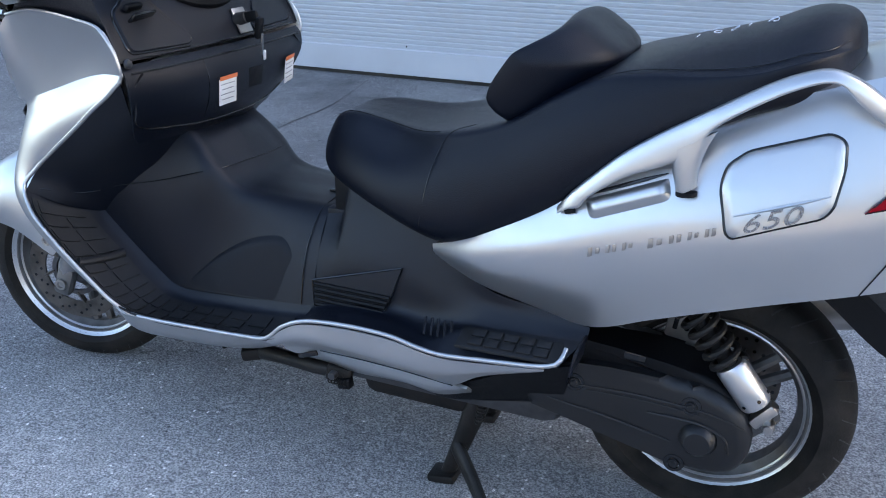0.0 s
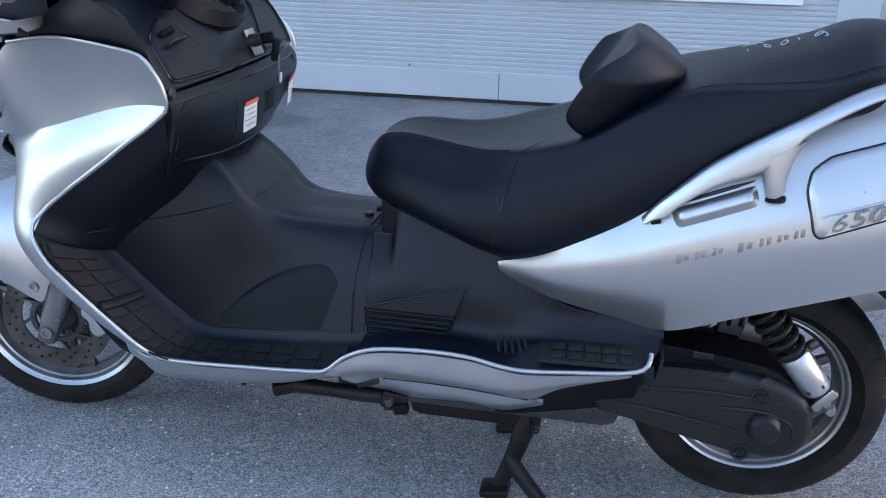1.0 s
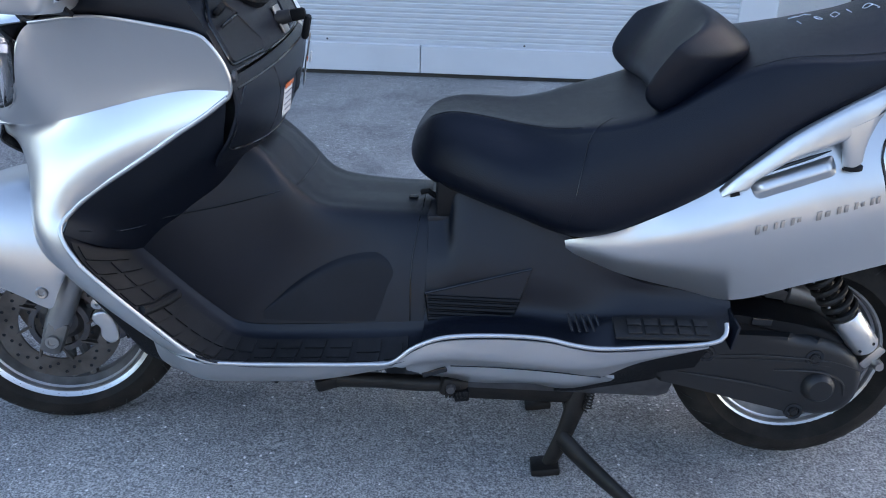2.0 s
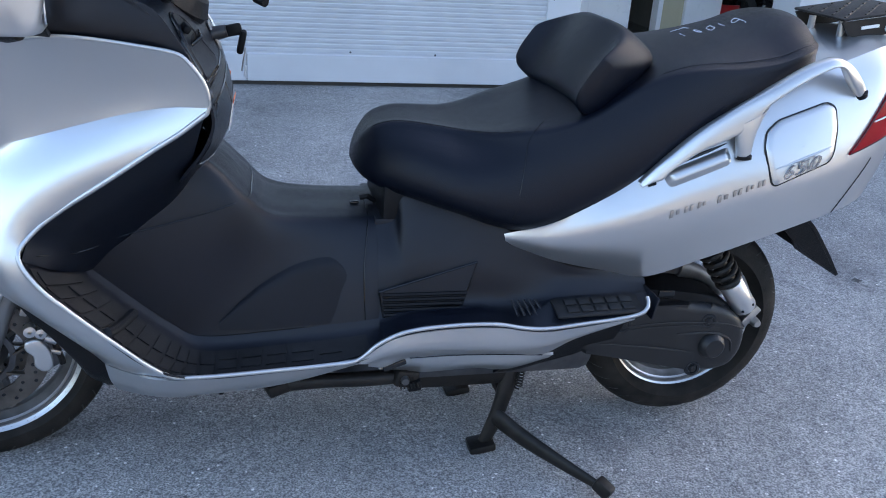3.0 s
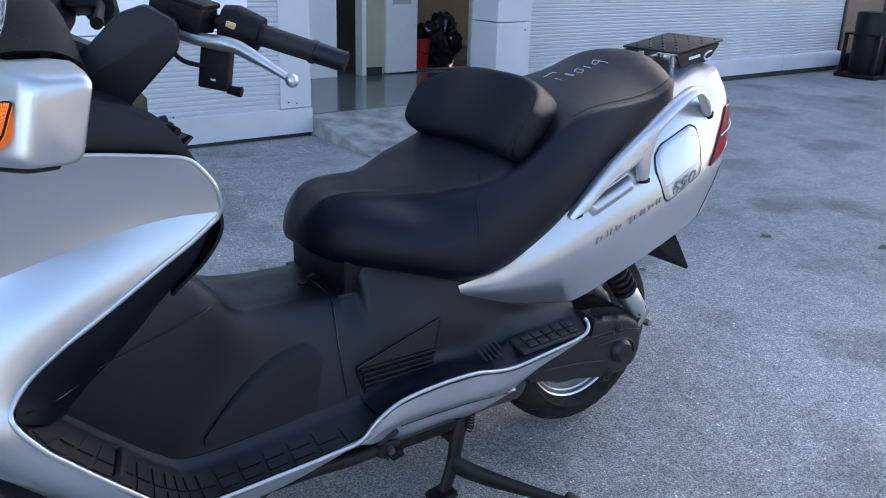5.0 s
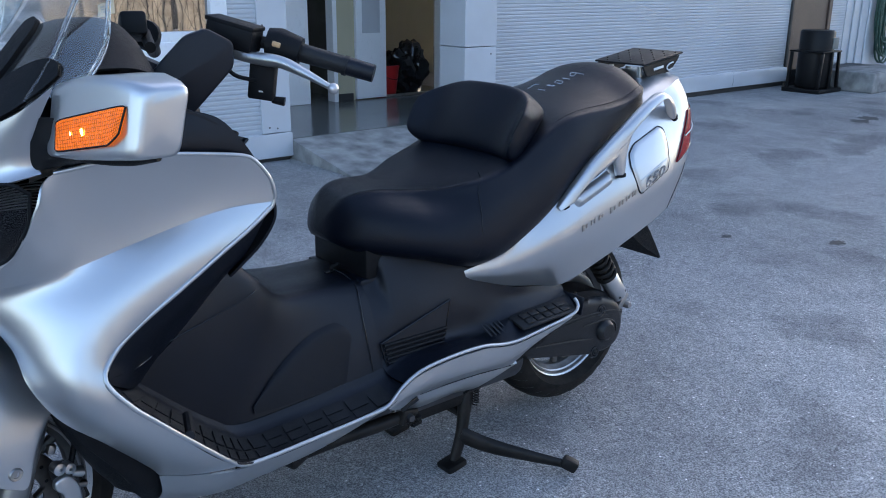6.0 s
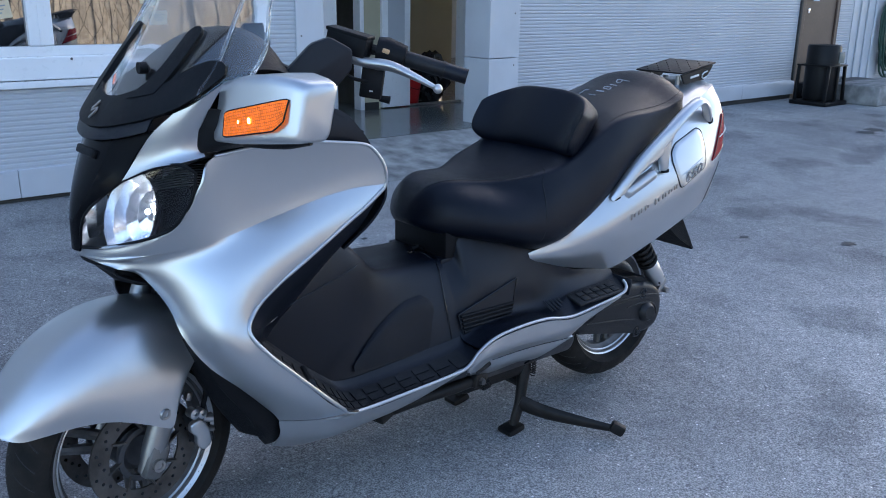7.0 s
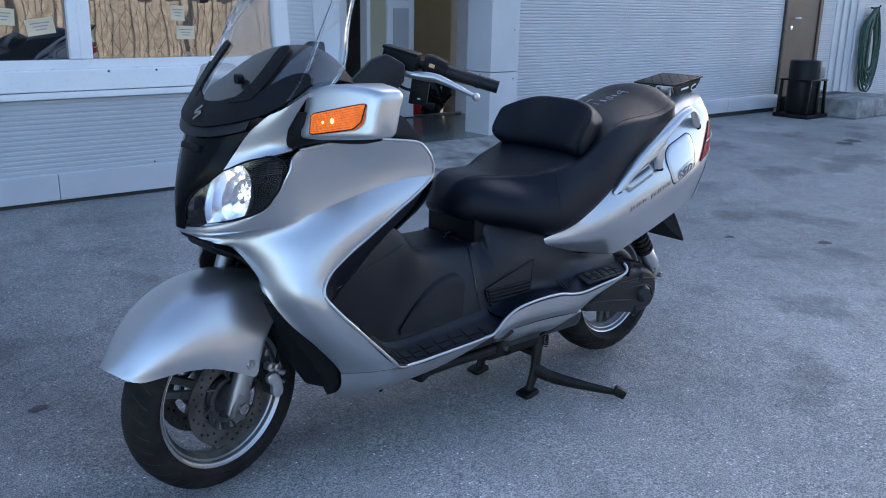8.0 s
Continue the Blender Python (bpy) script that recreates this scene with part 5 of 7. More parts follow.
lobe_top = [(.796, -.250, .309), (.850, -.260, .337), (.930, -.264, .341), (1.013, -.262, .338), (1.090, -.260, .332), (1.172, -.262, .326)]
lobe_mid = [(.800, -.240, .301), (.852, -.243, .309), (.915, -.248, .305), (1.013, -.246, .302), (1.090, -.245, .297), (1.172, -.250, .316)]
lobe_low = [(.804, -.226, .292), (.852, -.214, .281), (.905, -.208, .269), (1.014, -.205, .270), (1.090, -.206, .263), (1.172, -.236, .304)]
both("cowl_lobe", sheet(surface([lobe_top, lobe_mid, lobe_low], 6, 6), .006, (0, -1, 0)), SILVER, "bright lower lobe of the side cowl")
both("cowl_slot", moved(block((.050, .006, .012), (0, 0, 0), .003), pose(.826, -.266, .3245, 0, -22, -4)), GLOSS)
both("cowl_seam", tube([Vector(q) + Vector((0, -.0012, -.0006)) for q in b_c[2:7]], .0013, 5, 40), GLOSS)

# seat
def seat_ring(x, w, z_low, z_edge, k, z_mid, foot=.80):
    """One cross section: tucked-in foot, full side, seamed shoulder at k of the half width, then the top."""
    h = z_edge - z_low
    half = [(foot * w, z_low), ((foot * .25 + .75) * w, z_low + .13 * h), (w, z_low + .33 * h), (w * (.75 + .25 * k), z_low + .65 * h), (k * w + .014 * min(1, h / .12), z_edge - .10 * h), (k * w - .004, z_edge - .001), (k * w * .55, z_edge + (z_mid - z_edge) * .75), (0, z_mid)]
    full = [(-y, z) for y, z in half] + [(y, z) for y, z in half[-2::-1]]
    return [Vector((x, y, z)) for y, z in full]


front_stations = [
    (.757, .010, .689, .696, .50, .696), (.762, .043, .679, .719, .50, .719), (.777, .080, .666, .749, .50, .748), (.806, .119, .654, .778, .50, .775), (.856, .159, .644, .789, .50, .784), (.923, .197, .629, .785, .50, .779), (.970, .216, .617, .781, .53, .775),
    (1.030, .232, .598, .784, .64, .778), (1.090, .241, .588, .797, .74, .790)]
rear_stations = [
    (1.150, .243, .606, .812, .79, .808, .88), (1.220, .244, .645, .838, .80, .835, .92), (1.300, .245, .690, .888, .80, .888, .92), (1.380, .241, .752, .925, .82, .933, .93), (1.450, .235, .801, .938, .85, .957, .93), (1.520, .228, .840, .943, .89, .977, .93),
    (1.600, .219, .880, .953, .93, 1.000, .93), (1.667, .207, .900, .975, .95, 1.027, .93), (1.708, .178, .910, .985, .94, 1.032, .93), (1.733, .135, .920, .988, .94, 1.026, .93), (1.749, .080, .930, .984, .93, 1.008, .93), (1.757, .020, .940, .966, .90, .975, .93)]
rings = [seat_ring(*s) for s in front_stations + rear_stations]
grid = surface(rings, 3, 4)
bm = bmesh.new()
vs = [[bm.verts.new(p) for p in r] for r in grid]
for r0, r1 in zip(vs, vs[1:]):
    for i in range(len(r0) - 1):
        bm.faces.new((r0[i], r0[i + 1], r1[i + 1], r1[i]))
    bm.faces.new((r0[-1], r0[0], r1[0], r1[-1]))
bm.faces.new(vs[0])
bm.faces.new(vs[-1])
seat = part("seat", bm, VINYL, scooter, "long stepped black vinyl seat", sharp=70)


def seat_line(name, pts, r=.0007):
    part(name, tube(pts, r, 5, 60), GLOSS, seat)


def on_seat(x, side):
    """The seat's skin at x; side runs from 0, the top's middle, to 1, the lower left edge."""
    k = min(range(len(grid)), key=lambda q: abs(grid[q][len(grid[q]) // 2].x - x))
    row = grid[k]
    m = len(row) // 2
    i = min(m, max(0, m * (1 - side)))
    a = int(i)
    p = row[a].lerp(row[min(a + 1, m)], i - a)
    return p + Vector((0, -.0008, .0012))


seat_line("stitching", [on_seat(1.36 + .05 * i, .27) for i in range(7)] + [on_seat(1.70, .28), on_seat(1.73, .25)])
seat_line("stitching", [on_seat(.80 + .03 * i, .288) for i in range(10)])
seat_line("stitching", [on_seat(1.13, .20), on_seat(1.10, .30), on_seat(1.085, .42), on_seat(1.07, .58), on_seat(1.055, .80), on_seat(1.05, .97)])
part("seat_base", block((.26, .22, .06), (.975, 0, .625), .02, (0, 5, 0)), PLASTIC_ROUGH, scooter)
part("seat_neck", block((.17, .234, .12), (.898, 0, .618), .012), PLASTIC_ROUGH, scooter)
part("neck_plate", block((.095, .237, .026), (.845, 0, .577), .004), PLASTIC, scooter)

# rider's backrest
rings = []
for k in range(33):
    f = math.sin((-1 + 2 * k / 32) * math.pi / 2)
    a_f = abs(f)
    e = max(0.0, 1 - a_f ** 4) ** .5
    lean = radians(35.4)
    ring = []
    for q in range(32):
        t = 2 * math.pi * q / 32
        c, s = math.cos(t), math.sin(t)
        a = .062 * (1 - .313 * f * f) * math.copysign(abs(c) ** .62, c) * (.25 + .75 * e)
        b = (.029 * (1 - .337 * math.exp(-(f / .45) ** 2)) if s > 0 else .164) * math.copysign(abs(s) ** .62, s) * (.35 + .65 * e)
        # the ends wrap forwards round the rider
        ring.append((1.325 - .102 * a_f ** 4.6 + a * math.cos(lean) + b * math.sin(lean), .209 * f, .960 - .027 * f * f - a * math.sin(lean) + b * math.cos(lean)))
    rings.append(ring)
pad = part("backrest_pad", loft(rings), VINYL, scooter, "padded black vinyl rider backrest", sharp=70)
part("backrest_foot", block((.06, .10, .05), (1.25, 0, .845), .015, (0, 30, 0)), PLASTIC_ROUGH, scooter)

# chalk marks on the seat
def on_top(x, y):
    k = min(range(len(grid)), key=lambda q: abs(grid[q][len(grid[q]) // 2].x - x))
    row = min(grid[k], key=lambda p: abs(p.y - y) + (10 if p.z < .90 else 0))
    i = list(grid[k]).index(row)
    a, b = grid[k][max(0, i - 1)], grid[k][min(len(grid[k]) - 1, i + 1)]
    f = (y - a.y) / (b.y - a.y) if abs(b.y - a.y) > 1e-6 else 0
    f = min(1, max(0, f))
    return Vector((x, y, a.z + (b.z - a.z) * f + .0025))


digits = {"1": [[(0, 0), (.1, 1)]], "0": [[(.0, .5), (.15, .95), (.5, .95), (.6, .5), (.45, .05), (.1, .05), (0, .5)]],
          "9": [[(.55, .7), (.4, .95), (.05, .85), (.05, .55), (.4, .5), (.55, .7), (.55, 0), (.35, -.15)]]}
for k, d in enumerate("10019"):
    for stroke in digits[d]:
        sz = 1.5 if k == 4 else 1.0
        # read from the left side
        pts = [on_top(1.488 + .028 * k + .019 * u * sz, .000 - .004 * k + .029 * (v - .5) * sz) for u, v in stroke]
        part("chalk_digit", tube(pts, .0010, 5, 24 if len(pts) > 2 else 6), CHALK, seat, "pale chalk digit written on the seat")
part("chalk_stroke", tube([on_top(1.485 + .010 * i, .050 - .006 * math.sin(i * 2)) for i in range(5)], .0011, 5), CHALK, seat, "pale chalk stroke")

# tail
top_t = [(1.063, -.176, .574), (1.139, -.219, .609), (1.200, -.229, .640), (1.300, -.230, .697), (1.400, -.228, .775), (1.500, -.214, .842), (1.600, -.200, .892), (1.700, -.195, .930), (1.790, -.183, .958), (1.870, -.162, .980), (1.930, -.132, .987), (1.962, -.080, .988), (1.974, 0, .988)]
fold_t = [(1.064, -.178, .570), (1.139, -.224, .590), (1.200, -.238, .615), (1.300, -.248, .660), (1.400, -.252, .712), (1.500, -.250, .775), (1.600, -.236, .832), (1.700, -.228, .872), (1.800, -.214, .894), (1.885, -.208, .912), (1.950, -.165, .920), (1.990, -.092, .922), (2.000, 0, .922)]
edge_t = [(1.065, -.179, .566), (1.139, -.225, .575), (1.200, -.242, .592), (1.300, -.260, .622), (1.390, -.270, .656), (1.500, -.279, .695), (1.600, -.280, .725), (1.700, -.274, .748), (1.800, -.255, .768), (1.885, -.221, .785), (1.955, -.165, .790), (1.995, -.090, .792), (2.005, 0, .792)]
mid_t = [(1.066, -.179, .561), (1.135, -.216, .556), (1.195, -.232, .555), (1.295, -.245, .560), (1.390, -.254, .570), (1.500, -.266, .612), (1.600, -.270, .648), (1.700, -.264, .676), (1.785, -.247, .698), (1.875, -.216, .716), (1.955, -.162, .720), (2.000, -.085, .722), (2.010, 0, .722)]
bot_t = [(1.067, -.178, .555), (1.120, -.195, .538), (1.184, -.207, .519), (1.290, -.208, .496), (1.388, -.208, .479), (1.500, -.236, .530), (1.600, -.246, .570), (1.690, -.244, .600), (1.780, -.228, .622), (1.860, -.203, .640), (1.930, -.150, .645), (1.970, -.078, .650), (1.980, 0, .650)]
tail_grid = relax(surface([top_t, fold_t, edge_t, mid_t, bot_t], 7, 7), 22)
both("tail_panel", sheet(tail_grid, 0.004), SILVER, "silver painted tail side panel", sharp=50)


def at_tail(x, z, lift=0.0):
    """The tail panel's skin at x, z."""
    best = None
    for r0, r1 in zip(tail_grid, tail_grid[1:]):
        for i in range(len(r0) - 1):
            for a, b, c in ((r0[i], r0[i + 1], r1[i + 1]), (r0[i], r1[i + 1], r1[i])):
                d = (b.z - c.z) * (a.x - c.x) + (c.x - b.x) * (a.z - c.z)
                if abs(d) < 1e-12:
                    continue
                u = ((b.z - c.z) * (x - c.x) + (c.x - b.x) * (z - c.z)) / d
                v = ((c.z - a.z) * (x - c.x) + (a.x - c.x) * (z - c.z)) / d
                out = max(0, -u, -v, u + v - 1)
                if best is None or out < best[0]:
                    best = (out, u * a.y + v * b.y + (1 - u - v) * c.y)
    return Vector((x, best[1] - lift, z))


# rear end
rows = [[(x, y * k, z + .014 * (1 - k * k)) for k in (-1, -.5, 0, .5, 1)] for x, y, z in [(1.64, .197, .912)] + [(x, -y, z) for x, y, z in top_t[7:12]]]
part("tail_deck", sheet(surface(rows, 5, 6), 0.004, (0, 0, 1)), SILVER, scooter, "silver tail deck behind the seat")


def on_tail(col, row, lift):
    """The tail's skin by column and row of its lines, lifted outwards."""
    a, b = min(col * 7, len(tail_grid[0]) - 1.001), row * 7
    i, j = int(a), int(b)
    g = tail_grid
    p = g[j][i].lerp(g[j][i + 1], a - i).lerp(g[j + 1][i].lerp(g[j + 1][i + 1], a - i), b - j)
    n = (g[j][i + 1] - g[j][i]).cross(g[j + 1][i] - g[j][i]).normalized()
    return p + (n if n.dot(Vector((1, -1, 0))) > 0 else -n) * lift


for s in (1, -1):
    light = empty("tail_light", "", "")
    light.parent = scooter
    tagged(light, "red tail light wrapped round the tail corner")
    g = [[on_tail((9.05 - 1.2 * v) + (11.4 - 9.05 + 1.2 * v) * u, 1.04 + (.98 - .28 * u) * v, .004) for u in [i / 14 for i in range(15)]] for v in [j / 10 for j in range(11)]]
    g = g if s == 1 else flip(g)
    part("lens", sheet(g, .010, (1, -s, 0)), RED, light)
    part("bar", tube([p + Vector((.003, -s * .003, 0)) for p in g[5]], .0018, 6), WHITE_LABEL, light)
    part("seam", tube(g[0] + [r[-1] for r in g[1:]] + g[-1][::-1][1:] + [r[0] for r in g[::-1][1:]], .0014, 5), GLOSS, light)
part("tail_core", block((.16, .24, .20), (1.885, 0, .83), .03), PLASTIC_ROUGH, scooter)
both("tail_seam", tube([at_tail(1.862 - .062 * i / 10, .755 - .128 * i / 10, .0005) for i in range(11)], .0014, 5), GLOSS)

# lid on the tail side with its number, and the raised badge shapes
lid_out = round_outline([(1.579, .784), (1.585, .815), (1.612, .838), (1.722, .875), (1.744, .866), (1.748, .826), (1.741, .773), (1.730, .757), (1.606, .709), (1.597, .716)], .010, 4)
for s in (1, -1):
    c = (1.665, .79)
    g = []
    for f in (1.0, .96, .8, .6, .4, .2, .02):
        g.append([at_tail(c[0] + (x - c[0]) * f, c[1] + (z - c[1]) * f, .004 if f < .99 else .0) for x, z in lid_out])
    rings = [[Vector((p.x, s * p.y, p.z)) for p in r] for r in g]
    cover = part("side_lid", loft(rings, False), SILVER, scooter, "silver lid with a dark seam in the tail panel", sharp=60)
    part("lid_seam", tube([Vector((p.x, s * (p.y - .001), p.z)) for p in g[0]] + [Vector((g[0][0].x, s * (g[0][0].y - .001), g[0][0].z))], .0024, 5), GLOSS, cover)
    part("lid_rib", tube([Vector((q.x, s * q.y, q.z)) for q in (at_tail(1.605 + .13 * i / 8, .745 + .045 * i / 8, .004) for i in range(9))], [.001, .0026, .0030, .001], 6), SILVER, cover)
    txt = bpy.data.curves.new("number", "FONT")
    txt.body, txt.size, txt.extrude, txt.shear, txt.align_x, txt.align_y = "650", .046, .0018, .42, "CENTER", "CENTER"
    txt.space_character = 1.05
    tmp = new("number_text", txt)
    me = bpy.data.meshes.new_from_object(tmp)
    bpy.data.objects.remove(tmp)
    me.transform(pose(1.655, s * (at_tail(1.655, .745).y - .0060), .745, 90, 0, 0 if s == 1 else 180) @ pose(0, 0, 0, 0, 0, 20.5 if s == 1 else -20.5) @ Matrix.Diagonal((1.22, .80, 1, 1)))
    link("number", me, NUMBER, cover, "raised chrome number", smooth=False)
    # slanted raised shapes in place of the maker's lettering
    widths = [.026, .023, .022, 0, .029, .024, .021, .021]
    x = 1.382
    for k, wd in enumerate(widths):
        if wd:
            z = .643 + (x - 1.385) * .355
            p = at_tail(x + wd / 2, z + .008, .002)
            h = .013 if k not in (0, 4) else .016
            at = Matrix.Translation((p.x, s * p.y, p.z)) @ pose(0, 0, 0, 0, -19.5, -s * 3) @ Matrix(((1, 0, .35, 0), (0, 1, 0, 0), (0, 0, 1, 0), (0, 0, 0, 1)))
            mark = block((wd * .30, .0026, h), (-wd * .26, 0, 0), .0012)
            block((wd * .30, .0026, h * (1 if k % 2 else .62)), (wd * .24, 0, 0), .0012, bm=mark)
            part("badge", moved(mark, at), STEEL, scooter, "raised grey badge shape")
        x += wd + .004 if wd else .014

# grab rails
RAIL = [((1.320, .707), (1.324, .699), -.240, .006), ((1.336, .729), (1.343, .711), -.245, .009), ((1.352, .747), (1.362, .718), -.248, .010), ((1.372, .767), (1.376, .737), -.250, .011),
        ((1.423, .815), (1.429, .778), -.254, .012), ((1.475, .852), (1.481, .802), -.256, .012), ((1.515, .877), (1.521, .824), -.256, .012), ((1.540, .892), (1.545, .852), -.256, .012),
        ((1.562, .905), (1.566, .878), -.255, .013), ((1.600, .928), (1.604, .905), -.254, .013), ((1.640, .950), (1.644, .929), -.252, .013), ((1.675, .964), (1.679, .945), -.249, .013),
        ((1.702, .970), (1.703, .952), -.246, .013), ((1.727, .966), (1.724, .949), -.242, .013), ((1.757, .951), (1.744, .930), -.235, .015), ((1.788, .928), (1.771, .906), -.224, .016), ((1.816, .905), (1.797, .886), -.209, .016)]
for s in (1, -1):
    rows = []
    for (xt, zt), (xb, zb), y, w in RAIL:
        c = Vector(((xt + xb) / 2, y, (zt + zb) / 2))
        up = Vector(((xt - xb) / 2, .005, (zt - zb) / 2))
        row = []
        for q in range(20):
            t = 2 * math.pi * q / 20
            a, b = math.copysign(abs(math.cos(t)) ** .5, math.cos(t)), math.copysign(abs(math.sin(t)) ** .5, math.sin(t))
            v = c + up * b + Vector((0, w * a, 0))
            row.append(Vector((v.x, s * v.y, v.z)))
        rows.append(row)
    lines = [through_points([r[q] for r in rows], 4) for q in range(20)]
    grab = part("grab_rail", loft([[l[k] for l in lines] for k in range(len(lines[0]))]), SILVER, scooter, "silver painted passenger grab rail", sharp=60)
    leg = []
    for x, z, w, d in ((1.532, .850, .040, .011), (1.529, .832, .031, .013), (1.527, .812, .025, .014), (1.528, .792, .020, .014), (1.530, .772, .0175, .013)):
        leg.append([Vector((x + w * math.cos(t) * .85, s * (-.261 + d * math.sin(t)), z + .50 * w * math.cos(t))) for t in [2 * math.pi * q / 16 for q in range(16)]])
    part("rail_leg", loft(leg), SILVER, grab, sharp=60)
    part("rail_pad", tube([Vector((1.531, s * -.262, .764)), Vector((1.5305, s * -.262, .771))], .0165, 14, squash=.9), PLASTIC_ROUGH, grab)
    part("rail_pad", tube([Vector((1.8115, s * -.206, .884)), Vector((1.808, s * -.208, .894))], .0175, 14), PLASTIC_ROUGH, grab)
    part("rail_pad", tube([Vector((1.337, s * -.245, .704)), Vector((1.352, s * -.247, .709))], .0055, 10), PLASTIC_ROUGH, grab)
    rows = []
    for f, lift in ((0.0, -.004), (.10, .013), (.42, .015), (.62, .010), (1.0, -.003)):
        row = []
        for k in range(11):
            u = k / 10
            end = min(1, math.sin(math.pi * min(max(u, .0), 1)) * 3.0) ** .6
            p = at_tail(1.366 + .136 * u + .012 * f, .727 + .058 * u - .034 * f, lift * end - .003 * (1 - end))
            row.append(p)
        rows.append(row)
    if s < 0:
        rows = flip(rows)
    part("hand_ledge", sheet(surface(rows, 3, 4), .003, (0, -s, 0)), SILVER, scooter, sharp=50)
    slit = [at_tail(1.372 + .126 * k / 8, .736 + .054 * k / 8, .0015) for k in range(9)]
    part("hand_slit", tube([Vector((q.x, s * q.y, q.z)) for q in slit], [.001, .0034, .0036, .0034, .001], 8), GLOSS, scooter)

# luggage plate
rack = empty("luggage_plate", "", "")
rack.parent = scooter
tagged(rack, "black steel luggage plate with raised studs")
part("plate", moved(block((.185, .19, .006), (0, 0, 0), .003), pose(1.915, .008, 1.038, 0, -9, 0)), FRAME_BLACK, rack)
for s in (-1, 1):
    bm = bmesh.new()
    out = [(1.825, 1.018), (1.995, 1.045), (1.985, 1.030), (1.955, 1.000), (1.875, .985), (1.845, .990)]
    part("side_plate", prism(out, .008 + s * .088 - .003, .008 + s * .088 + .003, 0), FRAME_BLACK, rack)
    part("post", lathe([(0, 0), (.008, 0), (.008, .05), (0, .05)], 14, "z", (1.845, s * .055, .965)), ALLOY, rack)
    part("post", lathe([(0, 0), (.0105, 0), (.0105, .05), (0, .05)], 14, "z", (1.93, s * .055, .955)), ALLOY, rack)
part("logo_shape", tube([(1.963, -.0845, 1.026), (1.945, -.0845, 1.021), (1.935, -.0845, 1.011), (1.945, -.0845, 1.003), (1.962, -.0845, 1.008)], .0025, 6, 20), WHITE_LABEL, rack, "pale curved mark")
part("print_bar", block((.045, .002, .007), (1.895, -.0845, 1.012), .0005, (0, -9, 0)), WHITE_LABEL, rack)
bm = bmesh.new()
for i in range(7):
    for j in range(8):
        if (i + j) % 2 == 0:
            x, y = 1.84 + .025 * i, -.07 + .0225 * j
            tube([(x - .006, y - .004, 1.0272 + (x - 1.84) * .158), (x + .006, y + .004, 1.0292 + (x - 1.84) * .158)], .0032, 6, bm=bm)
part("studs", bm, FRAME_BLACK, rack)

# mudguard flap
rows = [[(1.80, y, .60) for y in (-.11, 0, .11)], [(1.865, y, .545) for y in (-.105, 0, .105)], [(1.93, y, .47) for y in (-.095, 0, .095)], [(1.978, y, .408) for y in (-.088, 0, .088)]]
part("mud_flap", sheet(surface(rows, 4, 5), .008, (1, 0, 0)), PLASTIC_ROUGH, scooter, "black rear mudguard flap")
both("mud_flap_side", sheet(surface([[(1.80, -.11, .60), (1.865, -.105, .545), (1.93, -.095, .47), (1.978, -.088, .408)], [(1.70, -.10, .60), (1.77, -.10, .55), (1.86, -.095, .475), (1.975, -.087, .406)]], 4, 3), .004), PLASTIC_ROUGH)
part("rear_inner", block((.56, .32, .12), (1.48, 0, .62), .04, (0, -9, 0)), PLASTIC_ROUGH, scooter)

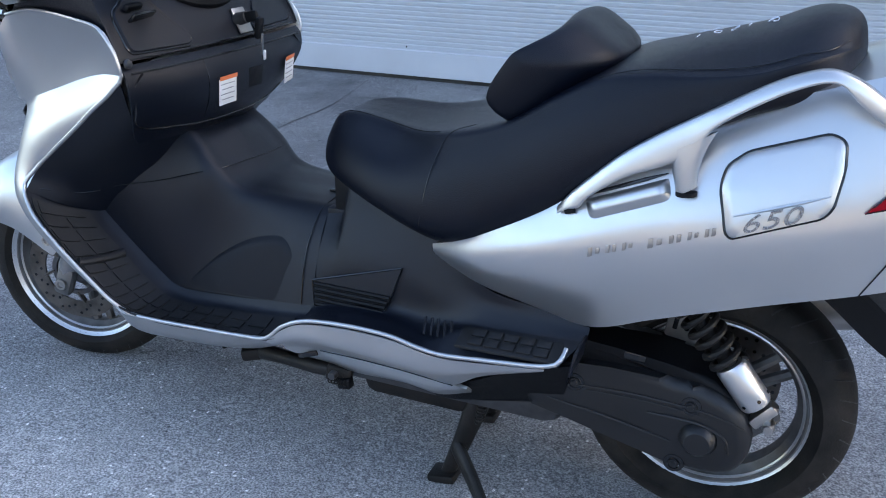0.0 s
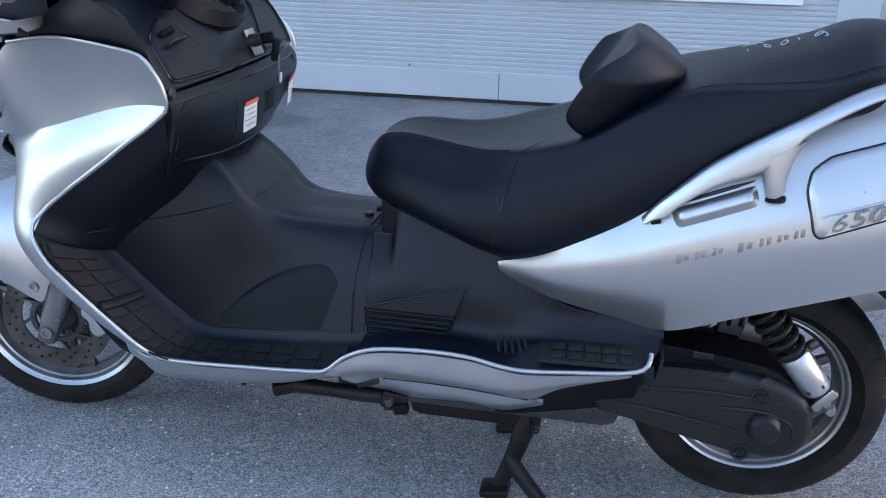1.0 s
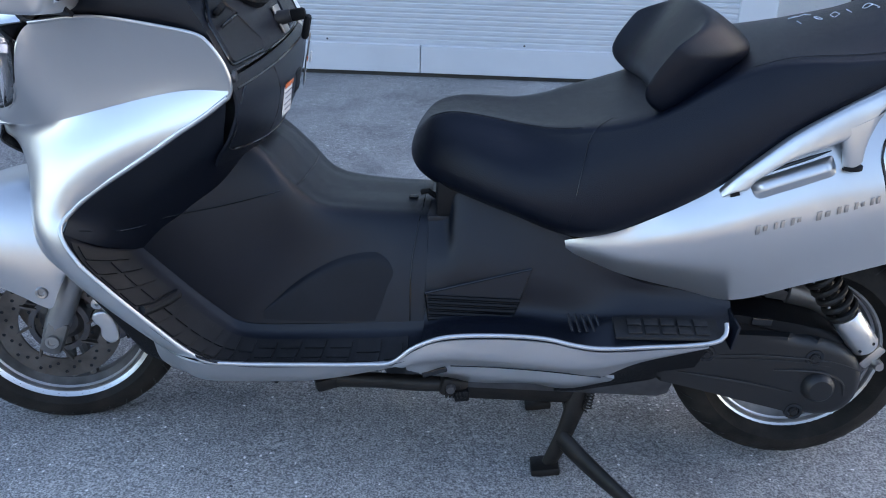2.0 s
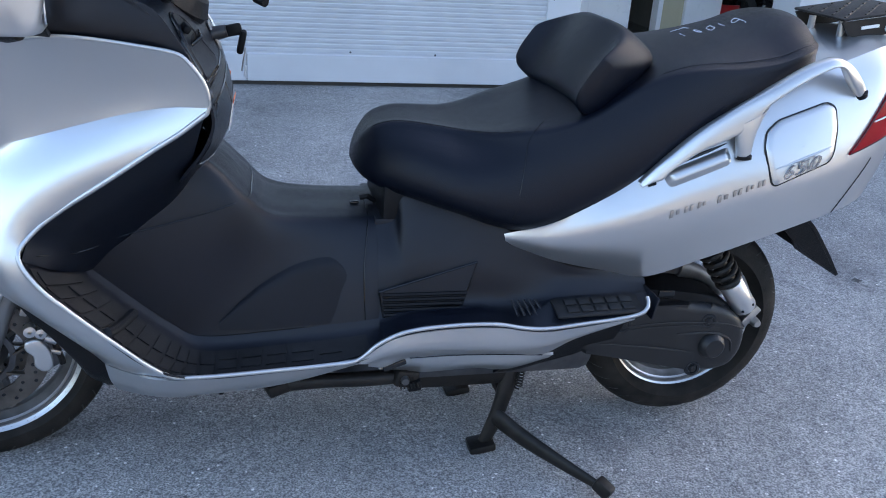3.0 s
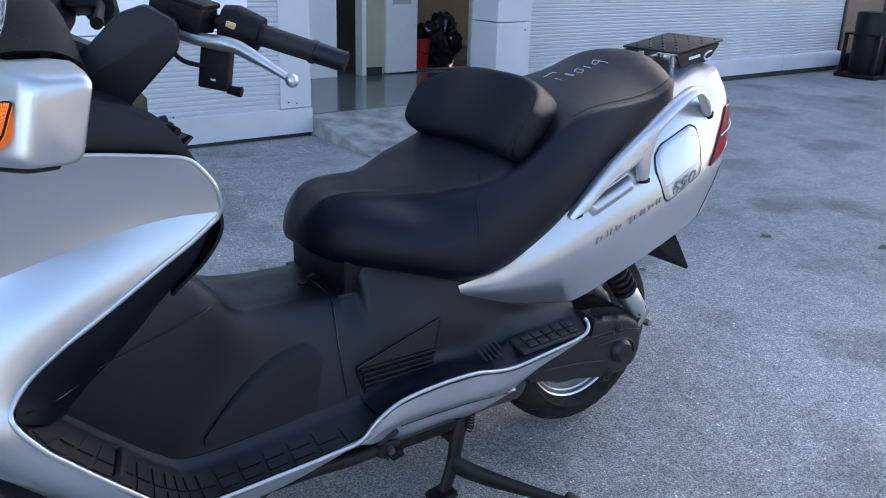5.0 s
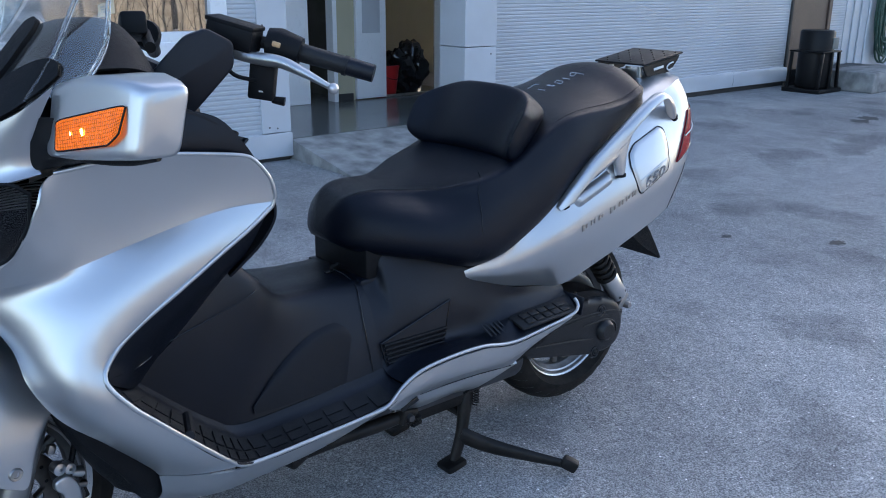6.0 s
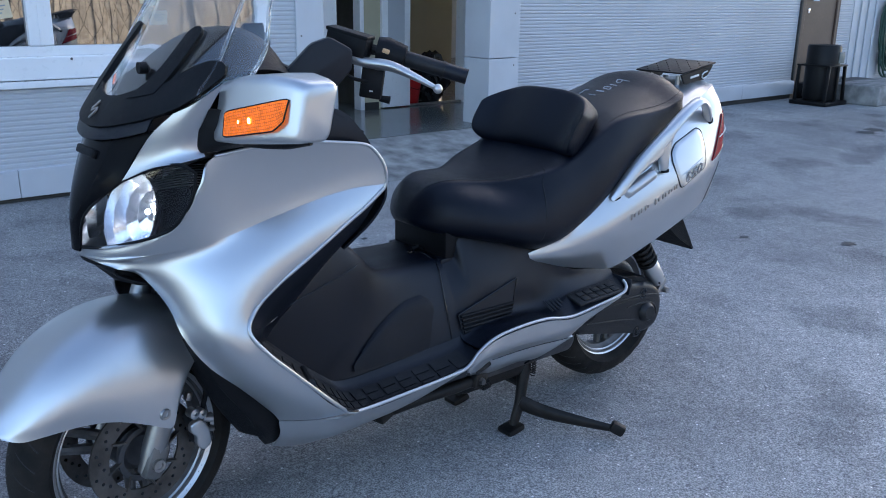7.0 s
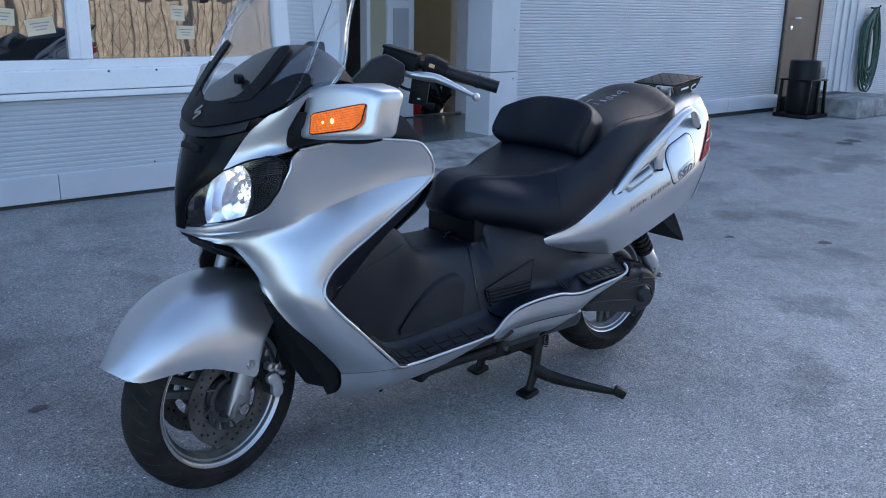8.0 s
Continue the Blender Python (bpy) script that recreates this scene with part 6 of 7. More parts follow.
# ---- wheels ----
def wheel(name, centre, steer, rim_r, rim_w, tyre_r, tyre_w, spokes, label, barrel):
    hub = empty(name, "", "")
    hub.parent = scooter
    tagged(hub, label)
    hub.matrix_local = pose(*centre, 0, 0, steer)
    prof = []
    for k in range(23):
        t = math.pi * k / 22
        prof.append((rim_r - .004 + (tyre_r - rim_r + .004) * math.sin(t) ** .86, -tyre_w / 2 * math.copysign(abs(math.cos(t)) ** .72, math.cos(t))))
    prof[0], prof[-1] = (rim_r - .010, -rim_w / 2 + .004), (rim_r - .010, rim_w / 2 - .004)
    tyre = part("tyre", lathe(prof, 96), TYRE, hub, "worn black rubber tyre")
    # tread grooves: dark inlaid cuts that follow the crown
    for q in range(36):
        a0 = 2 * math.pi * q / 36
        for s in (-1, 1):
            pts = []
            for k in range(6):
                f = .10 + .75 * k / 5
                t = math.pi / 2 * (1 - f * .72)
                r = rim_r - .004 + (tyre_r - rim_r + .004) * math.sin(t) ** .86 - .0014
                a = a0 + (.045 if s > 0 else 0) + .18 * f
                pts.append((r * math.cos(a), s * tyre_w / 2 * abs(math.cos(t)) ** .72, r * math.sin(a)))
            part("tread_cut", tube(pts, .0022, 4), RUBBER, tyre)
    w = rim_w / 2
    part("rim", lathe([(rim_r, -w), (rim_r + .002, -w + .003), (rim_r - .008, -w + .010), (rim_r - .022, -w + .022), (rim_r - .030, 0), (rim_r - .022, w - .022), (rim_r - .008, w - .010), (rim_r + .002, w - .003), (rim_r, w), (rim_r - .006, w), (rim_r - .012, w - .006), (rim_r - .018, w - .010),
                       (rim_r - .024, 0), (rim_r - .018, -w + .010), (rim_r - .012, -w + .006), (rim_r - .006, -w)], 72), ALLOY, hub, "silver cast alloy rim")
    # barrel in a darker alloy than the rim's lip
    part("barrel", lathe([(rim_r - .012, -w + .007), (rim_r - .017, -w + .008), (rim_r - .024, -w + .022), (rim_r - .036, -w + .034), (rim_r - .038, 0), (rim_r - .036, w - .034), (rim_r - .024, w - .022), (rim_r - .017, w - .008), (rim_r - .012, w - .007), (rim_r - .020, w - .024), (rim_r - .026, 0), (rim_r - .020, -w + .024)], 72), barrel, hub)
    for side in (-1, 1):
        part("rim_step", lathe([(rim_r - .022, side * (w - .018)), (rim_r - .019, side * (w - .015)), (rim_r - .023, side * (w - .013)), (rim_r - .026, side * (w - .016))], 72), ALLOY, hub)
    for q in range(spokes):
        a = 2 * math.pi * (q + .3) / spokes
        for d in (-.13, .13):
            p0 = (.045 * math.cos(a + d * 2), 0, .045 * math.sin(a + d * 2))
            p1 = ((rim_r - .034) * math.cos(a + d), 0, (rim_r - .034) * math.sin(a + d))
            part("spoke", tube([p0, p1], [.014, .011], 8, squash=1.0), barrel, hub)
    part("hub_barrel", lathe([(0, -.05), (.035, -.05), (.05, -.035), (.05, .035), (.035, .05), (0, .05)], 28), DARK_ALLOY, hub)
    return hub


def disc(parent, y, radius, carrier):
    """Drilled brake disc: ring, inner carrier with arms, rows of holes as dark plugs."""
    d = part("brake_disc", lathe([(radius - .045, y - .0025), (radius, y - .0025), (radius, y + .0025), (radius - .045, y + .0025)], 64), DISC, parent, "drilled steel brake disc")
    part("carrier", lathe([(carrier, y - .004), (carrier + .012, y - .004), (carrier + .012, y + .004), (carrier, y + .004)], 40), DARK_ALLOY, d)
    for q in range(8):
        a = 2 * math.pi * q / 8
        part("arm", tube([((carrier + .006) * math.cos(a), y, (carrier + .006) * math.sin(a)), ((radius - .040) * math.cos(a + .2), y, (radius - .040) * math.sin(a + .2))], .008, 6, squash=.5, up=(0, 1, 0)), DISC, d)
    bm = bmesh.new()
    for q in range(40):
        a = 2 * math.pi * q / 40
        r = radius - .012 - .010 * (q % 3)
        lathe([(0, y - .0032), (.0038, y - .0032), (.0038, y + .0032), (0, y + .0032)], 8, "y", (r * math.cos(a), 0, r * math.sin(a)), True, bm)
    part("drill_hole", bm, GLOSS, d)
    return d


STEER = 11.0
front = wheel("front_wheel", (-.016, 0, .277), STEER, .2035, .094, .2640, .118, 3, "front wheel with a silver cast rim, turned a little to the left", MID_ALLOY)
rear = wheel("rear_wheel", (1.5955, 0, .278), 0, .196, .104, .264, .152, 3, "rear wheel with a silver cast rim", MID_ALLOY)
for y in (-.066, .066):
    disc(front, y, .130, .052)
disc(rear, .08, .125, .05)

# ---- steered parts: fork, fender, calipers, handlebar ----
STEM = Matrix.Translation((-.020, 0, 0)) @ pose(0, 0, 0, 0, 0, STEER)


def steered(bm):
    return moved(bm, STEM)


for s in (-1, 1):
    leg = part("fork_leg", steered(tube([(-.012, s * .098, .245), (.012, s * .098, .300), (.072, s * .098, .445), (.115, s * .098, .560), (.19, s * .098, .76)], [.020, .027, .027, .024, .021], 16)), FORK, scooter, "grey fork leg")
    part("axle_clamp", steered(block((.046, .036, .082), (.004, s * .106, .272), .012, (0, 22, 0))), MID_ALLOY, leg)
    part("axle_bolt", steered(lathe([(0, s * .003), (.008, s * .003), (.009, s * .008), (.014, s * .008), (.015, 0), (0, 0)], 16, "y", (.002, s * .123, .267))), STEEL, leg)
    cal = part("brake_caliper", steered(block((.040, .050, .088), (.126, s * .094, .300), .012, (0, -14, 0))), DARK_ALLOY, scooter, "silver brake caliper with a pale cover plate")
    plate = prism(round_outline([(-.020, .038), (.010, .040), (.024, .010), (.022, -.034), (.000, -.042), (-.016, -.022), (-.010, .002), (-.024, .018)], .014, 5), -.008, .006, .005)
    if s > 0:
        for v in plate.verts:
            v.co.y = -v.co.y
    part("cover_plate", steered(moved(plate, pose(.114, s * .120, .296, 0, -8, 0))), ALLOY, cal, "pale silver cover plate")
    for x, z, r in ((.102, .352, .012), (.122, .345, .011)):
        part("caliper_lug", steered(lathe([(.004, s * .012), (r, s * .010), (r, -s * .012), (.004, -s * .012)], 16, "y", (x, s * .116, z))), ALLOY, cal)
    part("caliper_arm", steered(tube([(.098, s * .112, .352), (.112, s * .112, .348), (.128, s * .110, .338)], .009, 8)), ALLOY, cal)
    part("caliper_pin", steered(tube([(.128, s * .112, .330), (.150, s * .112, .322)], [.010, .012], 12)), ALLOY, cal)
    part("caliper_pin", steered(tube([(.134, s * .112, .300), (.155, s * .112, .292)], [.007, .007], 10)), STEEL, cal)
    part("pad_edge", steered(block((.012, .02, .055), (.150, s * .100, .285), .003, (0, -14, 0))), FRAME_BLACK, cal)
    part("brake_hose", steered(tube([(.132, s * .108, .345), (.146, s * .108, .40), (.135, s * .09, .50), (.15, s * .06, .60)], .006, 8, 24)), PLASTIC_ROUGH, scooter)
    part("hose_clip", steered(block((.016, .014, .020), (.096, s * .112, .395), .004, (0, 20, 0))), STEEL, scooter)

FC = Vector((0, 0, .277))


def fender_point(a, v):
    """a: degrees round the wheel from straight up, forwards positive; v across, -1 to 1."""
    t = radians(a)
    fr = min(1, max(0, (a - 5) / 58))
    r = .347 - .0003 * max(0, a)
    half = .122 - .080 * fr ** 2.4
    y = half * math.sin(v * math.pi / 2 * .98) * (1 + .06 * abs(v))
    rr = r - (.070 - .042 * fr) * abs(v) ** 2.4
    return Vector((-rr * math.sin(t), y, FC.z + rr * math.cos(t)))


low_edge = [(-.284, .062, .424), (-.258, .085, .417), (-.214, .108, .423), (-.158, .126, .426), (-.095, .140, .416), (-.035, .153, .391), (.000, .159, .372), (.024, .161, .366), (.042, .157, .405), (.074, .145, .464)]
rows = []
for i, (x, y, z) in enumerate(low_edge):
    a = 62 - 90 * i / 9
    crown, shoulder = fender_point(a, 0), fender_point(a, .72)
    low = Vector((x, y, z))
    side = shoulder.lerp(low, .5) + Vector((0, .016 * min(1, i / 3), .004))
    half = [low, low.lerp(side, .5) + Vector((0, .004, 0)), side, shoulder, fender_point(a, .40)]
    if i == 0:
        half = [Vector((-.284 - .014 * k, .062 * (1 - k ** 1.5), .424 + .020 * k ** .8)) for k in (0, .2, .4, .6, .8)]
        crown = Vector((-.298, 0, .444))
        tip = [Vector((p.x - .003 * (p.z - .424) / .020, p.y * .93, p.z - .30 * (p.z - .422))) for p in half + [crown]]
        rows.append(tip + [Vector((p.x, -p.y, p.z)) for p in tip[-2::-1]])
    rows.append(half + [crown] + [Vector((p.x, -p.y, p.z)) for p in half[::-1]])
fender = part("front_fender", steered(sheet(relax(surface(rows, 5, 5), 40), .002, (0, 0, 1))), SILVER, scooter, "silver painted front mudguard", sharp=60)
for s in (-1, 1):
    part("fender_screw", steered(lathe([(0, s * .001), (.006, s * .001), (.007, s * .004), (.011, s * .005), (.013, s * .002), (.013, -s * .004), (0, -s * .004)], 20, "y", (.008, s * .1585, .400))), STEEL, fender)

# radiator shroud behind the wheel
rows = [[(.16, y, .56) for y in (-.17, -.08, 0, .08, .17)], [(.20, y, .46) for y in (-.19, -.09, 0, .09, .19)], [(.25, y, .34) for y in (-.185, -.09, 0, .09, .185)], [(.31, y, .235) for y in (-.15, -.07, 0, .07, .15)]]
part("radiator_shroud", sheet(surface(rows, 4, 5), .006, (-1, 0, 0)), PLASTIC_ROUGH, scooter)
both("shroud_side", sheet(surface([[(.110, -.160, .540), (.140, -.178, .455), (.185, -.182, .365), (.218, -.176, .290), (.250, -.146, .245)], [(.085, -.190, .540), (.120, -.203, .455), (.180, -.200, .372), (.232, -.190, .300), (.268, -.155, .250)],
                                   [(.095, -.215, .545), (.165, -.214, .450), (.240, -.200, .365), (.268, -.188, .300), (.285, -.160, .258)]], 5, 4), .006), PLASTIC_ROUGH, "black duct beside the front wheel")
both("shroud_inner", sheet(surface([[(.110, -.160, .540), (.140, -.178, .455), (.185, -.182, .365), (.218, -.176, .290)], [(.088, -.125, .540), (.112, -.135, .455), (.150, -.135, .365), (.195, -.130, .290)], [(.085, -.100, .540), (.106, -.100, .455), (.150, -.100, .365), (.200, -.100, .290)]], 4, 4), .004, (-1, -1, 0)), PLASTIC_ROUGH)
for k in range(5):
    part("shroud_rib", tube([(.195 + .018 * k, -.196 + .003 * k, .415 - .027 * k), (.225 + .018 * k, -.190 + .003 * k, .405 - .027 * k)], .004, 6), PLASTIC_ROUGH, scooter)

# handlebar
bar = empty("handlebar", "", "")
bar.parent = scooter
tagged(bar, "black handlebar with rubber grips and alloy levers")
part("arm_cover", moved(prism(round_outline([(-.085, -.125), (.018, -.168), (.130, -.048), (.132, -.004), (.084, .022), (.044, .008)], .010, 4), -.016, .016, .005), pose(.362, -.132, 1.150, 0, 0, -24)), PLASTIC, bar, "flat black arm cover")
part("arm_cover", moved(prism(round_outline([(-.085, -.125), (-.015, -.150), (.106, -.030), (.114, .006), (.076, .022), (.044, .008)], .006, 4), -.016, .016, .005), pose(.330, .150, 1.145, 0, 0, 34)), PLASTIC, bar, "flat black arm cover")
part("stem_cover", block((.14, .26, .07), (.330, 0, 1.085), .03, (0, 25, 8)), PLASTIC, bar)
part("bar_tube", tube([(.50, -.10, 1.150), (.56, -.158, 1.141), (.61, -.205, 1.124)], .012, 10), FRAME_BLACK, bar)
grip = part("grip", tube([(.604, -.198, 1.126), (.680, -.268, 1.098), (.712, -.298, 1.086)], [.018, .0172, .0165], 18), RUBBER, bar, "black rubber handlebar grip")
part("grip_ring", tube([(.674, -.262, 1.100), (.679, -.267, 1.098)], .0195, 18), RUBBER, grip)
part("bar_end", tube([(.680, -.268, 1.098), (.716, -.302, 1.0845)], [.0178, .0172], 18), PLASTIC, grip)
turn = (0, 14, -52)
part("reservoir", block((.096, .054, .044), (.508, -.138, 1.155), .006, turn), PLASTIC_ROUGH, bar, "black brake fluid reservoir")
part("reservoir_cap", block((.100, .058, .009), (.512, -.139, 1.178), .003, turn), PLASTIC_ROUGH, bar)
sw = part("switch_box", tube([(.565, -.165, 1.140), (.580, -.178, 1.136), (.612, -.206, 1.123)], [.030, .034, .028], 14), PLASTIC_ROUGH, bar, "black switch housing")
part("button", block((.016, .006, .010), (.560, -.206, 1.140), .002, (0, 18, -43)), material("tan_button", (0.65, 0.40, 0.20), 0.5), sw)
lev = part("brake_lever", tube([(.510, -.170, 1.118), (.530, -.195, 1.114), (.552, -.235, 1.110), (.570, -.285, 1.094), (.590, -.342, 1.072)], [.010, .013, .011, .008, .0055], 12, 30, squash=1.0), ALLOY, bar, "polished alloy brake lever with a ball end")
bm = bmesh.new()
bmesh.ops.create_uvsphere(bm, u_segments=16, v_segments=10, radius=.0105, matrix=Matrix.Translation((.593, -.350, 1.069)))
part("lever_ball", bm, ALLOY, lev)
part("lever_bracket", block((.045, .022, .018), (.508, -.160, 1.120), .004, turn), ALLOY, lev)
part("lever_pivot", lathe([(0, -.008), (.007, -.008), (.007, .012), (0, .012)], 12, "z", (.512, -.172, 1.122)), STEEL, lev)
part("lever_bolt", tube([(.475, -.135, 1.140), (.480, -.145, 1.112)], .006, 8), STEEL, bar)
sbox = part("lock_switch", block((.050, .028, .070), (.546, -.172, 1.070), .004, (0, 8, -42)), PLASTIC_ROUGH, bar, "black box below the lever")
part("print_bar", block((.008, .001, .003), (.534, -.184, 1.052), 0, (0, 8, -42)), WHITE_LABEL, sbox)
part("thumb_switch", tube([(.560, -.180, 1.034), (.578, -.196, 1.030)], [.007, .009], 10), PLASTIC_ROUGH, bar)
part("cable", tube([(.47, -.13, 1.125), (.49, -.165, 1.085), (.53, -.175, 1.072)], .004, 8, 20), PLASTIC_ROUGH, bar)
right = mirrored(tube([(.604, -.198, 1.126), (.680, -.268, 1.098), (.712, -.298, 1.086)], [.018, .0172, .0165], 18))
part("grip", moved(right, pose(.30, 0, 0, 0, 0, 2 * STEER) @ Matrix.Translation((-.30, 0, 0))), RUBBER, bar, "black rubber handlebar grip")
right = mirrored(tube([(.47, -.05, 1.12), (.56, -.158, 1.141), (.61, -.205, 1.124)], .012, 10))
part("switch_box", moved(mirrored(tube([(.565, -.165, 1.140), (.580, -.178, 1.136), (.612, -.206, 1.123)], [.030, .034, .028], 14)), pose(.30, 0, 0, 0, 0, 2 * STEER) @ Matrix.Translation((-.30, 0, 0))), PLASTIC_ROUGH, bar, "black switch housing")
part("reservoir", moved(mirrored(block((.096, .054, .050), (.508, -.138, 1.158), .008, turn)), pose(.30, 0, 0, 0, 0, 2 * STEER) @ Matrix.Translation((-.30, 0, 0))), PLASTIC_ROUGH, bar, "black brake fluid reservoir")
part("bar_tube", moved(right, pose(.30, 0, 0, 0, 0, 2 * STEER) @ Matrix.Translation((-.30, 0, 0))), FRAME_BLACK, bar)

# ---- drive case, shock, stand, underside ----
case_out = round_outline([(1.180, .380), (1.300, .386), (1.420, .396), (1.545, .395), (1.615, .383), (1.662, .356), (1.685, .312), (1.683, .262), (1.660, .222), (1.605, .207), (1.530, .226), (1.420, .251), (1.340, .270), (1.250, .288), (1.180, .320)], .03, 4)
case = part("drive_case", prism(case_out, -.192, -.085, .024, 5), CASE, scooter, "dark painted drive case beside the rear wheel")
for line, r in (([(1.350, .344), (1.450, .351), (1.547, .349), (1.620, .341), (1.670, .326)], .0028), ([(1.350, .336), (1.450, .342), (1.547, .340), (1.610, .331)], .0016), ([(1.310, .306), (1.385, .297), (1.455, .287), (1.545, .270)], .0032), ([(1.500, .320), (1.560, .321), (1.605, .316), (1.640, .296), (1.648, .268)], .0040)):
    part("case_rib", tube([(x, -.1925, z) for x, z in line], [r * .5, r, r, r * .5], 8, 24), CASE, case)
part("case_top", prism(round_outline([(1.260, .436), (1.370, .432), (1.455, .425), (1.540, .414), (1.608, .398), (1.648, .370), (1.600, .350), (1.300, .370), (1.260, .380)], .02, 3), -.172, -.06, .012), PLASTIC_ROUGH, case)
part("case_vent", block((.040, .006, .016), (1.465, -.1735, .417), .002, (0, 4, 0)), GLOSS, case)
link_arm = part("torque_arm", block((.055, .030, .075), (1.530, -.062, .455), .006, (0, 8, 0)), MID_ALLOY, scooter, "grey cast arm above the drive case")
for dx in (-.010, .012):
    part("arm_slot", block((.009, .004, .040), (1.530 + dx, -.078, .460), .002, (0, 8, 0)), GLOSS, link_arm)
part("arm_web", tube([(1.545, -.062, .432), (1.590, -.064, .420), (1.640, -.066, .392), (1.665, -.07, .360)], [.026, .020, .016, .012], 12, 18), MID_ALLOY, link_arm)
part("axle_cap", lathe([(0, -.018), (.022, -.018), (.028, -.013), (.034, 0), (.036, .02), (0, .02)], 32, "y", (1.594, -.192, .286)), CASE, case)
for x, z in ((1.575, .351), (1.557, .225), (1.362, .350)):
    part("case_bolt", lathe([(0, -.006), (.005, -.006), (.006, -.004), (.009, -.004), (.010, 0), (0, 0)], 18, "y", (x, -.191, z)), CASE, case)
    part("bolt_well", lathe([(.012, -.0035), (.018, -.0035), (.020, .002), (.012, .002)], 20, "y", (x, -.190, z)), GLOSS, case)
part("hanger", tube([(1.66, -.135, .30), (1.70, -.145, .33), (1.715, -.150, .345)], [.03, .018, .014], 10), DARK_ALLOY, case)
shock = empty("shock_absorber", "", "")
shock.parent = scooter
tagged(shock, "shock absorber with a black spring and a silver sleeve")
A, B = Vector((1.530, -.168, .560)), Vector((1.707, -.160, .334))
dr = (B - A).normalized()
sd = dr.cross(Vector((0, 1, 0))).normalized()
td = dr.cross(sd).normalized()
helix = []
for i in range(121):
    f = i / 120
    a = 2 * math.pi * 7 * f
    helix.append(A.lerp(B, .0 + .56 * f) + sd * (.028 * math.cos(a)) + td * (.028 * math.sin(a)))
part("spring", tube(helix, .0065, 8), FRAME_BLACK, shock, "black coil spring")
part("damper", tube([A, A.lerp(B, .6)], .016, 12), FRAME_BLACK, shock)
part("sleeve", tube([A.lerp(B, .55), A.lerp(B, .57), A.lerp(B, .84), A.lerp(B, .86)], [.026, .029, .029, .026], 20), ALLOY, shock, "polished silver sleeve")
for k in range(6):
    a = 2 * math.pi * k / 6
    part("sleeve_hole", tube([A.lerp(B, .81) + (sd * math.cos(a) + td * math.sin(a)) * .0285, A.lerp(B, .81) + (sd * math.cos(a) + td * math.sin(a)) * .0295], .0035, 8), GLOSS, shock)
part("eye", block((.020, .03, .055), B.lerp(A, .06), .004, (0, 38, 0)), STEEL, shock)
part("eye_bolt", lathe([(0, -.03), (.008, -.03), (.011, -.022), (.011, .0), (0, 0)], 14, "y", B), STEEL, shock)
part("swing_arm", block((.42, .05, .07), (1.42, -.07, .40), .02, (0, 12, 0)), DARK_ALLOY, scooter)
part("swing_arm", block((.55, .06, .08), (1.42, .14, .36), .02, (0, 8, 0)), DARK_ALLOY, scooter)
part("silencer", tube([(1.15, .18, .30), (1.40, .22, .33), (1.55, .24, .36), (1.95, .25, .45)], [.04, .065, .07, .065], 18), STEEL, scooter, "steel silencer on the far side")
part("engine", block((.62, .30, .22), (1.02, 0, .31), .04), DARK_ALLOY, scooter, "dark engine block under the footboards")
part("frame_rail", block((.95, .34, .05), (.72, 0, .315), .02), FRAME_BLACK, scooter)
part("inner_frame", block((.38, .16, .36), (1.14, 0, .48), .03), FRAME_BLACK, scooter)
part("sump", block((.26, .26, .10), (1.00, 0, .215), .03), FRAME_BLACK, scooter)
part("belly_guard", sheet(surface([[(1.13, -.238, .312), (1.18, -.240, .335), (1.25, -.232, .365), (1.36, -.225, .40)], [(1.07, -.175, .236), (1.13, -.18, .245), (1.22, -.18, .27), (1.34, -.185, .30)]], 5, 4), .005), PLASTIC_ROUGH, scooter)
part("tray", prism(round_outline([(.94, .315), (1.12, .310), (1.26, .36), (1.34, .42), (1.36, .44), (1.40, .40), (1.28, .265), (1.15, .235), (1.02, .245)], .02, 3), -.165, .2, .01), PLASTIC_ROUGH, scooter)
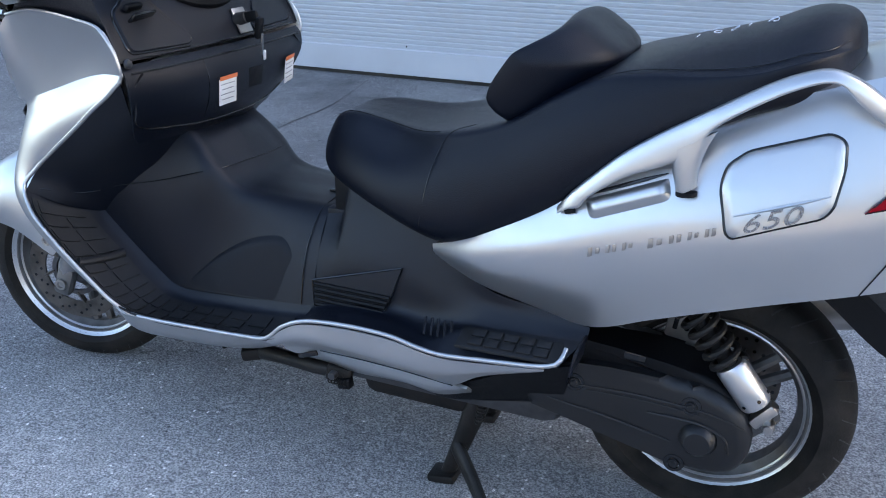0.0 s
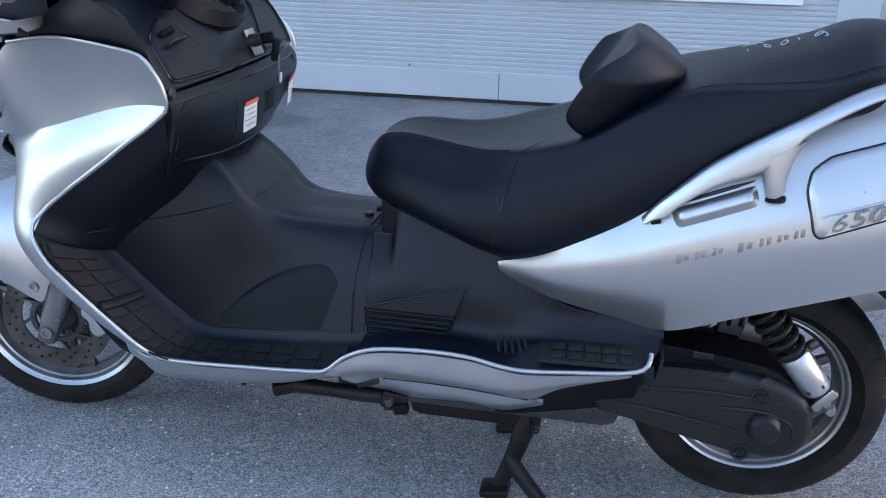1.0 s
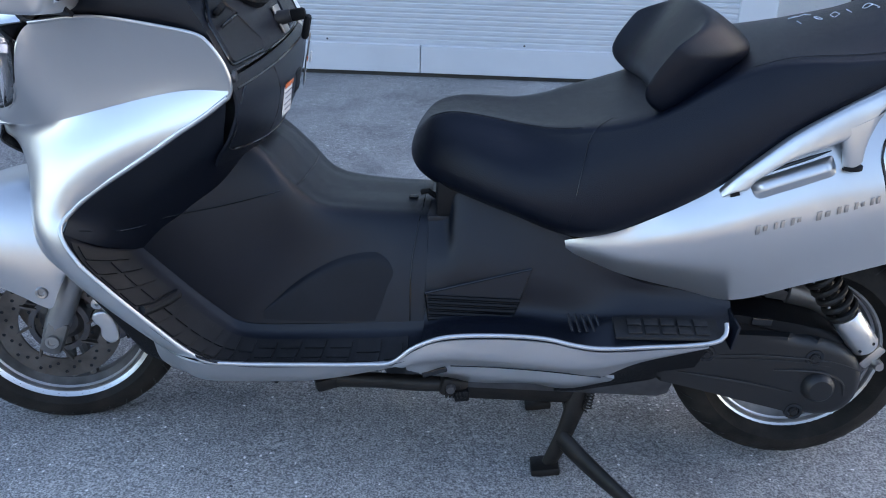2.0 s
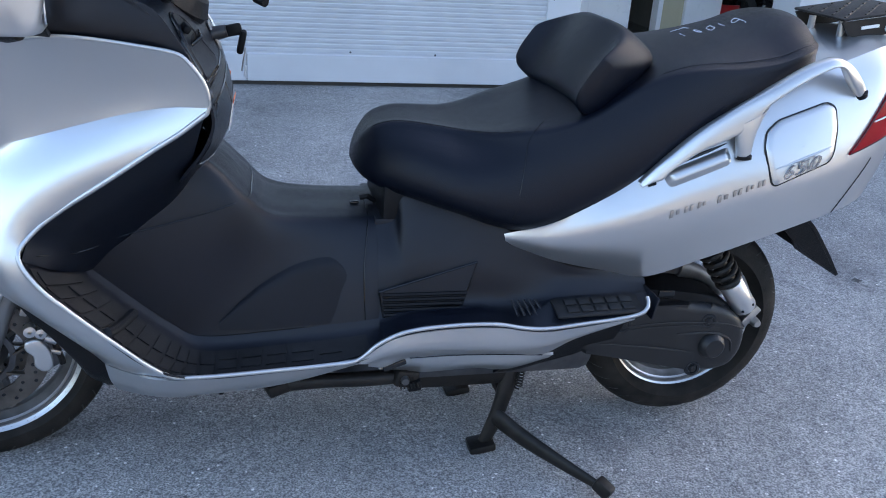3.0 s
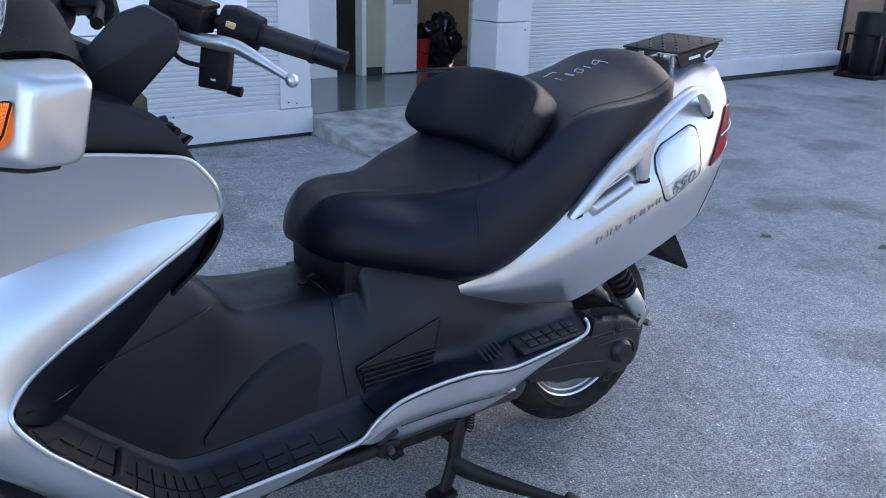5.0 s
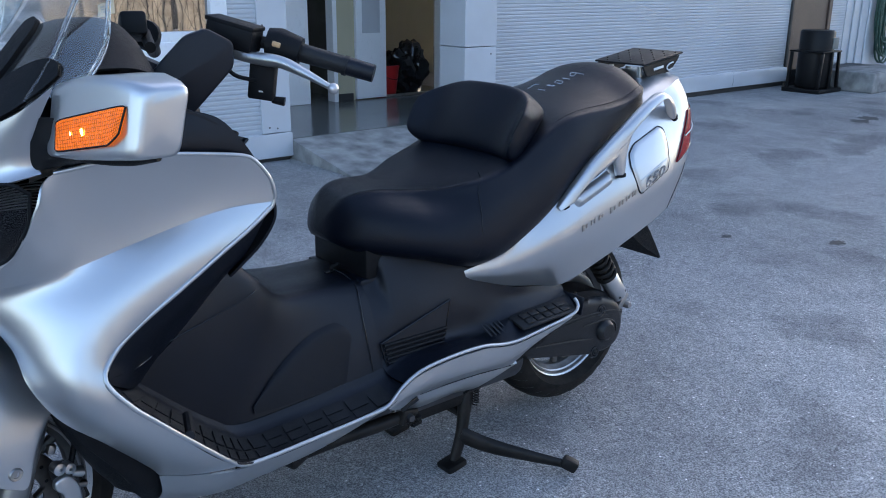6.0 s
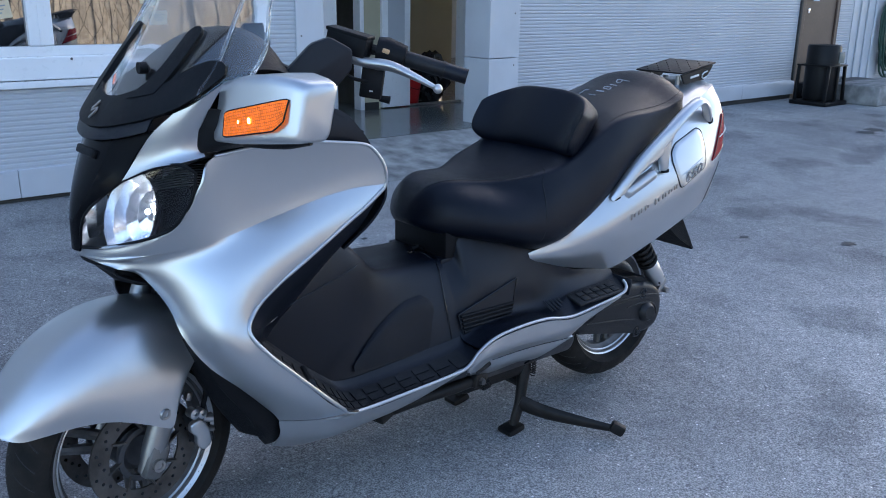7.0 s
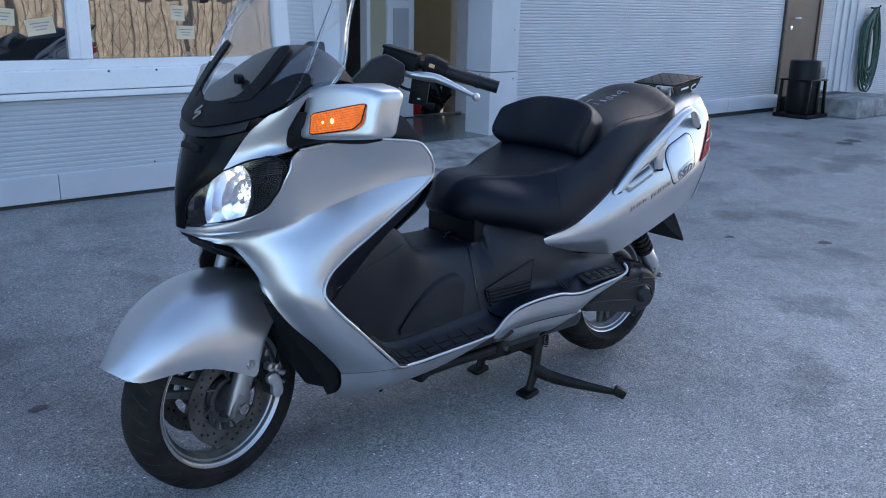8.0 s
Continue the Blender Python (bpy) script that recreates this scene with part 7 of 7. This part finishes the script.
side_stand = part("side_stand", tube([(.880, -.205, .262), (.790, -.190, .250), (.705, -.162, .234), (.622, -.135, .218)], [.015, .017, .016, .019], 12, 20), FRAME_BLACK, scooter, "folded black side stand")
part("stand_shoe", block((.070, .052, .030), (.600, -.128, .214), .008, (4, -10, 18)), FRAME_BLACK, side_stand)
part("stand_bracket", block((.055, .034, .040), (.862, -.204, .258), .008, (0, 14, 12)), FRAME_BLACK, side_stand)
part("stand_bolt", lathe([(0, -.012), (.008, -.012), (.010, -.004), (.010, .01), (0, .01)], 12, "y", (.858, -.222, .262)), DARK_ALLOY, side_stand)
part("stand_spring", tube([(.845 + .0012 * k, -.226 + .006 * math.cos(k), .248 + .006 * math.sin(k)) for k in range(40)], .0016, 5), FRAME_BLACK, side_stand)
part("stand_switch", block((.030, .022, .024), (.880, -.214, .243), .004, (0, -8, 0)), PLASTIC_ROUGH, side_stand)
stand = empty("centre_stand", "", "")
stand.parent = scooter
tagged(stand, "black steel centre stand with a long foot lever")
for s in (-1, 1):
    part("leg", tube([(1.150, s * .100, .235), (1.128, s * .112, .160), (1.105, s * .125, .085), (1.080, s * .128, .018)], [.026, .025, .020, .016], 14, 16, squash=.75), FRAME_BLACK, stand)
    part("shoe", block((.064, .056, .020), (1.072, s * .128, .0105), .006, (0, -10, 0)), FRAME_BLACK, stand)
part("cross_tube", tube([(1.12, -.112, .14), (1.12, .112, .14)], .015, 10), FRAME_BLACK, stand)
part("foot_lever", tube([(1.100, -.128, .090), (1.150, -.175, .062), (1.230, -.270, .040), (1.285, -.335, .028)], [.024, .022, .017, .012], 12, 24, squash=.6), FRAME_BLACK, stand)
part("lever_tip", block((.03, .045, .034), (1.295, -.350, .030), .008, (25, 0, 40)), FRAME_BLACK, stand)
part("return_spring", tube([Vector((1.158, -.126, .245)).lerp(Vector((1.150, -.130, .165)), k / 90) + Vector((.009 * math.cos(k * .75), .009 * math.sin(k * .75), 0)) for k in range(91)], .0020, 5), FRAME_BLACK, stand)
part("drain_hose", tube([(.474, -.09, .21), (.474, -.09, .172)], .0055, 8), PLASTIC_ROUGH, scooter)
